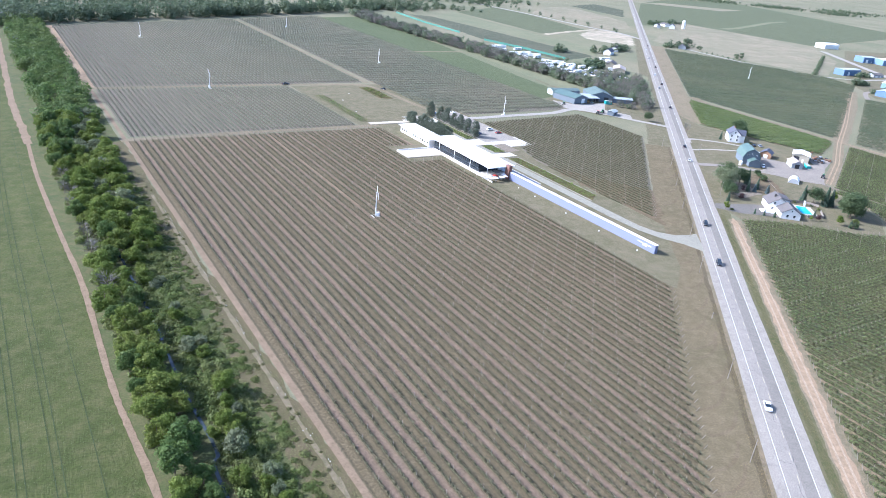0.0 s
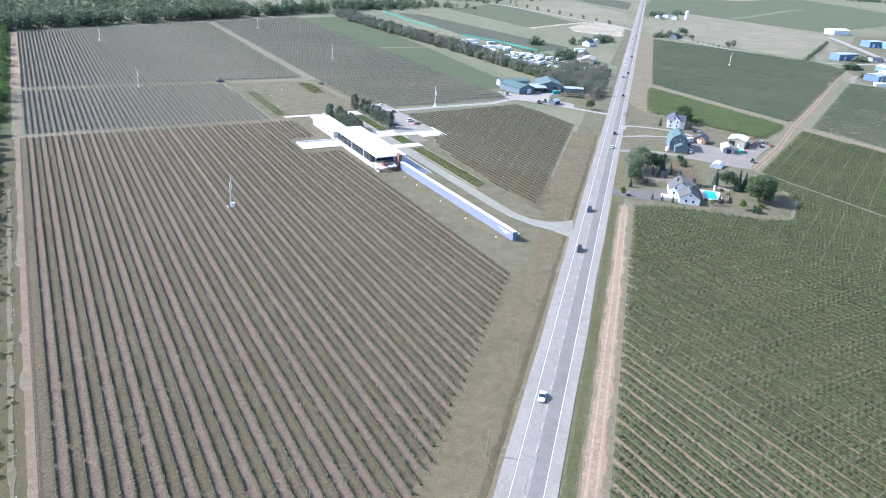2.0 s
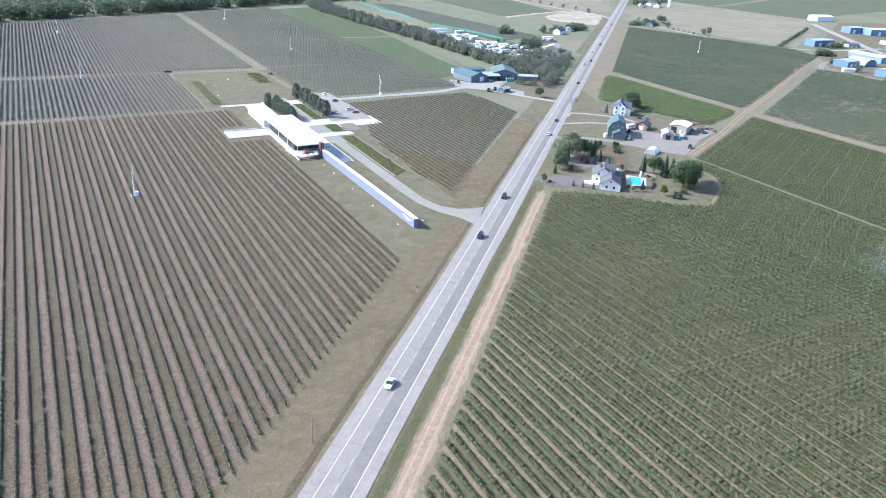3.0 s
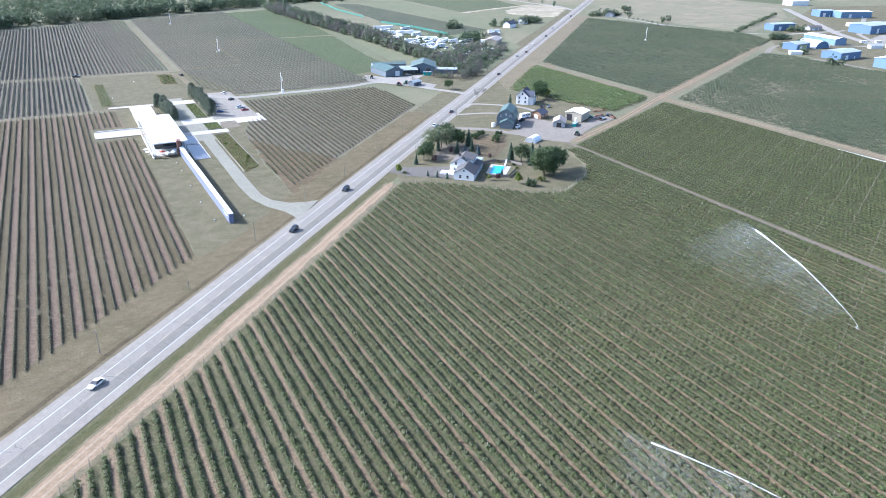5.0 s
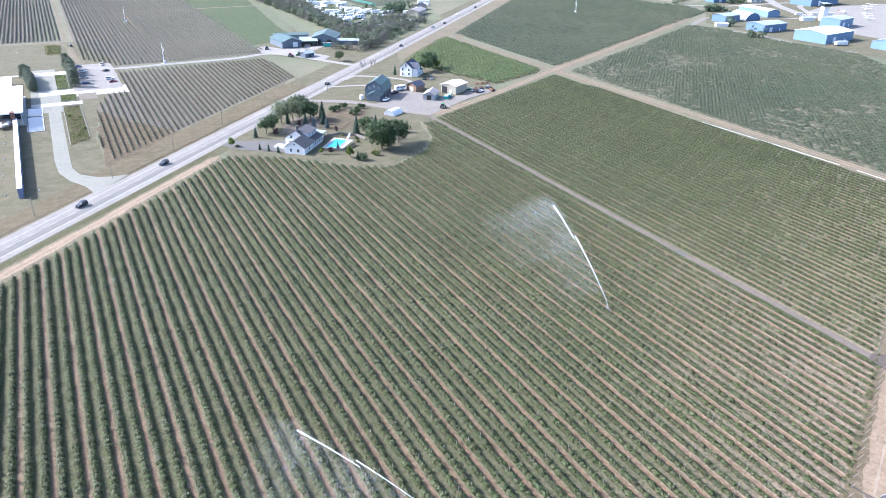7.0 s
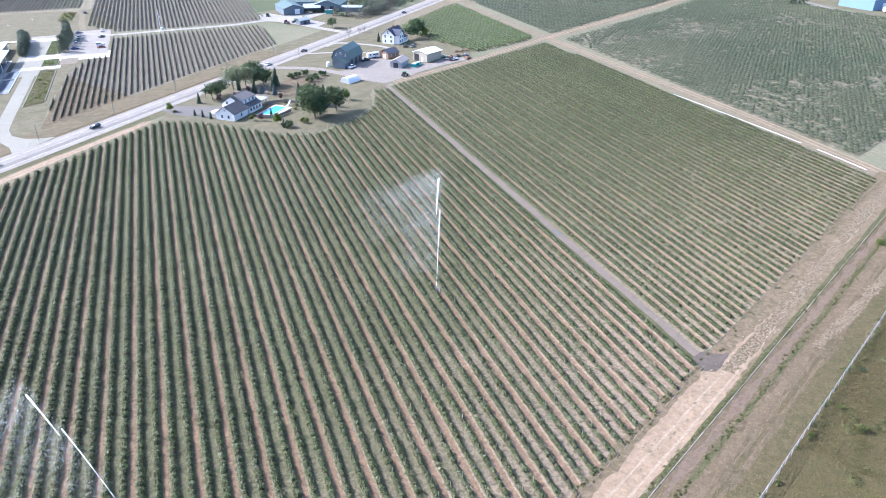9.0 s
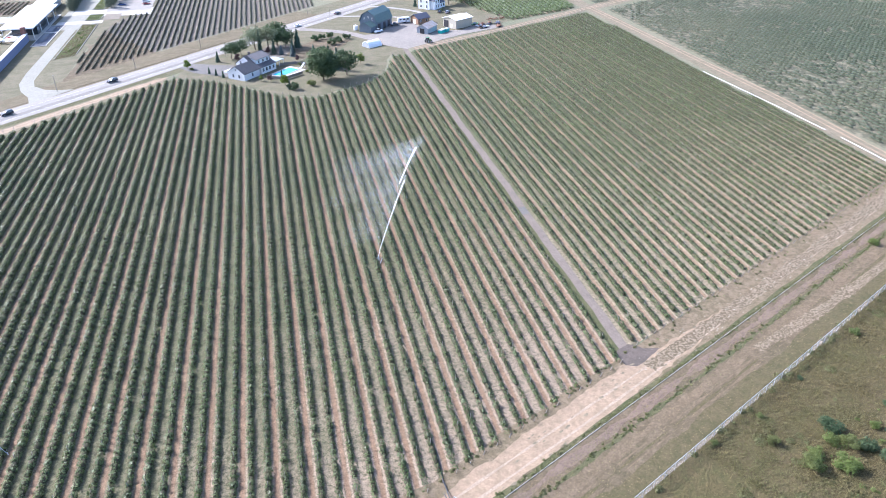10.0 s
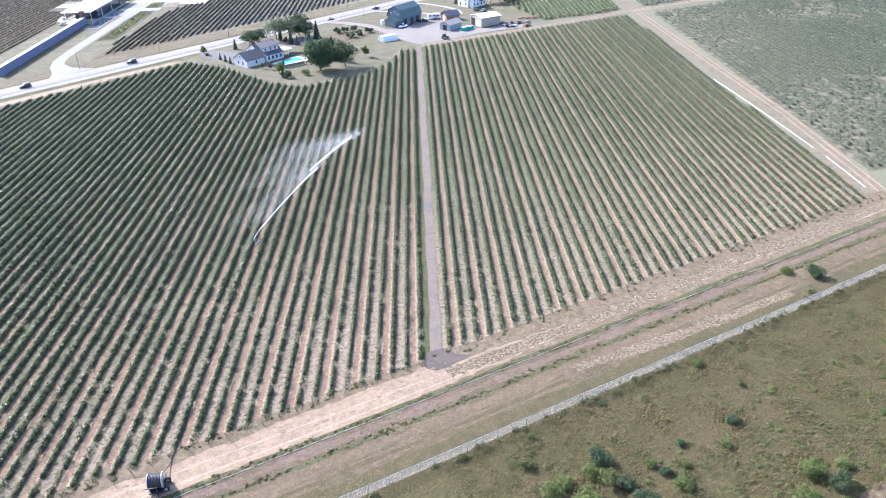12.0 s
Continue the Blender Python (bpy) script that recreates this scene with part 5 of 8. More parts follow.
rng = np.random.default_rng(8)
thicket("undergrowth", "low green shrubs and weeds along a belt of trees", "shrubs",
        [(x, y, rng.uniform(0.9, 2.0), rng.uniform(0.7, 2.3)) for x, y in zip(rng.uniform(22, 50.5, 720), rng.uniform(85, 430, 720)) if abs(x - 34.3) > 0.6 and (x < 46 or rng.uniform() < 0.35)], M_SHRUB, 21, 0.42, 2)
thicket("undergrowth", "thick green shrubs beside a stream", "shrubs",
        [(x, y, rng.uniform(0.8, 1.9), rng.uniform(0.6, 1.7)) for x, y in zip(rng.uniform(36, 46.5, 420), rng.uniform(85, 255, 420))], M_SHRUB, 44, 0.34, 2)
thicket("undergrowth", "carpet of low yellow-green weeds beside a belt of trees", "weeds",
        [(x, y, rng.uniform(0.7, 1.5), rng.uniform(0.2, 0.6)) for x, y in zip(37 + 15.5 * rng.uniform(0, 1, 1000), rng.uniform(85, 330, 1000))], M_SHRUB, 22, 0.24, 2)
thicket("far_belt", "distant belt of green trees beside a stream", "woods",
        [(x, y, rng.uniform(2.8, 5), rng.uniform(6, 10)) for x, y in zip(rng.uniform(25, 54, 420), rng.uniform(415, 800, 420))], M_TREE_A, 23, 0.95, 8)
areas = []
for i in range(1150):
    s, o = rng.uniform(-260, 620), 10 + 270 * rng.uniform() ** 1.2
    x, y = 59 + s * 0.906 - o * 0.423, 774 + s * 0.423 + o * 0.906
    if x > 330 and o > 60:
        continue
    areas.append((x, y, rng.uniform(4, 7), rng.uniform(12, 20)))
for i in range(300):
    s, o = rng.uniform(-260, 420), rng.uniform(3, 24)
    areas.append((59 + s * 0.906 - o * 0.423, 774 + s * 0.423 + o * 0.906, rng.uniform(4, 6.5), rng.uniform(9, 17)))
thicket("far_woods", "dark wood of tall trees at the edge of the vineyards", "woods", areas, M_WOODS, 24, 1.75, 15)
areas = []
for i in range(760):
    t = rng.uniform()
    y = 455 + 480 * t
    x = np.interp(y, (455, 500, 560, 660, 780, 883, 940), (456, 453, 450, 446, 437, 432, 440)) + 2 + 30 * rng.uniform() * min(1.0, 0.25 + (y - 455) / 260)
    areas.append((x, y, rng.uniform(2.5, 5), rng.uniform(5, 10)))
thicket("hedge_woods", "belt of mixed trees between vines and a trailer park", "woods", areas[::3] + areas[1::6], M_WOODS, 25, 1.15, 8)
thicket("hedge_woods", "grey half-bare trees in a belt beyond the vines", "woods", areas[2::3] + areas[4::6], M_BARE, 35, 0.7, 8, wild=1.5)
areas = [(x, y, rng.uniform(2.5, 4.5), rng.uniform(5, 9)) for x, y in zip(rng.uniform(452, 505, 110), rng.uniform(395, 470, 110)) if y > road_y(x, -8) - 200 and y > road_y(x, -16) and y < road_y(x, -16) + 75]
thicket("scrub_woods", "grey-brown scrub beside the road", "woods", areas[::2], M_BARE, 26, 0.5, 7, wild=1.5)
thicket("scrub_woods", "green scrub beside farm sheds", "woods", areas[1::2] + [(x, y, rng.uniform(1.2, 2.6), rng.uniform(2.5, 6)) for x, y in zip(rng.uniform(462, 548, 90), rng.uniform(452, 600, 90)) if y > road_y(x, -14)], M_WOODS, 27, 0.8, 7)
areas = []
for i in range(230):
    x, y = road(rng.uniform(436, 600), rng.uniform(-66, -17))
    if not (x < 452 and y > 404):
        areas.append((x, y, rng.uniform(1.6, 3.4), rng.uniform(3, 7.5)))
thicket("scrub_woods", "grey twiggy thicket between sheds and road", "woods", areas[::3] + areas[1::3], M_BARE, 46, 0.5, 7, wild=1.5)
thicket("scrub_woods", "green bushy thicket between sheds and road", "woods", areas[2::3], M_WOODS, 47, 0.6, 7)
far = []
for x, y, n, sp in ((848, 694, 16, 12), (835, 702, 10, 10), (905, 738, 5, 5), (690, 668, 22, 9), (648, 650, 9, 8), (1070, 955, 26, 16), (1140, 978, 14, 10), (867, 449, 12, 7), (838, 408, 4, 5), (946, 487, 8, 6), (803, 368, 3, 3), (771, 317, 4, 5), (545, 560, 16, 8), (560, 575, 12, 7), (585, 655, 8, 8), (2300, 1540, 120, 60), (2440, 1420, 120, 50), (2100, 1650, 90, 70), (2700, 1500, 120, 90), (500, 1010, 90, 40), (560, 1030, 70, 35), (640, 1060, 60, 40), (760, 1180, 80, 60), (900, 1230, 60, 50), (862, 612, 4, 4)):
    for i in range(n):
        far.append((x + rng.normal(0, sp), y + rng.normal(0, sp * 0.5), rng.uniform(2.5, 5), rng.uniform(4, 10)))
far = [f for f in far if abs((Vector(f[:2]) - ROAD_AT).dot(ROAD_N)) > 16]
thicket("far_trees", "scattered clumps of trees in distant farmland", "trees", far, M_WOODS, 28, 1.7, 8)
row = [(850 + (k % 3) * 8, 1084 - k * 21.0, 2.6, 5.5) for k in range(13)] + [(870 + i * 9, 508 + i * 5.0, rng.uniform(2, 4), rng.uniform(3, 6)) for i in range(24)] + [(844 - i * 0.3, 660 - i * 9, rng.uniform(1, 2), rng.uniform(2, 4)) for i in range(9)]
thicket("hedge_trees", "line of small trees along distant lanes", "trees", row, M_WOODS, 29, 1.2, 6)

# rough meadow by the airfield
rng = np.random.default_rng(9)
pts, tall = [], []
for i in range(190000):
    q, o = (rng.uniform(-8, 112), 24 + 44 * rng.uniform()) if i % 5 else (rng.uniform(-25, 175), 24 + 62 * rng.uniform())
    h = 0.55 + 0.55 * max(0.0, noise.noise(Vector((q * 0.16, o * 0.16, 3.0))) + 0.25) + 0.6 * max(0.0, noise.noise(Vector((q * 0.7, o * 0.7, 8.0))))
    pts.append((*lot(q, o), h * rng.uniform(0.1, 0.55)))
    tall.append(h * rng.uniform(0.09, 0.19))
UP = (-0.3, 0.15, 0.9)
tuft = new("tall_grass", cards("tall_grass", pts, tall, M_TALLGRASS, rng, 0.0, 2.4, face=np.tile((-0.45, -0.3, 0.7), (len(pts), 1)), wild=0.5))
tagged(tuft, "tall dry grass and weeds behind a fence", "grass", "", "stuff")
clumps = []
while len(clumps) < 190:
    q, o = rng.uniform(-25, 170), 24.4 + 60 * rng.uniform() ** 1.2
    if noise.noise(Vector((q * 0.09, o * 0.09, 5.0))) > rng.uniform(-0.35, 0.5):
        clumps.append((*lot(q, o), rng.uniform(0.4, 1.8), rng.uniform(0.12, 0.5)))
thicket("meadow_weeds", "olive weeds and brambles in a rough meadow", "weeds", clumps, M_WEEDLEAF, 41, 0.17, 2)
clumps = [(*lot(rng.uniform(2, 95), 68 - 30 * rng.uniform() ** 1.6), rng.uniform(0.25, 0.8), rng.uniform(0.2, 0.7)) for i in range(340)]
thicket("meadow_weeds", "green weeds and low brambles in a rough meadow", "weeds", clumps, M_SHRUB, 48, 0.16, 2)
clumps = [(*lot(rng.uniform(-70, 150), rng.normal(23.9, 0.7)), rng.uniform(0.3, 0.9), rng.uniform(0.2, 0.8)) for i in range(120)]
clumps += [(*lot(rng.uniform(-70, 150), rng.choice((8.6, 12.6)) + rng.normal(0, 0.35)), rng.uniform(0.15, 0.4), rng.uniform(0.06, 0.2)) for i in range(900)]
clumps += [(*lot(rng.uniform(-70, 150), rng.uniform(-1.5, 0.6)), rng.uniform(0.2, 0.5), rng.uniform(0.1, 0.25)) for i in range(120)]
clumps += [(rng.uniform(46, 56.4), rng.uniform(88, 330), rng.uniform(0.4, 1.1), rng.uniform(0.05, 0.18)) for i in range(160)]
thicket("fence_weeds", "green and brown weeds along fence, pipe and track", "weeds", clumps, M_WEEDLEAF, 42, 0.24, 2)
pts = []
for i in range(22000):
    s, o = rng.uniform(-70, 150), rng.uniform(9.2, 24)
    if rng.uniform() < 0.35:
        o = rng.normal(11.2, 0.5)
    pts.append((*lot(s, o), rng.uniform(0.06, 0.16)))
tuft = new("verge_grass", cards("verge_grass", pts, rng.uniform(0.08, 0.18, len(pts)), M_GRASS, rng, 0.0, 1.6, face=np.tile(UP, (len(pts), 1)), wild=0.25))
tagged(tuft, "short dry grass and weeds beside a track", "grass", "", "stuff")
pts = []
for i in range(26000):
    s = rng.uniform(-60, 300)
    o = rng.normal(-10.4, 0.9) if rng.uniform() < 0.45 else rng.normal(6.4, 1.0) if rng.uniform() < 0.6 else rng.normal(14.6, 0.7) if rng.uniform() < 0.5 else rng.uniform(-25, -9)
    if 100 < s < 168 and o < -5:
        continue
    pts.append((*road(s, o), rng.uniform(0.03, 0.1)))
tuft = new("roadside_grass", cards("roadside_grass", pts, rng.uniform(0.08, 0.17, len(pts)), M_GRASS, rng, 0.0, 1.4, face=np.tile(UP, (len(pts), 1)), wild=0.25))
tagged(tuft, "dry grass and weeds along the road", "grass", "", "stuff")
pts = [(x, y, 0.2) for x, y in zip(rng.uniform(47, 57.6, 14000), rng.uniform(85, 330, 14000))]
hay = np.stack([rng.uniform(-42, 18, 20000), 82 + 190 * rng.uniform(0, 1, 20000) ** 1.3, rng.uniform(0.02, 0.07, 20000)], 1)
hay = new("hay_grass", cards("hay_grass", hay, rng.uniform(0.08, 0.2, len(hay)), M_HAY, rng, 0.0, 1.6, face=np.tile(UP, (len(hay), 1)), wild=0.25))
tagged(hay, "thick green grass of a hay meadow", "grass", "", "stuff")
tuft = new("track_weeds", cards("track_weeds", pts, rng.uniform(0.1, 0.22, len(pts)), M_WEEDLEAF, rng, 0.0, 1.4, face=np.tile(UP, (len(pts), 1)), wild=0.25))
tagged(tuft, "brown and green weeds beside a dirt track", "grass", "", "stuff")
for i, (x, y, s) in enumerate(((437.4, -56.8, 1.25), (435.2, -59.5, 0.9), (437.8, -61.5, 1.1), (440.5, -62.5, 0.95), (431, -61.5, 0.9), (434, -65, 1.3), (442.5, -66, 1.2), (428, -64, 1.1), (449.6, -63, 0.95), (447.5, -60, 0.6), (451.5, -58.5, 0.5), (445.5, -58.2, 0.55), (462.8, -49.3, 0.8), (459.5, -55, 0.6), (471, -61.6, 1.2), (474, -64, 1.1), (468, -66, 1.1), (476.5, -60, 0.8), (452, -54, 0.5), (425.3, -57.5, 0.7), (462.2, -33.6, 0.75), (441, -43.6, 0.4), (415, -55, 0.45), (468, -40, 0.4), (491, -49, 0.7), (500, -40, 0.7), (427, -51, 0.4), (500, -4, 1.2), (494, -2, 0.9), (496, -11, 0.6))):
    plant(T_SHRUB_D if i % 3 == 0 else T_SHRUB, x, y, s, i * 67, 0.7 + 0.1 * (i % 4))

# gardens and forecourt
for i, (x, y, s) in enumerate(((229.5, 383, 1.0), (232, 375, 1.05), (232.5, 367, 0.95), (233, 359, 1.0), (233.5, 351, 0.9), (230, 388, 0.9), (231.5, 379, 0.8), (232, 371, 0.95), (232.5, 363, 0.8), (233, 355, 0.9), (233.5, 347, 0.85), (231, 393, 0.7), (253, 402, 1.0), (254.5, 392, 0.9), (255, 384, 1.0), (255, 376, 0.85), (255, 368, 0.95), (255, 360, 0.9), (254.5, 351, 1.0))):
    plant(T_POPLAR, x, y, s * (1.0 if x < 240 else 1.15), i * 51, 0.82)
for i in range(0, 26, 2):
    plant(T_BUSH, 247.8 + (i * 37 % 60) / 10, 238 + i * 2.6 + (i * 7 % 5) * 0.4, 0.26 + 0.08 * (i * 3 % 5), i * 40)
for i in range(10):
    plant(T_BUSH, 244 + (i * 3.1) % 8, 456 + i * 3.5, 0.45, i * 40)
r3 = np.random.default_rng(77)
for x0, x1, y0, y1 in ((246.9, 254.2, 240, 305.5), (245.5, 251.2, 346.5, 384.5), (246.3, 253.7, 317.3, 331.7), (199, 205, 397, 469), (243, 252, 456, 489)):
    n = int((x1 - x0) * (y1 - y0) * 3)
    p3 = np.stack([r3.uniform(x0, x1, n), r3.uniform(y0, y1, n), r3.uniform(0.2, 0.6, n)], 1)
    ob = new("bed_plants", cards("bed_plants", p3, r3.uniform(0.3, 0.6, n), M_SHRUB, r3, face=np.tile(UP, (n, 1)), wild=0.25))
    tagged(ob, "yellow-green low plants filling a bed", "plants", "", "stuff")
GARDEN = ((T_BIG, 367.4, 173.8, 1.0), (T_MAPLE, 378, 179, 1.15), (T_MAPLE, 369, 195, 0.95), (T_SPRUCE, 371.5, 190, 1.3), (T_SPRUCE, 375, 189, 1.15), (T_SPRUCE, 365.5, 199, 1.1), (T_SMALL, 386, 194, 1.1), (T_BUSH_D, 353.7, 163.8, 1.5), (T_SPRUCE, 352.5, 164.8, 0.5), (T_SMALL, 350.9, 169.8, 1.05),
          (T_BUSH, 361.5, 167, 1.2), (T_OLIVE, 339.2, 231, 1.05), (T_OLIVE, 345.6, 233, 1.0), (T_MAPLE, 350, 236, 1.2), (T_MAPLE, 354, 231, 1.0), (T_CYPRESS, 341.5, 228.5, 1.05), (T_MAPLE, 328.1, 217.8, 0.8), (T_MAPLE, 332.5, 222.5, 0.75), (T_SPRUCE, 321.9, 213.6, 0.62),
          (T_PLUM, 330.9, 212.6, 1.0), (T_PLUM, 345, 222, 0.9), (T_SPRUCE, 356.8, 221.5, 0.8), (T_SPRUCE, 359.7, 230, 1.1), (T_BLUE, 356.5, 214.6, 0.85), (T_BLUE, 351.3, 219, 0.75), (T_SPRUCE, 348, 221, 0.8), (T_BUSH_D, 369.5, 241, 1.4), (T_BUSH_D, 373, 243.8, 1.3), (T_BUSH_D, 377, 246.5, 1.3),
          (T_BUSH_D, 376.8, 231.2, 1.5), (T_BUSH_D, 381, 236, 1.3), (T_BUSH_D, 385.6, 241.7, 1.3), (T_PLUM, 344.8, 177.2, 0.9), (T_SMALL, 341.0, 178.6, 0.55), (T_SPRUCE, 350, 182.2, 0.42), (T_COLUMN, 325, 188.2, 1.0), (T_COLUMN, 321.9, 192, 0.95), (T_COLUMN, 318.8, 195.2, 0.9), (T_BUSH, 311, 203, 0.6),
          (T_BUSH_D, 343.5, 184.6, 0.55), (T_BUSH_D, 341.5, 190.5, 0.6), (T_BUSH, 361.5, 187, 0.6), (T_PLUM, 358, 206, 0.8), (T_BUSH_D, 363, 192, 0.6), (T_BUSH, 358.5, 199.5, 0.6), (T_MAPLE, 462.4, 314, 1.15), (T_MAPLE, 456, 307, 0.9), (T_SMALL, 467, 311, 1.2), (T_SPRUCE, 435, 307.4, 0.7), (T_BUSH, 448, 292, 0.6),
          (T_BARE, 421, 326, 0.9), (T_BARE, 430, 334, 0.6), (T_BARE, 434, 338, 0.55), (T_SMALL, 308.9, 205.1, 0.9), (T_BARE, 405, 389, 0.7), (T_BARE, 425, 408, 0.8), (T_MAPLE, 418, 360, 0.7), (T_BARE, 446, 398, 0.8), (T_BARE, 468, 432, 0.8))
for i, (t, x, y, s) in enumerate(GARDEN):
    plant(t, x, y, s, i * 83)


# ---------------------------------------------------------------- buildings
def window(parent, x, y, z, w, h, turn, mullion=True):
    """A framed pane on a wall, facing the direction that turn gives (0: towards -y)."""
    m = pose(x, y, z, 0, 0, turn)
    bm = bmesh.new()
    box(bm, (0, -0.03, h / 2 + 0.05), (w + 0.2, 0.1, 0.1))
    box(bm, (0, -0.03, -h / 2 - 0.05), (w + 0.2, 0.14, 0.1))
    box(bm, (-w / 2 - 0.05, -0.03, 0), (0.1, 0.1, h))
    box(bm, (w / 2 + 0.05, -0.03, 0), (0.1, 0.1, h))
    if mullion:
        box(bm, (0, -0.035, 0), (w, 0.07, 0.06))
    f = part("window", bm, M_WHITE, parent)
    f.matrix_basis = m
    bm = bmesh.new()
    box(bm, (0, -0.01, 0), (w, 0.05, h))
    part("pane", bm, M_GLASS, f)


def door(parent, x, y, z, w, h, turn, material, name="door"):
    bm = bmesh.new()
    box(bm, (0, -0.04, h / 2), (w, 0.1, h))
    box(bm, (0, -0.06, h + 0.06), (w + 0.2, 0.14, 0.12))
    d = part(name, bm, material, parent)
    d.matrix_basis = pose(x, y, z, 0, 0, turn)


def gable_walls(bm, x0, x1, y0, y1, eave, ridge, base=-0.3):
    extrude_profile(bm, [(y0, base), (y1, base), (y1, eave), ((y0 + y1) / 2, ridge), (y0, eave)], x0, x1)


def gable_roof(parent, x0, x1, y0, y1, eave, ridge, material, over=0.5, thick=0.18):
    """Two slopes with overhanging eaves; the ridge runs along x."""
    ym = (y0 + y1) / 2
    k = (ridge - eave) / (ym - y0)
    for y in (y0 - over, y1 + over):
        e = eave - k * over
        bm = bmesh.new()
        extrude_profile(bm, [(y, e + 0.03), (ym, ridge + 0.03), (ym, ridge + 0.03 + thick), (y, e + 0.03 + thick)], x0 - over, x1 + over)
        part("roof_slope", bm, material, parent)


def chimney(parent, x, y, z, h, material):
    bm = bmesh.new()
    box(bm, (x, y, z + h / 2), (0.8, 0.8, h))
    box(bm, (x, y, z + h), (1.0, 1.0, 0.15))
    part("chimney", bm, material, parent)


def shed(name, label, category, x, y, turn, length, width, eave, ridge, wall, roof, doors=(), windows=(), group=""):
    """A plain gabled building, its ridge along its length, with its middle at x, y."""
    t = thing(name, pose(x, y, 0.2, 0, 0, turn), label, category, group)
    a, b = length / 2, width / 2
    bm = bmesh.new()
    gable_walls(bm, -a, a, -b, b, eave, ridge)
    part("wall", bm, wall, t)
    gable_roof(t, -a, a, -b, b, eave, ridge, roof)
    sides = {"s": (0, -b, 0), "n": (0, b, 180), "w": (-a, 0, -90), "e": (a, 0, 90)}
    for side, u, w, h, m in doors:
        px, py, r = sides[side]
        door(t, px + (u if side in "sn" else 0), py + (u if side in "we" else 0), 0, w, h, r, m)
    for side, u, z, w, h in windows:
        px, py, r = sides[side]
        window(t, px + (u if side in "sn" else 0), py + (u if side in "we" else 0), z, w, h, r)
    return t


# white house with a pool
h = thing("house", pose(334.2, 180.3, 0.2, 0, 0, 48.7), "white sided house with grey shingle roofs beside a pool", "house")
bm = bmesh.new()
gable_walls(bm, 0, 9.8, 0, 9.2, 3.0, 5.8)
part("wing_wall", bm, M_SIDING, h, "white sided garage wing")
gable_roof(h, 0, 9.8, 0, 9.2, 3.0, 5.8, M_SHINGLE, 0.35)
bm = bmesh.new()
gable_walls(bm, 9.9, 21.5, 2.7, 13.2, 3.6, 7.2)
part("wall", bm, M_SIDING, h)
gable_roof(h, 9.9, 21.5, 2.7, 13.2, 3.6, 7.2, M_SHINGLE, 0.4)
bm = bmesh.new()
extrude_profile(bm, [(2.9, 3.0), (8.0, 3.0), (8.0, 6.9), (2.9, 5.8)], 11.6, 20.4)
part("dormer", bm, M_SIDING, h, "wide white dormer")
bm = bmesh.new()
extrude_profile(bm, [(2.4, 5.85), (7.7, 7.15), (7.7, 7.3), (2.4, 6.0)], 11.2, 20.8)
part("dormer_roof", bm, M_SHINGLE, h)
bm = bmesh.new()
box(bm, (16.0, 1.3, 1.4), (10.0, 2.6, 3.0))
part("sun_room", bm, M_SIDING, h, "low white front room")
bm = bmesh.new()
extrude_profile(bm, [(-0.4, 2.9), (2.8, 3.8), (2.8, 3.95), (-0.4, 3.05)], 10.6, 21.4)
part("sun_room_roof", bm, M_SHINGLE, h)
for y in (2.9, 6.2):
    window(h, 0, y, 1.6, 1.0, 1.3, -90)
window(h, 5.2, 0, 1.6, 1.0, 1.3, 0)
window(h, 0, 4.6, 4.3, 0.6, 0.7, -90, False)
for x in (13.2, 16.0, 18.8):
    window(h, x, 2.9, 4.8, 1.0, 1.1, 0)
for x in (12.4, 14.6, 16.8, 19.2):
    window(h, x, 0, 1.7, 1.2, 1.4, 0)
for y, z in ((11.0, 1.7), (10.4, 4.3)):
    window(h, 9.9, y, z, 1.0, 1.2, -90)
chimney(h, 15.0, 9.6, 6.2, 1.6, M_SHINGLE)
bm = bmesh.new()
box(bm, (7.6, 13.4, 0.35), (4.4, 7.0, 0.7))
part("deck", bm, M_WHITE, h, "white front deck")
bm = bmesh.new()
box(bm, (24.8, 4.2, 2.75), (6.4, 6.6, 0.22))
part("porch_roof", bm, M_PALE_ROOF, h, "pale flat porch roof")
for x, y in ((22.0, 1.2), (24.8, 1.2), (27.7, 1.2), (27.7, 7.2)):
    bm = bmesh.new()
    box(bm, (x, y, 1.3), (0.18, 0.18, 2.9))
    part("porch_post", bm, M_WHITE, h)

pool = thing("swimming_pool", pose(344.9, 186.2, 0.3, 0, 0, 49.5), "turquoise garden swimming pool in a pale deck", "pool")
bm = bmesh.new()
box(bm, (7.0, -3.3, 0.1), (11.8, 5.4, 0.1))
part("water", bm, M_POOL, pool, "clear turquoise water")
for c, s in (((7.0, -6.2, 0.12), (12.6, 0.4, 0.2)), ((7.0, -0.4, 0.12), (12.6, 0.4, 0.2)), ((0.9, -3.3, 0.12), (0.4, 5.4, 0.2)), ((13.1, -3.3, 0.12), (0.4, 5.4, 0.2))):
    bm = bmesh.new()
    box(bm, c, s)
    part("coping", bm, M_CONCRETE, pool)
slide = thing("pool_slide", pose(360.6, 195.0, 0.3, 0, 0, -140), "white curved pool slide", "slide")
bm = bmesh.new()
for i in range(8):
    box(bm, (i * 0.35, 0, 2.0 * (1 - i / 8) ** 1.6 + 0.25), (0.45, 0.8, 0.25))
part("chute", bm, M_WHITE, slide)
bm = bmesh.new()
tube(bm, (0, -0.3, -0.1), (0, -0.3, 2.2), 0.06)
tube(bm, (0, 0.3, -0.1), (0, 0.3, 2.2), 0.06)
part("ladder", bm, M_STEEL, slide)


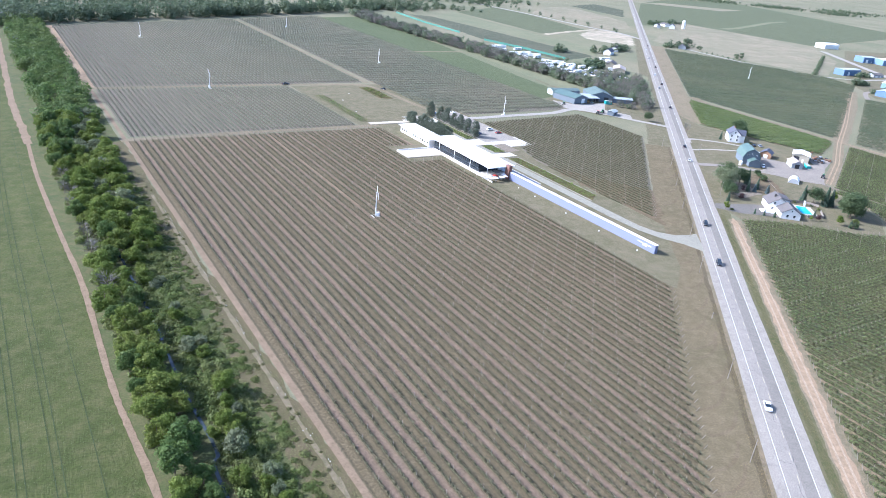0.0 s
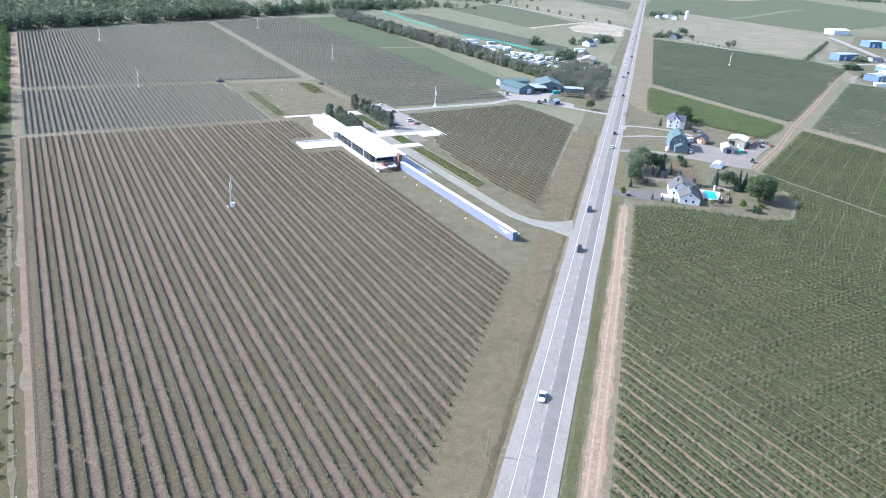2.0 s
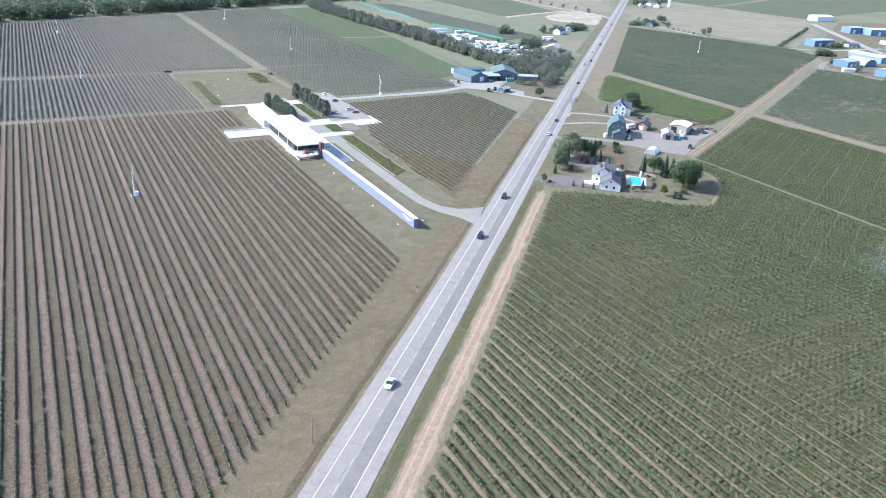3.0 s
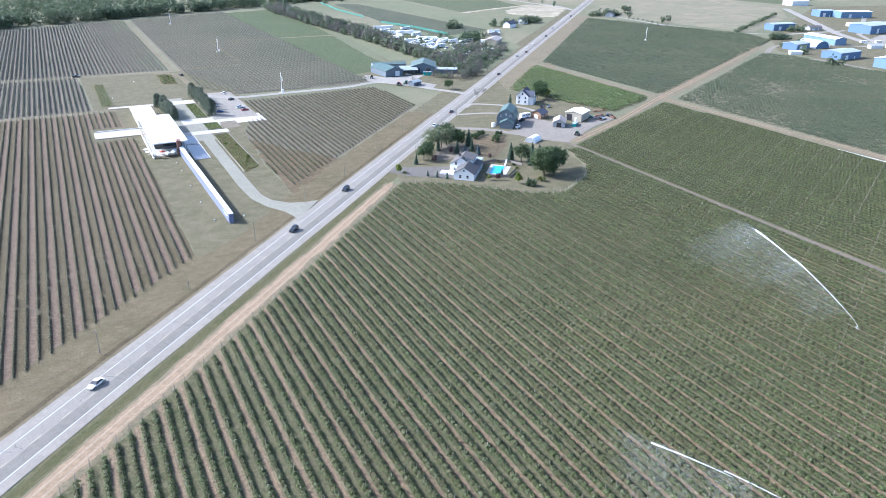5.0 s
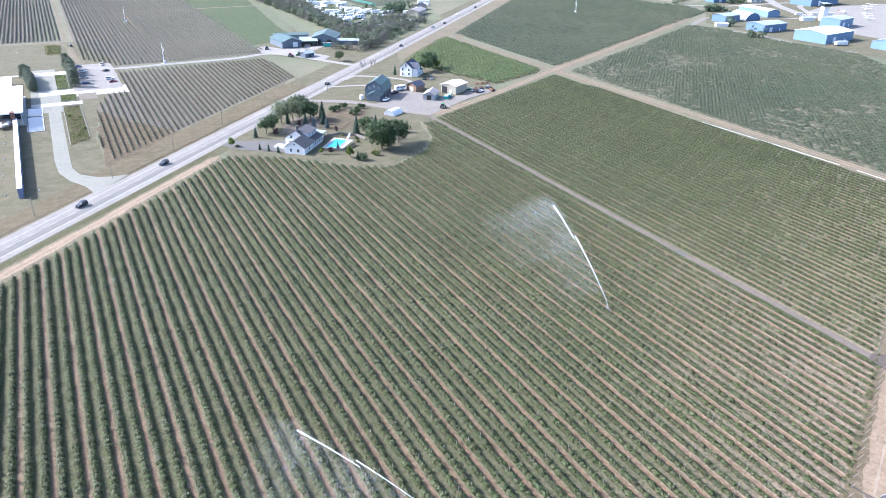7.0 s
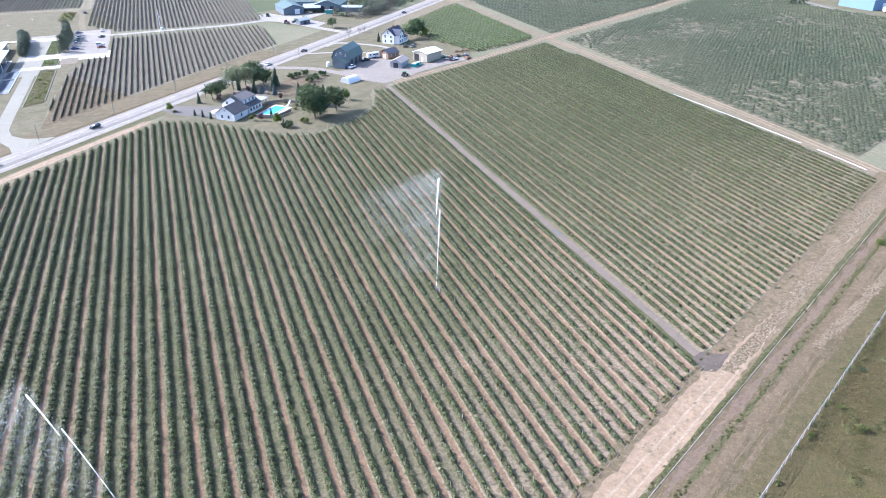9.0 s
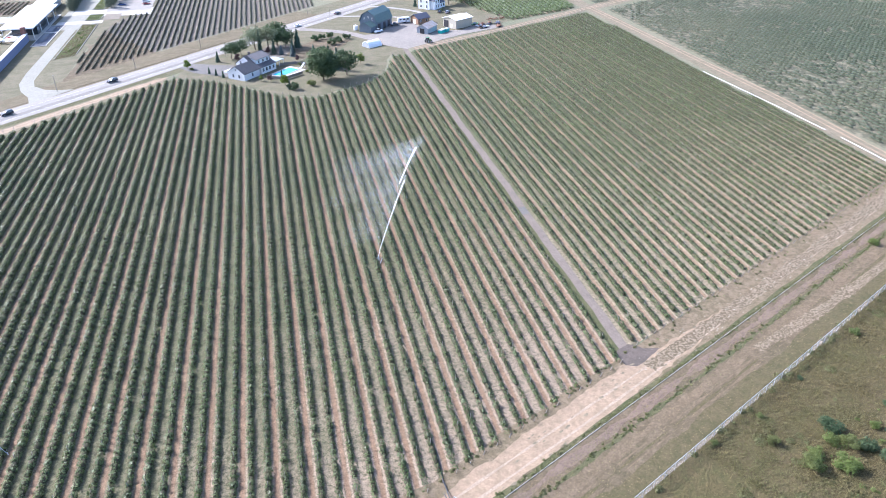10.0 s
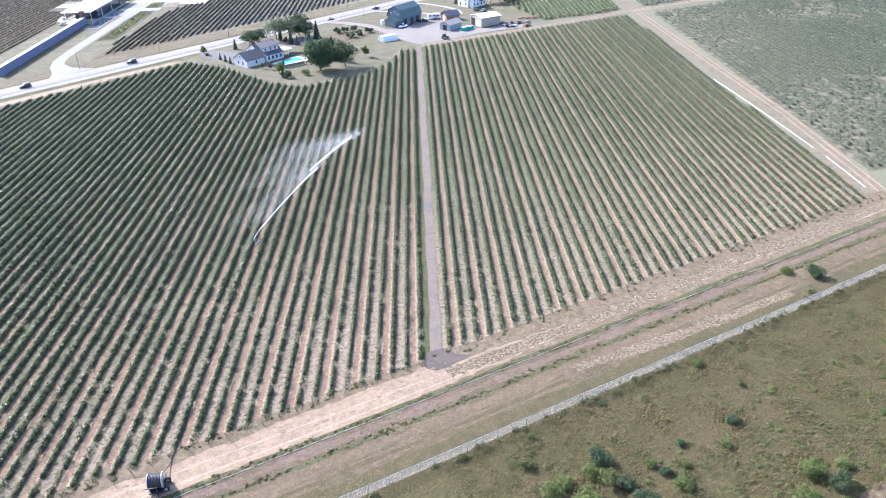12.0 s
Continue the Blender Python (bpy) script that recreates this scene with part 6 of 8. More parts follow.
def board_fence(label, pts, height, material, gap=2.4):
    t = thing("fence", pose(*pts[0], 0.25), label, "fence")
    o = Vector(pts[0])
    for a, b in zip(pts, pts[1:]):
        a, b = Vector(a) - o, Vector(b) - o
        d = b - a
        n = max(1, round(d.length / gap))
        ang = math.degrees(math.atan2(d.y, d.x))
        for i in range(n + 1):
            bm = bmesh.new()
            p = a + d * (i / n)
            box(bm, (p.x, p.y, height / 2 - 0.1), (0.14, 0.14, height + 0.2), ang)
            part("post", bm, material, t)
        for i in range(n):
            p = a + d * ((i + 0.5) / n)
            bm = bmesh.new()
            box(bm, (p.x, p.y, height / 2), (d.length / n - 0.16, 0.05, height - 0.25), ang)
            part("panel", bm, material, t)


board_fence("dark wooden garden fence beside a pool", [(343.5, 181.8), (351, 178.0), (359, 184.5)], 1.5, M_POST)
board_fence("dark wooden fence behind a pool", [(350, 200), (357, 201), (364, 196), (366, 190)], 1.5, M_POST)
board_fence("low wooden edging across a lawn", [(360, 207), (386, 237)], 0.35, M_POST, 6.0)

# farmhouse
f = thing("house", pose(443, 295, 0.2, 0, 0, 45), "white two-storey farmhouse with dark blue-grey roofs", "house")
bm = bmesh.new()
gable_walls(bm, 0, 13, 2, 10, 5.4, 8.8)
part("wall", bm, M_SIDING, f)
gable_roof(f, 0, 13, 2, 10, 5.4, 8.8, M_SHINGLE_B, 0.4)
g = part("wing_wall", bmesh.new(), M_SIDING, f)
bm = bmesh.new()
gable_walls(bm, 0, 5.5, -3, 3, 5.2, 8.2)
bmesh.ops.recalc_face_normals(bm, faces=bm.faces)
bm.to_mesh(g.data)
bm.free()
g.matrix_basis = pose(4.0, -1.0, 0, 0, 0, 90)
for y, s in ((-3.4, 1), (3.4, -1)):
    bm = bmesh.new()
    extrude_profile(bm, [(y, 5.0), (0, 8.3), (0, 8.48), (y, 5.18)], -0.4, 7.5)
    r = part("roof_slope", bm, M_SHINGLE_B, f)
    r.matrix_basis = pose(4.0, -1.0, 0, 0, 0, 90)
bm = bmesh.new()
box(bm, (10.2, 0.6, 1.4), (5.6, 2.8, 3.0))
part("porch", bm, M_SIDING, f)
bm = bmesh.new()
extrude_profile(bm, [(-1.1, 2.9), (2.2, 3.9), (2.2, 4.05), (-1.1, 3.05)], 7.1, 13.4)
part("porch_roof", bm, M_SHINGLE_B, f)
for x, z in ((2.7, 1.7), (5.3, 1.7), (2.7, 4.3), (5.3, 4.3)):
    window(f, x, -1.0, z, 0.9, 1.5, 0)
for y, z in ((4.0, 1.7), (8.0, 1.7), (4.0, 4.3), (8.0, 4.3), (6.0, 6.8)):
    window(f, 0, y, z, 0.9, 1.4, -90)
for x in (9.0, 11.5):
    window(f, x, 2.0, 4.6, 0.9, 1.3, 0)
    window(f, x, -0.8, 1.6, 1.0, 1.3, 0)
chimney(f, 7, 6, 8.4, 1.4, M_RUST)

# gambrel barn
b = thing("barn", pose(403.1, 253.2, 0.2, 0, 0, 50.3), "dark weathered barn with a green gambrel roof", "barn")
bm = bmesh.new()
prof = [(0, -0.3), (10.4, -0.3), (10.4, 4.6), (8.9, 7.7), (5.2, 9.7), (1.5, 7.7), (0, 4.6)]
extrude_profile(bm, prof, 0, 16)
part("wall", bm, M_BLUEGREY, b)
for p, q in (((-0.45, 4.0), (1.35, 7.8)), ((1.35, 7.8), (5.2, 9.9)), ((5.2, 9.9), (9.05, 7.8)), ((9.05, 7.8), (10.85, 4.0))):
    bm = bmesh.new()
    extrude_profile(bm, [p, q, (q[0], q[1] + 0.2), (p[0], p[1] + 0.2)], -0.5, 16.5)
    part("roof_slope", bm, M_GREEN_ROOF, b)
bm = bmesh.new()
gable_walls(bm, -5.4, 0, 0.4, 7.6, 3.1, 5.0)
part("lean_to", bm, M_BLUEGREY, b, "low annexe of the barn")
gable_roof(b, -5.4, 0, 0.4, 7.6, 3.1, 5.0, M_GREEN_ROOF, 0.4)
for u in (2.6, 8.0, 12.6):
    door(b, u, 0, 0, 2.4, 3.2, 0, M_DARK)
for y, z in ((2.6, 6.0), (5.2, 6.8), (7.8, 6.0)):
    window(b, 0, y, z, 0.7, 0.9, -90)
silo = thing("tank", pose(392.4, 258.6, 0.2), "white round tank beside a barn", "tank")
bm = bmesh.new()
tube(bm, (0, 0, -0.1), (0, 0, 2.2), 1.15, 1.15, 16)
tube(bm, (0, 0, 2.2), (0, 0, 2.7), 1.15, 0.25, 16)
part("shell", bm, M_WHITE, silo)

shed("garage", "small orange board garage with a dark hipped roof", "garage", 429.6, 266.6, 26, 8, 6.6, 3.0, 4.9, M_ORANGE_WOOD, M_SHINGLE_B, doors=(("w", 0, 2.6, 2.2, M_WHITE),), windows=(("s", -2, 1.7, 1, 1), ("s", 2, 1.7, 1, 1)))
shed("metal_shed", "pale sheet-metal shed with a rusty roof", "shed", 428.8, 245.6, 50, 10.5, 6.6, 3.0, 4.6, M_GREY_CLAD, M_RUST_ROOF, doors=(("w", 0, 2.6, 2.6, M_DARK),))
shed("warehouse", "tan cladded farm building with a white roof", "warehouse", 448.0, 254.0, 30.5, 12.6, 10, 4.6, 5.7, M_TAN_CLAD, M_WHITE_ROOF, doors=(("w", -1.5, 1.2, 2.2, M_WHITE), ("w", 2.5, 3.4, 3.6, M_DARK)))

d = thing("quonset_shelter", pose(396.0, 224.2, 0.05, 0, 0, 30), "white arched fabric shelter on a lawn", "shelter")
bm = bmesh.new()
arc = [(3.0 * math.cos(a), 2.9 * math.sin(a)) for a in np.linspace(0, math.pi, 17)]
inner = [(0.96 * y, 0.96 * z) for y, z in arc]
extrude_profile(bm, arc + inner[::-1], -4.0, 4.0)
part("cover", bm, M_WHITE, d)
for x in (-3.9, 3.9):
    bm = bmesh.new()
    extrude_profile(bm, [(0.94 * y, 0.94 * z) for y, z in arc], x - 0.05, x + 0.05)
    part("end_wall", bm, M_GREY_CLAD, d)

# farm sheds across the road
shed("farm_shed", "blue-grey farm shed with a green gable roof", "shed", 401.8, 430.0, 96, 23.5, 15, 4.4, 6.8, M_BLUEGREY, M_GREEN_ROOF, doors=(("w", -2.5, 3.6, 3.6, M_WHITE),))
shed("farm_shed", "long grey farm shed with a pale green roof", "shed", 412, 450, -10, 26, 9, 4.0, 5.2, M_GREY_CLAD, M_DULL_GREEN_ROOF)
shed("packing_barn", "large blue-grey barn with a dull green roof", "barn", 434, 432, 62, 24, 19, 4.6, 7.8, M_BLUEGREY, M_DULL_GREEN_ROOF, doors=(("w", -4, 3.6, 3.6, M_DARK), ("w", 4, 3.6, 3.6, M_DARK)))
l = thing("lean_to", pose(417.5, 424, 0.2, 0, 0, -12), "open lean-to with a pale metal roof", "shed")
bm = bmesh.new()
extrude_profile(bm, [(-5, 3.4), (5, 5.0), (5, 5.2), (-5, 3.6)], -6.5, 6.5)
part("roof_slope", bm, M_PALE_ROOF, l)
for x in (-6, -3, 0, 3, 6):
    bm = bmesh.new()
    box(bm, (x, -4.6, 1.6), (0.25, 0.25, 3.6))
    part("post", bm, M_POST, l)
bm = bmesh.new()
box(bm, (0, 4.8, 2.3), (12.6, 0.2, 5.0))
part("back_wall", bm, M_BLUEGREY, l)
shed("farm_shed", "low grey shed with a weathered roof", "shed", 446, 416, -28, 16, 7, 3.2, 4.2, M_BLUEGREY, M_PALE_ROOF)
shed("farm_shed", "small dark shed with a pale roof", "shed", 402.5, 382, 24, 8, 5, 2.8, 3.8, M_BLUEGREY, M_PALE_ROOF, doors=(("s", 0, 2, 2.1, M_DARK),))
shed("lodge", "pale red-roofed building beside the road", "building", 563, 537, 45, 24, 12, 4.0, 6.0, M_TAN_CLAD, M_RUST_ROOF, windows=(("s", -6, 1.8, 1.6, 1.3), ("s", 0, 1.8, 1.6, 1.3), ("s", 6, 1.8, 1.6, 1.3)))
shed("farm_house_far", "white distant farm buildings in trees", "house", 648, 640, 30, 16, 9, 4, 7, M_SIDING, M_SHINGLE_B)
shed("farm_house_far", "grey distant house among trees", "house", 838, 690, 40, 18, 10, 3.4, 6, M_GREY_CLAD, M_SHINGLE)
shed("farm_house_far", "white distant farmhouse among trees", "house", 1060, 905, 40, 18, 10, 4.5, 8, M_SIDING, M_SHINGLE_B)
for x, y, r, w_, m_ in ((1040, 922, 30, 14, M_SIDING), (1076, 936, 75, 20, M_WHITE), (1026, 905, 40, 10, M_GREY_CLAD), (682, 664, 35, 16, M_SIDING), (702, 678, 60, 12, M_GREY_CLAD), (580, 566, 40, 18, M_TAN_CLAD)):
    shed("farm_house_far", "distant pale farm building among trees", "house", x, y, r, w_, w_ * 0.55, 3.6, 6.0, m_, M_SHINGLE)
silo = thing("silo", pose(1090, 905, 0), "pale distant grain silo", "silo")
bm = bmesh.new()
tube(bm, (0, 0, -0.2), (0, 0, 13), 3.2, 3.2, 14)
tube(bm, (0, 0, 13), (0, 0, 15.2), 3.2, 0.4, 14)
part("shell", bm, M_WHITE, silo)

# airfield
AIR = [("hangar", "deep blue hangar with a flat roof", 940, 507, -4, 34, 14, 7, 7.6, M_BLUE_CLAD, M_PALE_ROOF), ("hangar", "blue hangar with a white end", 826, 396, 8, 24, 15, 5.5, 6.8, M_BLUE_CLAD, M_PALE_ROOF), ("site_hut", "low white hut before a hangar", 794, 372, -30, 11, 5, 2.8, 3.2, M_WHITE, M_WHITE_ROOF),
       ("hangar", "long hangar with white roof and blue end", 893, 414, 83, 41, 15, 6, 7.6, M_PALEBLUE_CLAD, M_WHITE_ROOF), ("hangar", "wide blue hangar with a grey roof", 816, 341, 3, 31, 19, 6.2, 7.6, M_BLUE_CLAD, M_PALE_ROOF), ("hangar", "large pale blue hangar with a white roof", 820, 286.5, 7, 42, 28, 7.6, 9.4, M_PALEBLUE_CLAD, M_WHITE_ROOF),
       ("hangar", "square pale blue hangar", 901, 332, 12, 28, 18, 7.5, 8.6, M_PALEBLUE_CLAD, M_PALE_ROOF), ("hangar", "large blue hangar far across the apron", 1030, 452, 4, 52, 26, 9, 10, M_BLUE_CLAD, M_PALE_ROOF), ("terminal", "white airfield building with blue base", 1157, 566, -16, 48, 22, 8, 9, M_PALEBLUE_CLAD, M_WHITE_ROOF),
       ("hangar", "blue hangar behind the terminal", 1131, 590, -16, 22, 18, 8, 9, M_BLUE_CLAD, M_PALE_ROOF), ("hangar", "white hangar at the field's edge", 1238, 716, -8, 34, 20, 7, 9, M_WHITE, M_WHITE_ROOF), ("office", "grey low airfield office", 978, 490, -20, 15, 10, 3.2, 5, M_GREY_CLAD, M_SHINGLE),
       ("hut", "white low hut by the tower", 905, 366, -20, 13, 6, 3, 3.5, M_WHITE, M_PALE_ROOF), ("hangar", "pale blue gabled hangar", 836, 238, 7, 26, 18, 5.5, 8.0, M_PALEBLUE_CLAD, M_PALE_ROOF), ("office", "low white block beside the apron", 1066, 494, -10, 22, 14, 4, 4.8, M_WHITE, M_PALE_ROOF)]
for n, lab, x, y, r, ln, w, e, rg, wm, rm in AIR:
    shed(n, lab, "hangar", x, y, r, ln, w, e, rg, wm, rm, doors=(("s", -ln * 0.2, 4, e * 0.6, M_WHITE), ("s", ln * 0.2, 1.4, 2.2, M_WHITE)), group="airfield buildings")
t = thing("trailer_box", pose(809, 262, 0.2, 0, 0, -12), "white box trailer beside a hangar", "trailer")
bm = bmesh.new()
box(bm, (0, 0, 2.1), (11, 2.6, 2.9))
part("body", bm, M_WHITE, t)
bm = bmesh.new()
box(bm, (-3.5, 0, 0.35), (2.4, 2.3, 0.9))
part("bogie", bm, M_TYRE, t)
q = thing("arched_hangar", pose(854, 398, 0.2, 0, 0, 83), "white arched hangar beside the apron", "hangar")
bm = bmesh.new()
arc = [(9 * math.cos(a), 7.0 * math.sin(a)) for a in np.linspace(0, math.pi, 17)]
extrude_profile(bm, arc + [(0.97 * y, 0.97 * z) for y, z in arc][::-1], -12, 12)
part("cover", bm, M_WHITE_ROOF, q)
bm = bmesh.new()
extrude_profile(bm, [(0.95 * y, 0.95 * z) for y, z in arc], -11.5, 11.2)
part("end_wall", bm, M_BLUE_CLAD, q)
t = thing("control_tower", pose(921, 361, 0.2, 0, 0, -15), "white airfield control tower", "tower")
bm = bmesh.new()
box(bm, (0, 0, 6.5), (5.5, 5.5, 13.4))
part("shaft", bm, M_WHITE, t)
bm = bmesh.new()
box(bm, (0, 0, 14.6), (7, 7, 2.6))
part("cab", bm, M_GLASS, t, "dark glazed cab")
bm = bmesh.new()
box(bm, (0, 0, 16.1), (7.8, 7.8, 0.4))
part("cab_roof", bm, M_PALE_ROOF, t)

# winery
w = thing("winery", pose(209, 278, 0.3), "long modern winery with a flat white roof and glass walls", "winery")
bm = bmesh.new()
box(bm, (11.8, 29, -0.1), (17.4, 60, 0.5))
part("plinth", bm, M_CONCRETE, w)
bm = bmesh.new()
box(bm, (12.2, 29, 5.95), (16.4, 59, 0.55))
bmesh.ops.bevel(bm, geom=bm.edges[:], offset=0.06, segments=1, affect="EDGES")
part("roof", bm, M_WHITE_ROOF, w, "flat white roof slab")
bm = bmesh.new()
box(bm, (12.6, 34, 2.9), (12.5, 45, 5.6))
part("wall", bm, M_GLASS, w, "dark glass wall")
for i in range(24):
    bm = bmesh.new()
    box(bm, (6.3, 12 + i * 1.9, 2.9), (0.08, 0.08, 5.6))
    part("mullion", bm, M_DARK, w)
for i in (0, 2, 4, 6):
    bm = bmesh.new()
    box(bm, (4.8, 2 + i * 7.8, 2.9), (0.18, 0.18, 5.7))
    part("column", bm, M_WHITE, w)
    bm = bmesh.new()
    box(bm, (19.2, 2 + i * 7.8, 2.9), (0.3, 0.3, 5.7))
    part("column", bm, M_WHITE, w)
bm = bmesh.new()
box(bm, (3.4, 24, 0.3), (0.5, 58, 0.6))
part("bench_wall", bm, M_WHITE, w, "low white wall along the glass")
bm = bmesh.new()
box(bm, (9.0, 76, 4.0), (11.5, 36, 0.5))
part("wing_roof", bm, M_WHITE_ROOF, w, "lower flat white roof")
bm = bmesh.new()
box(bm, (9.0, 76, 1.8), (9.5, 33.5, 4.0))
part("wing_wall", bm, M_WHITE, w)
for i in range(12):
    window(w, 4.25, 61 + i * 2.7, 1.9, 1.2, 1.2, -90, False)
bm = bmesh.new()
box(bm, (15.8, -1.5, 3.4), (1.8, 3.2, 7.4))
part("chimney_tower", bm, M_BRICK, w, "tall brown brick chimney block")
bm = bmesh.new()
box(bm, (11.5, 1.5, 3.1), (6.0, 4.0, 0.15))
part("canopy", bm, M_POND, w, "pale blue canopy")
for x, y in ((8.8, -0.2), (14.2, -0.2), (8.8, 3.2), (14.2, 3.2)):
    bm = bmesh.new()
    tube(bm, (x, y, 0), (x, y, 3.1), 0.08)
    part("canopy_post", bm, M_STEEL, w)
bm = bmesh.new()
for i in range(9):
    tube(bm, (6 + (i * 5.3) % 9, 10 + i * 5.2, 6.2), (6 + (i * 5.3) % 9, 10 + i * 5.2, 6.75), 0.18, 0.18, 8)
part("roof_vent", bm, M_STEEL, w, "small roof vents")

p = thing("patio", pose(202.5, 327, 0.25), "square white concrete patio among vines", "patio")
bm = bmesh.new()
box(bm, (0, 0, 0.12), (24.5, 13.5, 0.35))
part("slab", bm, M_PATIO, p)
bm = bmesh.new()
box(bm, (0.5, 7.2, 0.35), (24, 0.4, 0.7))
part("low_wall", bm, M_WHITE, p)
p = thing("terrace", pose(219, 387.5, 0.25), "long white concrete terrace", "patio")
bm = bmesh.new()
box(bm, (-2, 3, 0.1), (30, 4.5, 0.3))
part("slab", bm, M_PATIO, p)

wall = thing("garden_wall", pose(227.2, 176.8, 0.2, 0, 0, 1.0), "long lavender-blue wall with a white top", "wall")
bm = bmesh.new()
box(bm, (0, 50, 1.75), (1.7, 100, 3.9))
part("face", bm, M_WALL_BLUE, wall)
bm = bmesh.new()
box(bm, (0, 50, 3.76), (1.85, 100.2, 0.14))
part("coping", bm, M_WHITE_ROOF, wall, "white top")
for y, z, sy, sz in ((3.0, 2.3, 1.6, 0.35), (4.9, 2.0, 0.9, 1.3), (6.2, 1.9, 0.8, 0.9), (7.6, 2.4, 1.4, 0.3), (9.0, 2.4, 0.9, 0.3)):
    bm = bmesh.new()
    box(bm, (-0.87, y, z), (0.05, sy, sz))
    part("emblem_bar", bm, M_WHITE, wall)
pond = thing("reflecting_pool", pose(233.3, 286, 0.2), "long shallow reflecting pool with a pale kerb", "pool")
bm = bmesh.new()
box(bm, (0, 0, 0.06), (6.6, 44, 0.1))
part("water", bm, M_POND, pond)
for c, s in (((-3.5, 0, 0.1), (0.4, 44.6, 0.25)), ((3.5, 0, 0.1), (0.4, 44.6, 0.25)), ((0, -22.2, 0.1), (6.6, 0.4, 0.25)), ((0, 22.2, 0.1), (6.6, 0.4, 0.25)), ((0, 6, 0.12), (6.6, 2.4, 0.25))):
    bm = bmesh.new()
    box(bm, c, s)
    part("kerb", bm, M_CONCRETE, pond)


def kerb_line(pts, label):
    t = thing("kerb", pose(*pts[0], 0.2), label, "kerb")
    o = Vector(pts[0])
    for a, b in zip(pts, pts[1:]):
        a, b = Vector(a) - o, Vector(b) - o
        d = b - a
        c = (a + b) / 2
        bm = bmesh.new()
        box(bm, (c.x, c.y, 0.1), (d.length, 0.35, 0.3), math.degrees(math.atan2(d.y, d.x)))
        part("stone", bm, M_DRIVE, t)


kerb_line([(245.2, 346), (245.2, 385), (251.5, 385), (251.5, 346), (245.2, 346)], "pale kerb round a planted bed")
kerb_line([(246, 317), (254, 317), (254, 332), (246, 332), (246, 317)], "pale kerb round a planted bed")
kerb_line([(254.8, 244), (254.4, 306), (246.4, 306), (246.3, 236)], "pale kerb round a long bed")

umb = thing("parasol", pose(0, 0, 0), "white parasol over a terrace table", "parasol")
bm = bmesh.new()
tube(bm, (0, 0, -0.1), (0, 0, 2.5), 0.04, 0.04, 6)
part("pole", bm, M_STEEL, umb)
bm = bmesh.new()
tube(bm, (0, 0, 2.1), (0, 0, 2.75), 1.5, 0.05, 8)
part("canopy", bm, M_WHITE, umb)
bm = bmesh.new()
tube(bm, (0, 0, 0.68), (0, 0, 0.75), 0.6, 0.6, 12)
part("table", bm, M_POST, umb)
for x, y, red in ((211.0, 279.5, 0), (212.5, 275.5, 0), (215.0, 273.5, 0), (217.0, 277.0, 1), (219.0, 274.0, 0), (221.5, 274.5, 0), (222.5, 277.5, 0), (210.5, 284, 0)):
    c = copy_thing(umb, pose(x, y, 0.25))
    if red:
        for ch in c.children:
            if ch.name.startswith("canopy"):
                ch.data = ch.data.copy()
                ch.data.materials[0] = M_RED
        tagged(c, "red parasol over a terrace table")
bm = bmesh.new()
bmesh.ops.create_icosphere(bm, subdivisions=2, radius=0.35)
ball = finish(bm, "lawn_stone", M_LIME)
for x, y in ((221, 249), (221, 226), (221, 204), (222, 182), (233, 182), (221, 262), (212, 452), (207, 420), (225, 470)):
    ob = new("lawn_stone", ball)
    ob.location = (x, y, 0.3)
    tagged(ob, "small white boulder on a lawn", "boulder", "lawn boulders")


# ---------------------------------------------------------------- vehicles
def wheel(parent, x, y, r=0.34, w=0.24):
    bm = bmesh.new()
    tube(bm, (x, y - w / 2, r), (x, y + w / 2, r), r, r, 14)
    t = part("wheel", bm, M_TYRE, parent)
    bm = bmesh.new()
    tube(bm, (x, y - w / 2 - 0.01, r), (x, y + w / 2 + 0.01, r), r * 0.6, r * 0.6, 10)
    part("rim", bm, M_STEEL, t)


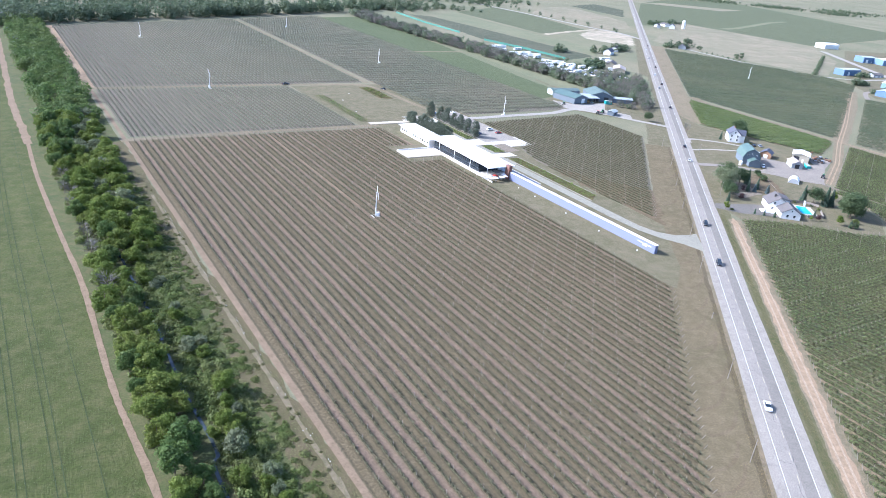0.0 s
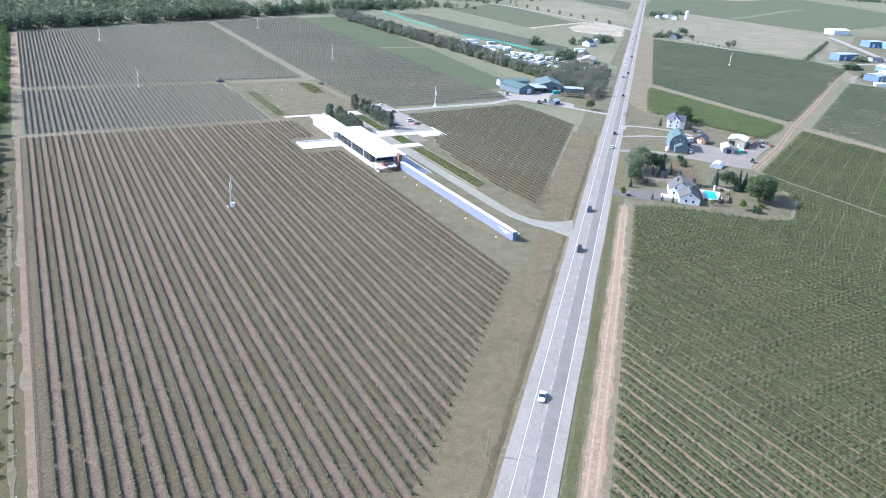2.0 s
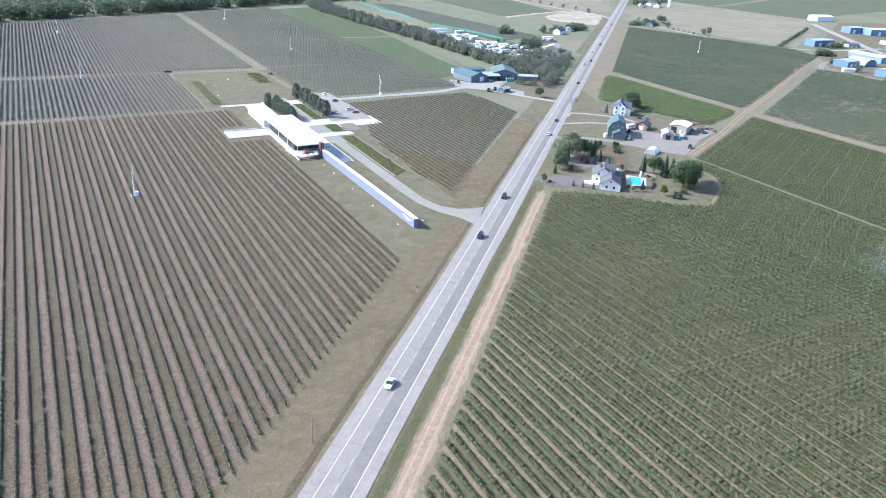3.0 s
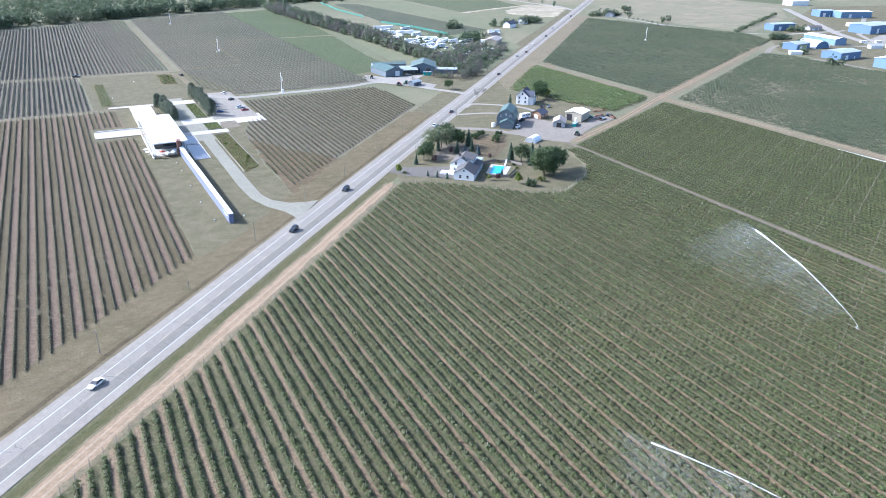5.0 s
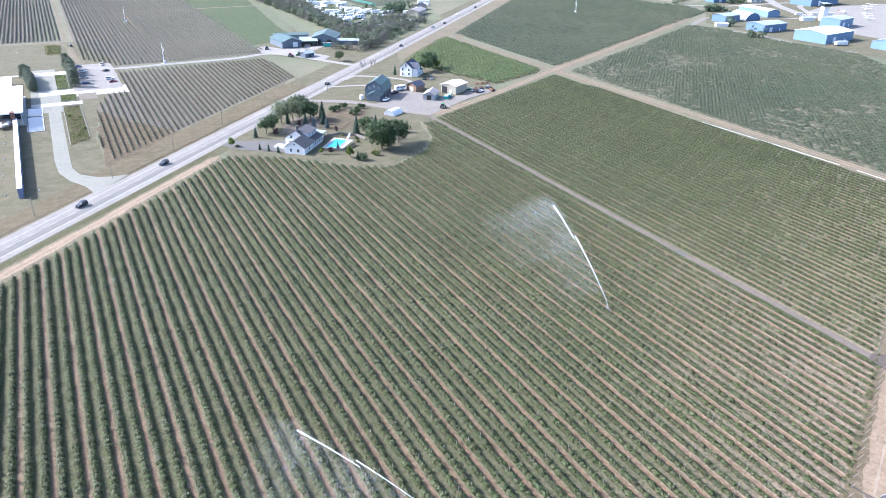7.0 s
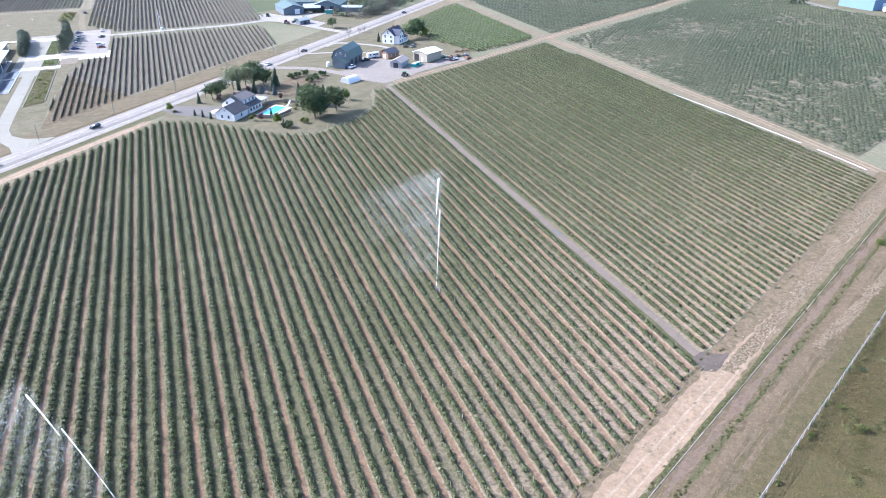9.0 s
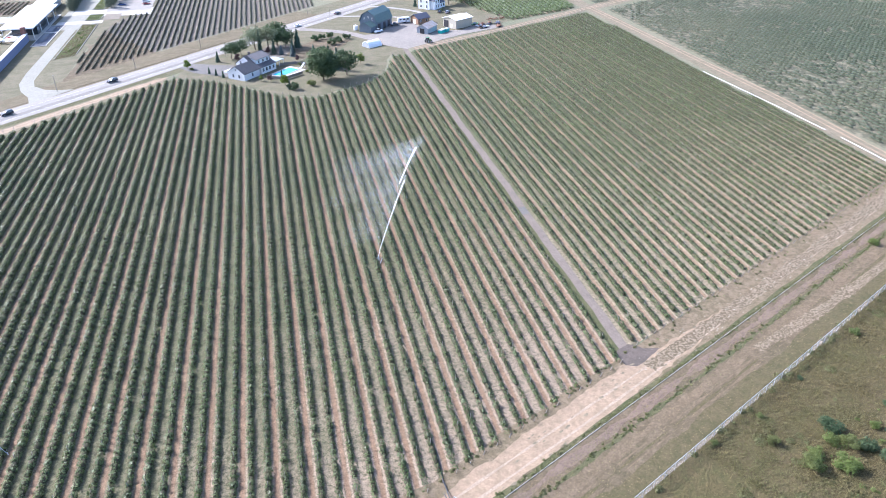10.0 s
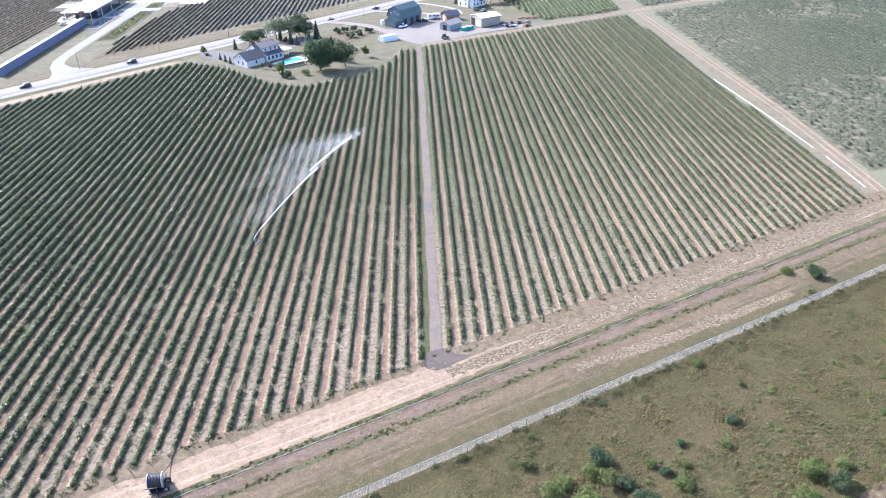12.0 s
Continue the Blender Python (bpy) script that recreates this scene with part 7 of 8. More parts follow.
def make_car(label, paint, kind="sedan"):
    t = thing("car" if kind != "pickup" else "pickup_truck", pose(*PARK, 0), label, "car" if kind != "pickup" else "truck")
    tall = {"sedan": 1.45, "suv": 1.75, "pickup": 1.85}[kind]
    ln = {"sedan": 4.6, "suv": 4.7, "pickup": 5.6}[kind]
    a = ln / 2
    bm = bmesh.new()
    belt = 0.62 * tall
    side = [(-a, 0.35), (a, 0.35), (a, belt * 0.82), (a - 0.9, belt), (-a + 0.1, belt * 1.02), (-a, belt * 0.8)]
    va = [bm.verts.new((x, -0.9, z)) for x, z in side]
    vb = [bm.verts.new((x, 0.9, z)) for x, z in side]
    bm.faces.new(va)
    bm.faces.new(vb[::-1])
    for i in range(6):
        bm.faces.new((va[i], vb[i], vb[(i + 1) % 6], va[(i + 1) % 6]))
    bmesh.ops.bevel(bm, geom=bm.edges[:], offset=0.08, segments=2, affect="EDGES")
    body = part("body", bm, paint, t)
    f, r = {"sedan": (0.9, -1.7), "suv": (0.9, -2.2), "pickup": (1.1, -0.7)}[kind]
    bm = bmesh.new()
    lo = [bm.verts.new(p) for p in ((f, -0.84, belt), (f, 0.84, belt), (r, 0.84, belt), (r, -0.84, belt))]
    hi = [bm.verts.new(p) for p in ((f - 0.75, -0.68, tall - 0.06), (f - 0.75, 0.68, tall - 0.06), (r + (0.6 if kind == "sedan" else 0.2), 0.68, tall - 0.06), (r + (0.6 if kind == "sedan" else 0.2), -0.68, tall - 0.06))]
    bm.faces.new(lo[::-1])
    bm.faces.new(hi)
    for i in range(4):
        bm.faces.new((lo[i], lo[(i + 1) % 4], hi[(i + 1) % 4], hi[i]))
    part("glasshouse", bm, M_GLASS, t, "dark window glass")
    bm = bmesh.new()
    x0, x1 = f - 0.8, r + (0.65 if kind == "sedan" else 0.22)
    box(bm, ((x0 + x1) / 2, 0, tall - 0.02), (x0 - x1, 1.36, 0.09))
    part("roof", bm, paint, t)
    for x in (a - 0.85, -a + 0.9):
        for y in (-0.82, 0.82):
            wheel(t, x, y)
    for y in (-0.62, 0.62):
        bm = bmesh.new()
        box(bm, (a - 0.02, y, belt * 0.7), (0.08, 0.36, 0.16))
        part("headlight", bm, M_STEEL, t)
        bm = bmesh.new()
        box(bm, (-a + 0.02, y, belt * 0.75), (0.08, 0.3, 0.16))
        part("tail_light", bm, M_RED, t)
    return t


P_WHITE = gloss("white_car_paint", (0.78, 0.78, 0.78), 0.25)
P_DARK = gloss("dark_car_paint", (0.03, 0.035, 0.04), 0.2)
P_SILVER = gloss("silver_car_paint", (0.42, 0.44, 0.46), 0.25, 0.4)
P_BLUE = gloss("blue_car_paint", (0.035, 0.07, 0.20), 0.2)
P_RED = gloss("red_car_paint", (0.30, 0.03, 0.03), 0.2)
CARS = {"white": make_car("white saloon car", P_WHITE), "dark": make_car("dark saloon car", P_DARK), "suv": make_car("dark grey off-road car", P_DARK, "suv"), "silver": make_car("silver saloon car", P_SILVER), "blue": make_car("blue saloon car", P_BLUE),
        "red": make_car("dark red saloon car", P_RED), "truck": make_car("white pickup truck", P_WHITE, "pickup"), "dtruck": make_car("dark pickup truck", P_DARK, "pickup"), "wsuv": make_car("white off-road car", P_WHITE, "suv")}


def put_car(key, x, y, turn, where):
    c = copy_thing(CARS[key], pose(x, y, 0.22 if "yard" in where or "track" in where or "farm" in where else 0.27, 0, 0, turn))
    tagged(c, CARS[key]["label"] + " " + where)


ALONG = 90 - 44.4
for key, s, o in (("white", 36, -4.0), ("suv", 138, -4.0), ("suv", 185, -4.0), ("white", 301, -0.4), ("dark", 336, -0.4), ("dark", 468, -0.4), ("silver", 560, -4.0), ("dark", 585, -0.4), ("white", 640, -4.0), ("dark", 700, -0.4), ("silver", 770, -4.0), ("white", 860, -4.0), ("dark", 905, -0.4)):
    x, y = road(s, o)
    put_car(key, x, y, ALONG + (180 if o < -2 else 0), "on the two-lane road")
for key, x, y, turn in (("white", 273.5, 406.5, 100), ("dark", 274, 386.5, 40), ("wsuv", 274, 362, 10), ("red", 275, 354, 10), ("blue", 260.5, 355, 20), ("dark", 261, 383, 10), ("dark", 260.5, 377, 10), ("silver", 260.5, 371, 10), ("blue", 259.5, 405, 20), ("silver", 261, 389, 10)):
    put_car(key, x, y, turn, "in a gravel car park")
put_car("dark", 259, 482, 110, "on a track by a lawn")
put_car("dtruck", 190, 504.5, 0, "on a cross track among vines")
put_car("truck", 403.5, 250.5, 40, "in a farmyard beside a barn")
put_car("dtruck", 414.5, 262.5, 30, "in a farmyard beside a barn")
put_car("dark", 446, 288, 60, "beside a farmhouse")
put_car("silver", 450, 286, 60, "beside a farmhouse")
put_car("silver", 414, 417, 20, "in front of farm sheds")


def caravan(x, y, turn, label, ln=8.5, name="caravan"):
    t = thing(name, pose(x, y, 0.2, 0, 0, turn), label, "caravan", "trailers")
    bm = bmesh.new()
    box(bm, (0, 0, 1.75), (ln, 2.5, 2.6))
    bmesh.ops.bevel(bm, geom=bm.edges[:], offset=0.22, segments=2, affect="EDGES")
    part("body", bm, M_WHITE, t)
    bm = bmesh.new()
    box(bm, (0.2, 0, 0.3), (1.9, 2.3, 0.8))
    part("axle", bm, M_TYRE, t)
    for x_ in (-ln * 0.3, 0, ln * 0.3):
        bm = bmesh.new()
        box(bm, (x_, -1.26, 2.1), (1.1, 0.05, 0.7))
        part("window", bm, M_GLASS, t)
    bm = bmesh.new()
    box(bm, (ln * 0.16, -1.27, 1.5), (0.7, 0.05, 1.8))
    part("door", bm, M_GREY_CLAD, t)
    return t


caravan(420.5, 268.5, 8, "white caravan parked in a farmyard", 7.0)
tr = caravan(497, 652, 15, "white trailer home in a trailer park", 12.0, "trailer_home")
rng = random.Random(12)
for x, y in ((467, 616), (472, 610), (527, 665), (501, 627), (514, 632), (517, 614), (478, 565), (494, 569), (483, 549), (515, 573), (520, 562), (497, 542), (600, 591), (483, 519), (486, 538), (508, 577), (503, 562), (489, 558), (473, 574), (476, 556), (511, 556), (525, 568), (529, 556), (507, 548), (492, 529), (501, 534), (480, 528), (535, 548), (470, 600), (463, 608), (545, 556), (512, 590), (498, 612), (488, 600)):
    copy_thing(tr, pose(x + rng.uniform(-2, 2), y + rng.uniform(-2, 2), 0.2, 0, 0, rng.choice((15, 20, -60, 30)) + rng.uniform(-8, 8)) @ Matrix.Diagonal((rng.uniform(0.6, 1.1), 1, rng.uniform(0.85, 1.15), 1)))
def box_trailer(x, y, turn):
    t = thing("box_trailer", pose(x, y, 0.2, 0, 0, turn), "long white box trailer parked in a yard", "trailer", "box trailers")
    bm = bmesh.new()
    box(bm, (0, 0, 2.5), (13, 2.6, 2.9))
    part("body", bm, M_WHITE, t)
    for x_ in (-4.6, -3.4):
        for y_ in (-1.0, 1.0):
            wheel(t, x_, y_, 0.5, 0.4)
    bm = bmesh.new()
    box(bm, (4.2, 0, 0.6), (0.3, 1.8, 1.2))
    part("landing_leg", bm, M_DARK, t)


for x, y, turn in ((497, 629, -25), (507, 629, -30), (516.7, 620, -30), (514, 578, -28), (489, 569, -20), (556, 537, -38), (601, 598, -8), (499, 671, -20), (509, 673, -12)):
    box_trailer(x, y, turn)
for i in range(70):
    x, y = rng.uniform(474, 545), rng.uniform(455, 552)
    if y < road_y(x, -22):
        continue
    put_car(rng.choice(("white", "silver", "white", "blue", "truck", "dark", "wsuv")), x, y, rng.choice((20, 200, 110)), "in a crowded yard")
for i in range(3):
    t = copy_thing(tr, pose(930 + i * 16, 395 - i * 6, 0.2, 0, 0, -20) @ Matrix.Diagonal((0.6, 1, 0.8, 1)))
    tagged(t, "white parked airfield trailer", "trailer", "airfield trailers")


def light_aircraft(x, y, turn):
    """A small high-winged aeroplane on three wheels."""
    t = thing("light_aircraft", pose(x, y, 0.2, 0, 0, turn), "small white aeroplane parked on an apron", "aeroplane", "parked aeroplanes")
    bm = bmesh.new()
    pipe_path(bm, [(-3.9, 0, 1.75), (-2.4, 0, 1.65), (-0.4, 0, 1.6), (1.2, 0, 1.55), (2.6, 0, 1.4), (3.3, 0, 1.35)], [0.16, 0.42, 0.72, 0.75, 0.55, 0.2], 10)
    part("fuselage", bm, M_WHITE, t)
    bm = bmesh.new()
    box(bm, (0.7, 0, 2.3), (1.6, 11.0, 0.16))
    part("wing", bm, M_WHITE, t)
    bm = bmesh.new()
    box(bm, (-3.6, 0, 1.85), (1.0, 3.4, 0.1))
    part("tailplane", bm, M_WHITE, t)
    bm = bmesh.new()
    box(bm, (-3.7, 0, 2.5), (1.0, 0.1, 1.4))
    part("fin", bm, M_RED, t)
    bm = bmesh.new()
    box(bm, (1.75, 0, 1.95), (0.5, 1.1, 0.5))
    part("windscreen", bm, M_GLASS, t)
    for px, py in ((2.4, 0), (0.2, -1.2), (0.2, 1.2)):
        wheel(t, px, py, 0.28, 0.2)
    return t


for x, y, turn in ((968, 344, 20), (984, 356, 24), (1000, 368, 15), (990, 388, -60), (1036, 392, 30), (1056, 404, 25), (1078, 414, 32), (1092, 396, -40), (1114, 384, 10)):
    light_aircraft(x, y, turn)


def tractor(x, y, turn, label, paint):
    t = thing("tractor", pose(x, y, 0.2, 0, 0, turn), label, "tractor")
    bm = bmesh.new()
    box(bm, (0.9, 0, 1.1), (1.9, 0.8, 0.8))
    bmesh.ops.bevel(bm, geom=bm.edges[:], offset=0.1, segments=1, affect="EDGES")
    part("bonnet", bm, paint, t)
    bm = bmesh.new()
    box(bm, (-0.6, 0, 1.9), (1.3, 1.3, 1.3))
    part("cab", bm, M_GLASS, t)
    bm = bmesh.new()
    box(bm, (-0.6, 0, 2.62), (1.5, 1.5, 0.14))
    part("cab_roof", bm, paint, t)
    for y_ in (-0.8, 0.8):
        wheel(t, -0.8, y_, 0.85, 0.45)
        wheel(t, 1.4, y_, 0.5, 0.3)


tractor(424.8, 223.6, 30, "green farm tractor at the head of the vines", M_GREENPAINT)
tractor(384, 417, 60, "green tractor in front of farm sheds", M_GREENPAINT)
tractor(392, 386, 20, "red tractor beside a gravel yard", M_RED)
tractor(398, 388, 200, "green tractor beside a gravel yard", M_GREENPAINT)


def skip(x, y, turn, label, paint, s=(5.0, 2.3, 1.7)):
    t = thing("container", pose(x, y, 0.2, 0, 0, turn), label, "container")
    bm = bmesh.new()
    a, b, c = s
    lo = [bm.verts.new(p) for p in ((-a / 2 + 0.4, -b / 2, -0.05), (a / 2 - 0.4, -b / 2, -0.05), (a / 2 - 0.4, b / 2, -0.05), (-a / 2 + 0.4, b / 2, -0.05))]
    hi = [bm.verts.new(p) for p in ((-a / 2, -b / 2, c), (a / 2, -b / 2, c), (a / 2, b / 2, c), (-a / 2, b / 2, c))]
    bm.faces.new(lo)
    bm.faces.new(hi)
    for i in range(4):
        bm.faces.new((lo[i], lo[(i + 1) % 4], hi[(i + 1) % 4], hi[i]))
    part("bin", bm, paint, t)
    bm = bmesh.new()
    box(bm, (0, 0, c + 0.08), (a, b, 0.1))
    part("lid", bm, M_PALE_ROOF, t)


skip(436, 241, 50, "teal waste container beside a metal shed", M_TEAL)
skip(439, 243.5, 50, "teal waste container beside a metal shed", M_TEAL, (4.0, 2.0, 1.5))
skip(428, 413, -20, "teal container in front of farm sheds", M_TEAL, (6, 2.5, 2.6))
rng = random.Random(3)
for i in range(11):
    x, y = 455 + rng.uniform(0, 16), 245 + rng.uniform(0, 9)
    t = thing("flat_trailer", pose(x, y, 0.2, 0, 0, rng.uniform(20, 70)), "dark flat farm trailer with junk", "trailer", "farm trailers")
    bm = bmesh.new()
    box(bm, (0, 0, 0.7), (rng.uniform(3, 6), 1.8, 0.25))
    part("bed", bm, rng.choice((M_STEEL, M_DARK, M_GREENPAINT, M_RUST)), t)
    bm = bmesh.new()
    box(bm, (0, 0, 0.3), (0.8, 2.0, 0.8))
    part("axle", bm, M_TYRE, t)
    bm = bmesh.new()
    box(bm, (rng.uniform(-1, 1), 0, 1.1), (1.4, 1.2, 0.7), 20)
    part("load", bm, rng.choice((M_DARK, M_RUST, M_GREY_CLAD)), t)
for i in range(6):
    t = thing("scrap_pile", pose(468 + i * 1.9, 263 + (i % 2) * 1.2, 0.2, 0, 0, i * 31), "heap of rusty scrap iron", "scrap", "scrap heaps")
    bm = bmesh.new()
    for j in range(5):
        box(bm, (rng.uniform(-0.7, 0.7), rng.uniform(-0.7, 0.7), 0.3 + 0.15 * j), (rng.uniform(0.8, 1.6), 0.3, 0.3), rng.uniform(0, 180))
    part("iron", bm, M_RUST, t)

# ---------------------------------------------------------------- masts, poles, fence
mast = thing("wind_machine", pose(135, 250, 0.2), "tall white frost fan on a concrete pad among vines", "wind machine", "frost fans")
bm = bmesh.new()
box(bm, (0, 0, 0.02), (3.0, 3.0, 0.25))
part("pad", bm, M_CONCRETE, mast)
bm = bmesh.new()
box(bm, (0.9, 0, 0.85), (1.5, 1.1, 1.5))
part("engine_box", bm, M_WHITE, mast)
bm = bmesh.new()
tube(bm, (0, 0, 0), (0.05, 0, 10.4), 0.26, 0.16, 10)
part("mast", bm, M_WHITE, mast)
bm = bmesh.new()
tube(bm, (-0.3, 0, 10.5), (0.45, 0, 10.4), 0.22, 0.18, 10)
part("gearbox", bm, M_STEEL, mast)
for s in (-1, 1):
    bm = bmesh.new()
    vs = box(bm, (0.5, 0.35 * s, 10.4 + 1.45 * s), (0.06, 0.34, 2.7))
    for v in vs:
        v.co.y += 0.18 * (v.co.z - 10.4) * 0.6
    part("blade", bm, M_WHITE, mast)
for i, (x, y) in enumerate(((307, 584), (310, 396), (133, 497), (129, 709), (299, 794), (721, 494))):
    copy_thing(mast, pose(x, y, 0.2, 0, 0, 40 * i))

pole = thing("utility_pole", pose(*road(48, -13.0), 0.1, 0, 0, -44.4), "weathered wooden utility pole on the verge", "utility pole", "roadside poles")
bm = bmesh.new()
tube(bm, (0, 0, -0.3), (0.05, 0, 6.9), 0.13, 0.09, 8)
part("shaft", bm, M_POST, pole)
bm = bmesh.new()
tube(bm, (0.05, 0, 6.85), (0.05, 0, 7.1), 0.06, 0.04, 6)
part("insulator", bm, M_STEEL, pole)
for s in (9.5, 126, 165, 204, 243, 282, 327, 394):
    copy_thing(pole, pose(*road(s, -13.0 if s < 300 else -15.5), 0.1, 0, 0, -44.4))
for s, o in ((320, 7.0), (238, 9.5), (480, -12), (540, -12), (600, -12)):
    copy_thing(pole, pose(*road(s, o), 0.1, 0, 0, -44.4))
stub = thing("marker_post", pose(*road(86.5, -12.9), 0.1, 0, 0, -44.4), "short dark wooden post on the verge", "post")
bm = bmesh.new()
tube(bm, (0, 0, -0.2), (0, 0, 2.4), 0.14, 0.12, 8)
part("shaft", bm, M_POST, stub)
bm = bmesh.new()
box(bm, (0.05, 0, 2.1), (0.5, 0.08, 0.5))
part("plate", bm, M_DARK, stub)

fence = thing("chain_link_fence", pose(*lot(-60, 23.7), 0.1, 0, 0, math.degrees(math.atan2(LOT_U.y, LOT_U.x))), "grey chain-link airfield fence on steel posts", "fence")
bm = bmesh.new()
tube(bm, (0, 0, -0.2), (0, 0, 2.1), 0.045, 0.045, 6)
post_me = finish(bm, "post", M_STEEL)
for i in range(84):
    share("post", post_me, fence, pose(3.0 * i, 0, 0))
bm = bmesh.new()
tube(bm, (0, 0, 2.05), (249, 0, 2.05), 0.035, 0.035, 6)
part("top_rail", bm, M_STEEL, fence)
bm = bmesh.new()
v = [bm.verts.new(p) for p in ((0, 0.06, 0.05), (249, 0.06, 0.05), (249, 0.06, 2.02), (0, 0.06, 2.02))]
bm.faces.new(v)
part("netting", bm, M_MESH, fence, "grey wire netting")

pipe = thing("irrigation_pipe", pose(*lot(-60, 9.3), 0.15, 0, 0, math.degrees(math.atan2(LOT_U.y, LOT_U.x)) + 0.3), "pale irrigation pipe lying along a track", "pipe")
bm = bmesh.new()
tube(bm, (0, 0, 0.1), (208, 0, 0.1), 0.065, 0.065, 8)
part("tube", bm, M_PIPE, pipe)
for i in range(17):
    bm = bmesh.new()
    tube(bm, (12 * i + 6, 0, 0.1), (12 * i + 6.3, 0, 0.1), 0.1, 0.1, 8)
    part("coupling", bm, M_PIPE, pipe)
pipe = thing("irrigation_pipe", pose(536, 99.2, 0.2), "white pipe lying on a grassy track", "pipe")
for pts in ([(-3.2, 46, 0.12), (-1.9, 29.3, 0.12), (0, 0, 0.12), (1.3, -28.1, 0.12)], [(1.7, -35.7, 0.12), (1.8, -47.8, 0.12), (1.6, -58, 0.12)]):
    bm = bmesh.new()
    pipe_path(bm, pts, [0.08] * len(pts), 8)
    part("tube", bm, M_WHITE, pipe)

# net fence beyond the trailer park
net = thing("crop_netting", pose(520, 584, 0.2), "green crop netting along a distant field", "netting")
o = Vector((520, 584))
for a, b in (((550, 606), (542, 671)), ((542, 671), (525, 729)), ((526, 785), (524, 865)), ((524, 865), (534, 970))):
    a, b = Vector(a) - o, Vector(b) - o
    bm = bmesh.new()
    v = [bm.verts.new(p) for p in ((a.x, a.y, 0), (b.x, b.y, 0), (b.x, b.y, 2.4), (a.x, a.y, 2.4))]
    bm.faces.new(v)
    part("netting", bm, M_NET, net)
    for i in range(14):
        p = a.lerp(b, i / 13)
        bm = bmesh.new()
        tube(bm, (p.x, p.y, -0.2), (p.x, p.y, 2.5), 0.08, 0.08, 6)
        part("post", bm, M_POST, net)

# ---------------------------------------------------------------- irrigation
reel = thing("hose_reel", pose(366, -58.5, 0.25, 0, 0, 8), "large irrigation hose reel on wheels beside a sandy track", "hose reel")
bm = bmesh.new()
pipe_path(bm, [(-1.03 + 0.055 * q, 0, 1.65) for q in range(38)], [1.2 - 0.045 * (q % 4 > 1) for q in range(38)], 24)
part("drum", bm, M_HOSE, reel, "wound black hose")
for x in (-1.08, 1.06):
    bm = bmesh.new()
    tube(bm, (x - 0.04, 0, 1.65), (x + 0.04, 0, 1.65), 1.3, 1.3, 28)
    part("flange", bm, M_STEEL, reel)
bm = bmesh.new()
box(bm, (0, 0, 0.45), (2.2, 3.2, 0.16))
box(bm, (-1.25, 0, 1.0), (0.12, 0.3, 1.3))
box(bm, (1.25, 0, 1.0), (0.12, 0.3, 1.3))
box(bm, (0.4, 2.3, 0.5), (0.14, 2.4, 0.14))
box(bm, (0.4, -1.9, 1.0), (0.12, 0.12, 2.0))
box(bm, (-0.5, -1.9, 2.0), (2.0, 0.1, 0.1))
part("chassis", bm, M_DARK, reel)
for y in (-0.9, 0.9):
    wheel(reel, 1.5, y, 0.5, 0.3)
hose = thing("hose", pose(366.4, -56.5, 0.22), "black irrigation hose lying along a vine alley", "hose")
bm = bmesh.new()
pts = [(0, 0, 1.0), (0.1, 2.5, 0.3)] + [(0.35 * math.sin(i * 0.9), 5 + i * 2.9, 0.08) for i in range(25)]
pipe_path(bm, pts, [0.09] * len(pts), 6)
part("tube", bm, M_HOSE, hose)


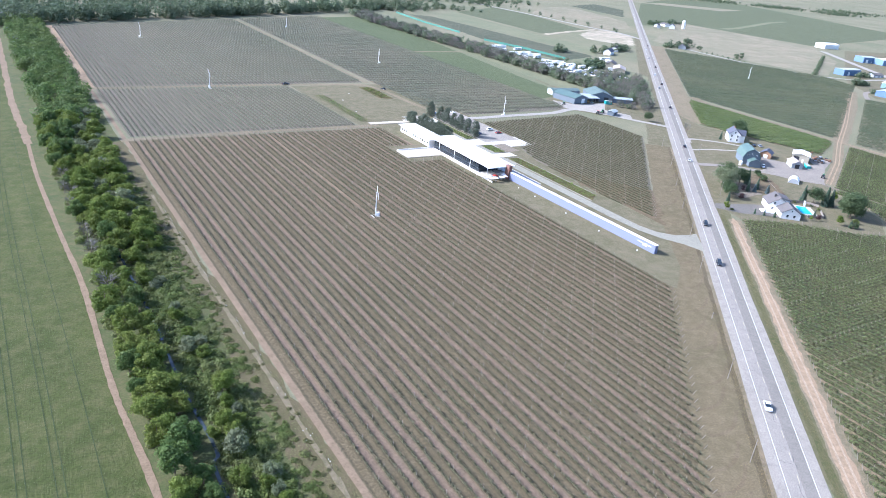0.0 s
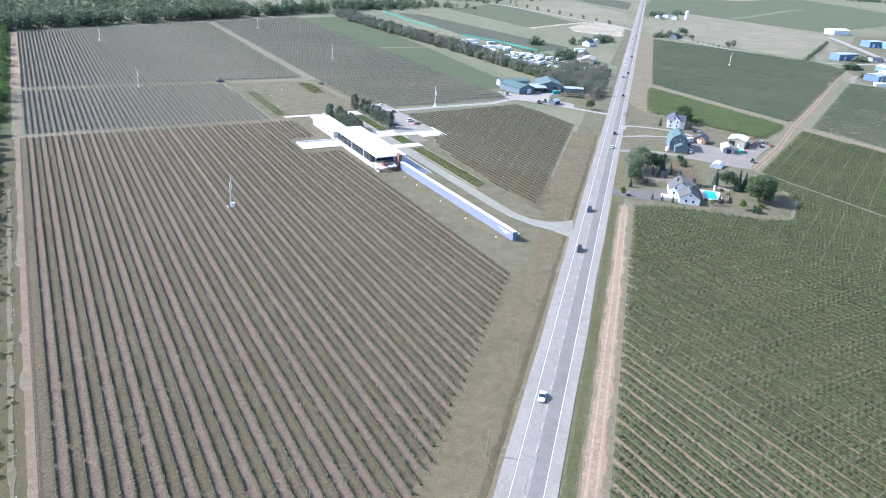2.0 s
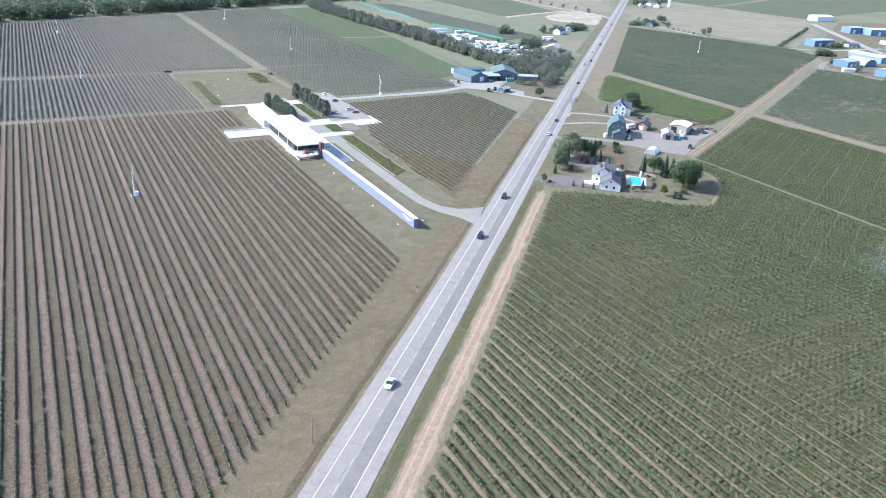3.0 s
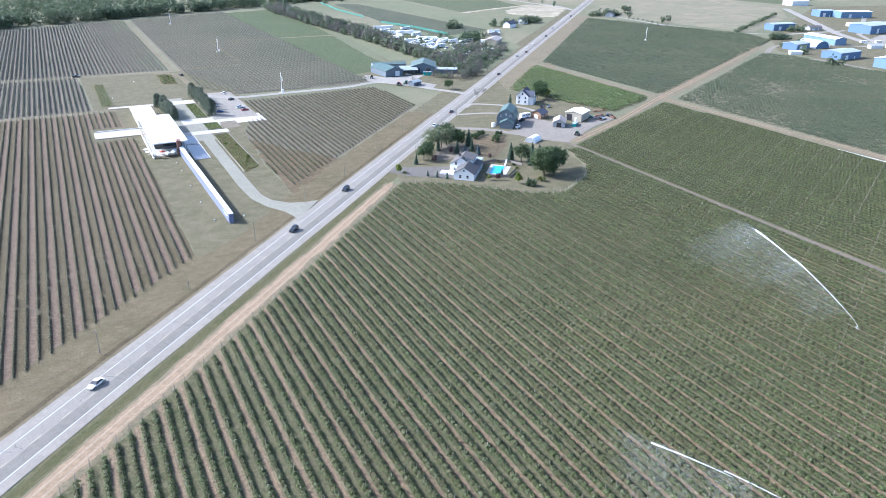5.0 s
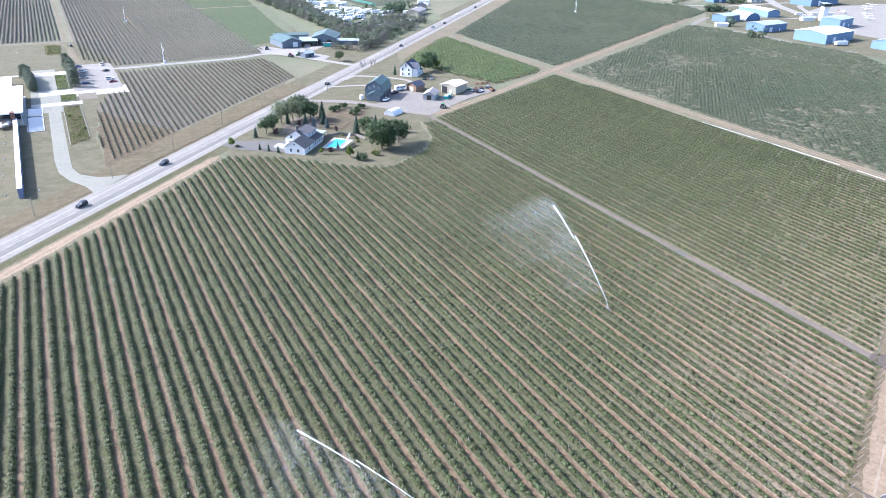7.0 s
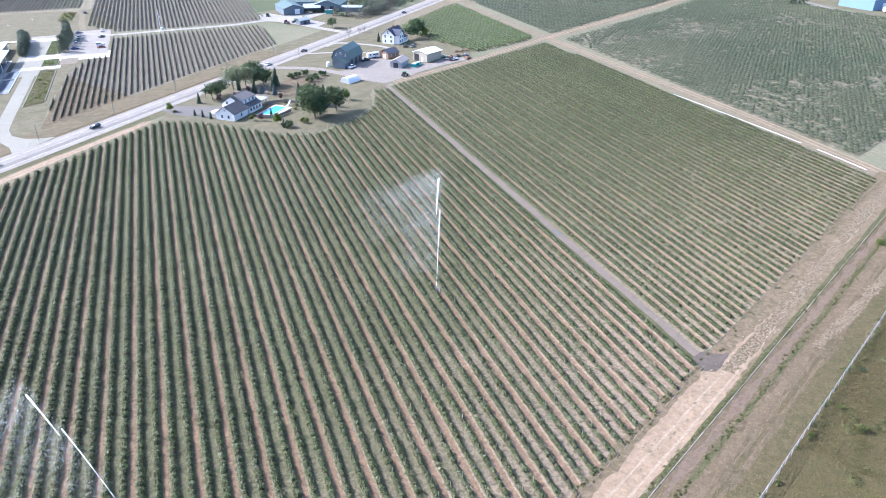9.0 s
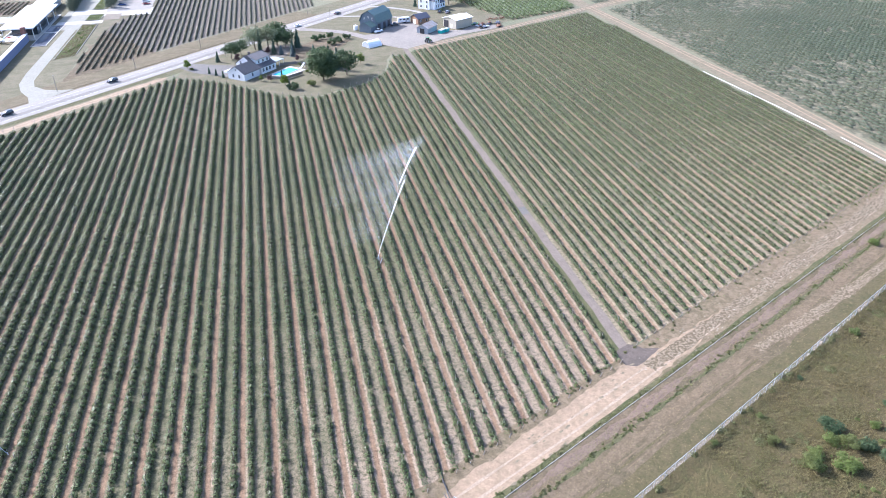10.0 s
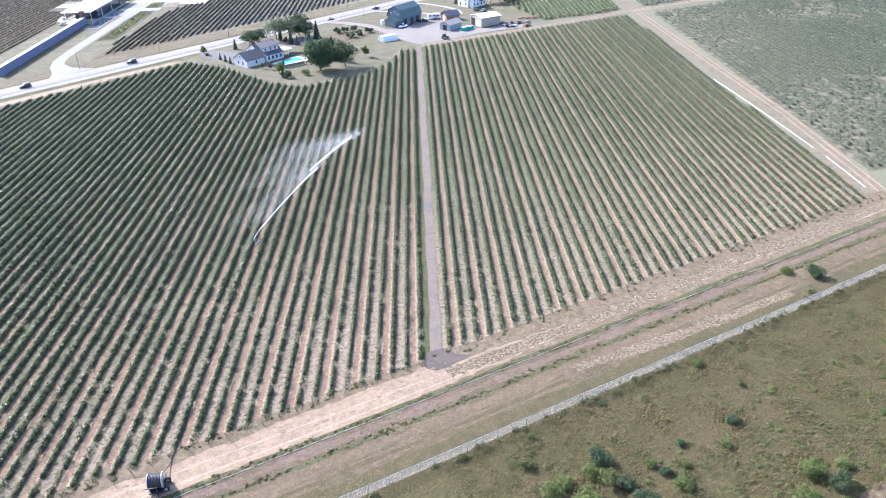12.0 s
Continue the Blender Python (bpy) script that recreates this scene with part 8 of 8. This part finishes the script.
def water_gun(x, y, heading, label, reach=1.0):
    """A big gun sprinkler on a sled, and its jet with falling spray."""
    t = thing("water_gun", pose(x, y, 0.2, 0, 0, heading), label, "sprinkler", "sprinklers")
    for sx in (-0.7, 0.7):
        bm = bmesh.new()
        box(bm, (sx, 0, 0.08), (0.14, 2.4, 0.16))
        tube(bm, (sx, 0.9, 0.1), (0, 0, 1.3), 0.05, 0.05, 6)
        tube(bm, (sx, -0.9, 0.1), (0, 0, 1.3), 0.05, 0.05, 6)
        part("runner", bm, M_STEEL, t)
    bm = bmesh.new()
    tube(bm, (0, 0, 0.2), (0, 0, 1.5), 0.1, 0.09, 8)
    part("riser", bm, M_STEEL, t)
    bm = bmesh.new()
    tube(bm, (0, -0.2, 1.4), (0, 1.3, 1.9), 0.08, 0.05, 8)
    part("barrel", bm, M_STEEL, t)
    j = thing("water_jet", pose(x, y, 0.2, 0, 0, heading), "white jet of irrigation water over vines", "water", "water jets")
    rng = np.random.default_rng(int(x))
    arc = lambda q: (0.0, q, 1.9 + 0.20 * q - 0.0021 * q * q / reach)
    bm = bmesh.new()
    pipe_path(bm, [arc(1.3 + 2.2 * reach * a) for a in range(16)], [(0.05 + 0.01 * a + 0.02 * (a % 2)) * reach for a in range(16)], 7)
    part("stream", bm, M_JET, j)
    bm = bmesh.new()
    pipe_path(bm, [Vector(arc((32 + 2.6 * a) * reach)) + Vector((-1.0, 0, 0.2)) for a in range(11)], [(0.09 + 0.022 * a + 0.05 * (a % 2)) * reach for a in range(11)], 7)
    part("stream", bm, M_JET, j)
    # fine drops that fall and drift to one side, denser in veils
    for lo, hi, drift, n in ((6, 40, 13.0, 6000), (28, 66, 24.0, 11000), (50, 72, 30.0, 6500)):
        n = int(n * reach * reach)
        q = rng.uniform(lo, hi, n) * reach
        fall = rng.beta(1.0, 1.7, n)
        z = 1.9 + 0.20 * q - 0.0021 * q * q / reach
        z = np.maximum(z, 0.6) * (1 - fall) + 0.3 * fall
        veils = np.round(q / 6.0 + rng.normal(0, 0.25, n)) * 6.0
        pts = np.stack([-drift * reach * fall + rng.normal(0, 0.5 + 1.0 * fall, n), 0.7 * q + 0.3 * veils - 8.0 * fall * q / 40 + rng.normal(0, 0.6, n), z], 1)
        share("spray", cards("spray", pts, rng.uniform(0.1, 0.26, n), M_SPRAY, rng), j)


water_gun(367.0, 20.5, -22.0, "irrigation gun throwing water over vines")
water_gun(292.6, -27.5, 26.0, "irrigation gun throwing water over vines", 0.64)

# white stones along the western track
rng = np.random.default_rng(31)
verts, faces = [], []
for i in range(80):
    y = rng.uniform(88, 300)
    x, s = 56.3 + rng.normal(0, 0.25) + (rng.uniform(-2.0, -0.6) if 120 < y < 150 and rng.uniform() < 0.5 else 0), rng.uniform(0.05, 0.13)
    base = len(verts)
    for dx, dy, dz in ((-1, -1, 0), (1, -1, 0), (1, 1, 0), (-1, 1, 0), (-0.6, -0.5, 0.8), (0.5, -0.6, 0.9), (0.6, 0.5, 0.7), (-0.5, 0.6, 0.8)):
        verts.append((x + dx * s * rng.uniform(0.7, 1.2), y + dy * s * rng.uniform(0.7, 1.4), 0.15 + dz * s))
    faces += [tuple(base + q for q in f) for f in ((0, 1, 5, 4), (1, 2, 6, 5), (2, 3, 7, 6), (3, 0, 4, 7), (4, 5, 6, 7))]
me = bpy.data.meshes.new("stones")
me.from_pydata(verts, [], faces)
me.materials.append(M_LIME)
tagged(new("stones", me), "line of white field stones beside a dirt track", "stones", "", "stuff")
patch("stream", strip(curve_pts([(34.5, 60), (33, 122), (35, 132), (34, 159), (34.5, 199), (33, 260)]), 0.8), M_DITCHWATER, "narrow dark stream between trees", "water", 0.5)
patch("stream_far", strip([(31, 670), (30, 780), (30, 960)], 9.0), M_STREAM, "bright far water of a stream", "water", 0.6)

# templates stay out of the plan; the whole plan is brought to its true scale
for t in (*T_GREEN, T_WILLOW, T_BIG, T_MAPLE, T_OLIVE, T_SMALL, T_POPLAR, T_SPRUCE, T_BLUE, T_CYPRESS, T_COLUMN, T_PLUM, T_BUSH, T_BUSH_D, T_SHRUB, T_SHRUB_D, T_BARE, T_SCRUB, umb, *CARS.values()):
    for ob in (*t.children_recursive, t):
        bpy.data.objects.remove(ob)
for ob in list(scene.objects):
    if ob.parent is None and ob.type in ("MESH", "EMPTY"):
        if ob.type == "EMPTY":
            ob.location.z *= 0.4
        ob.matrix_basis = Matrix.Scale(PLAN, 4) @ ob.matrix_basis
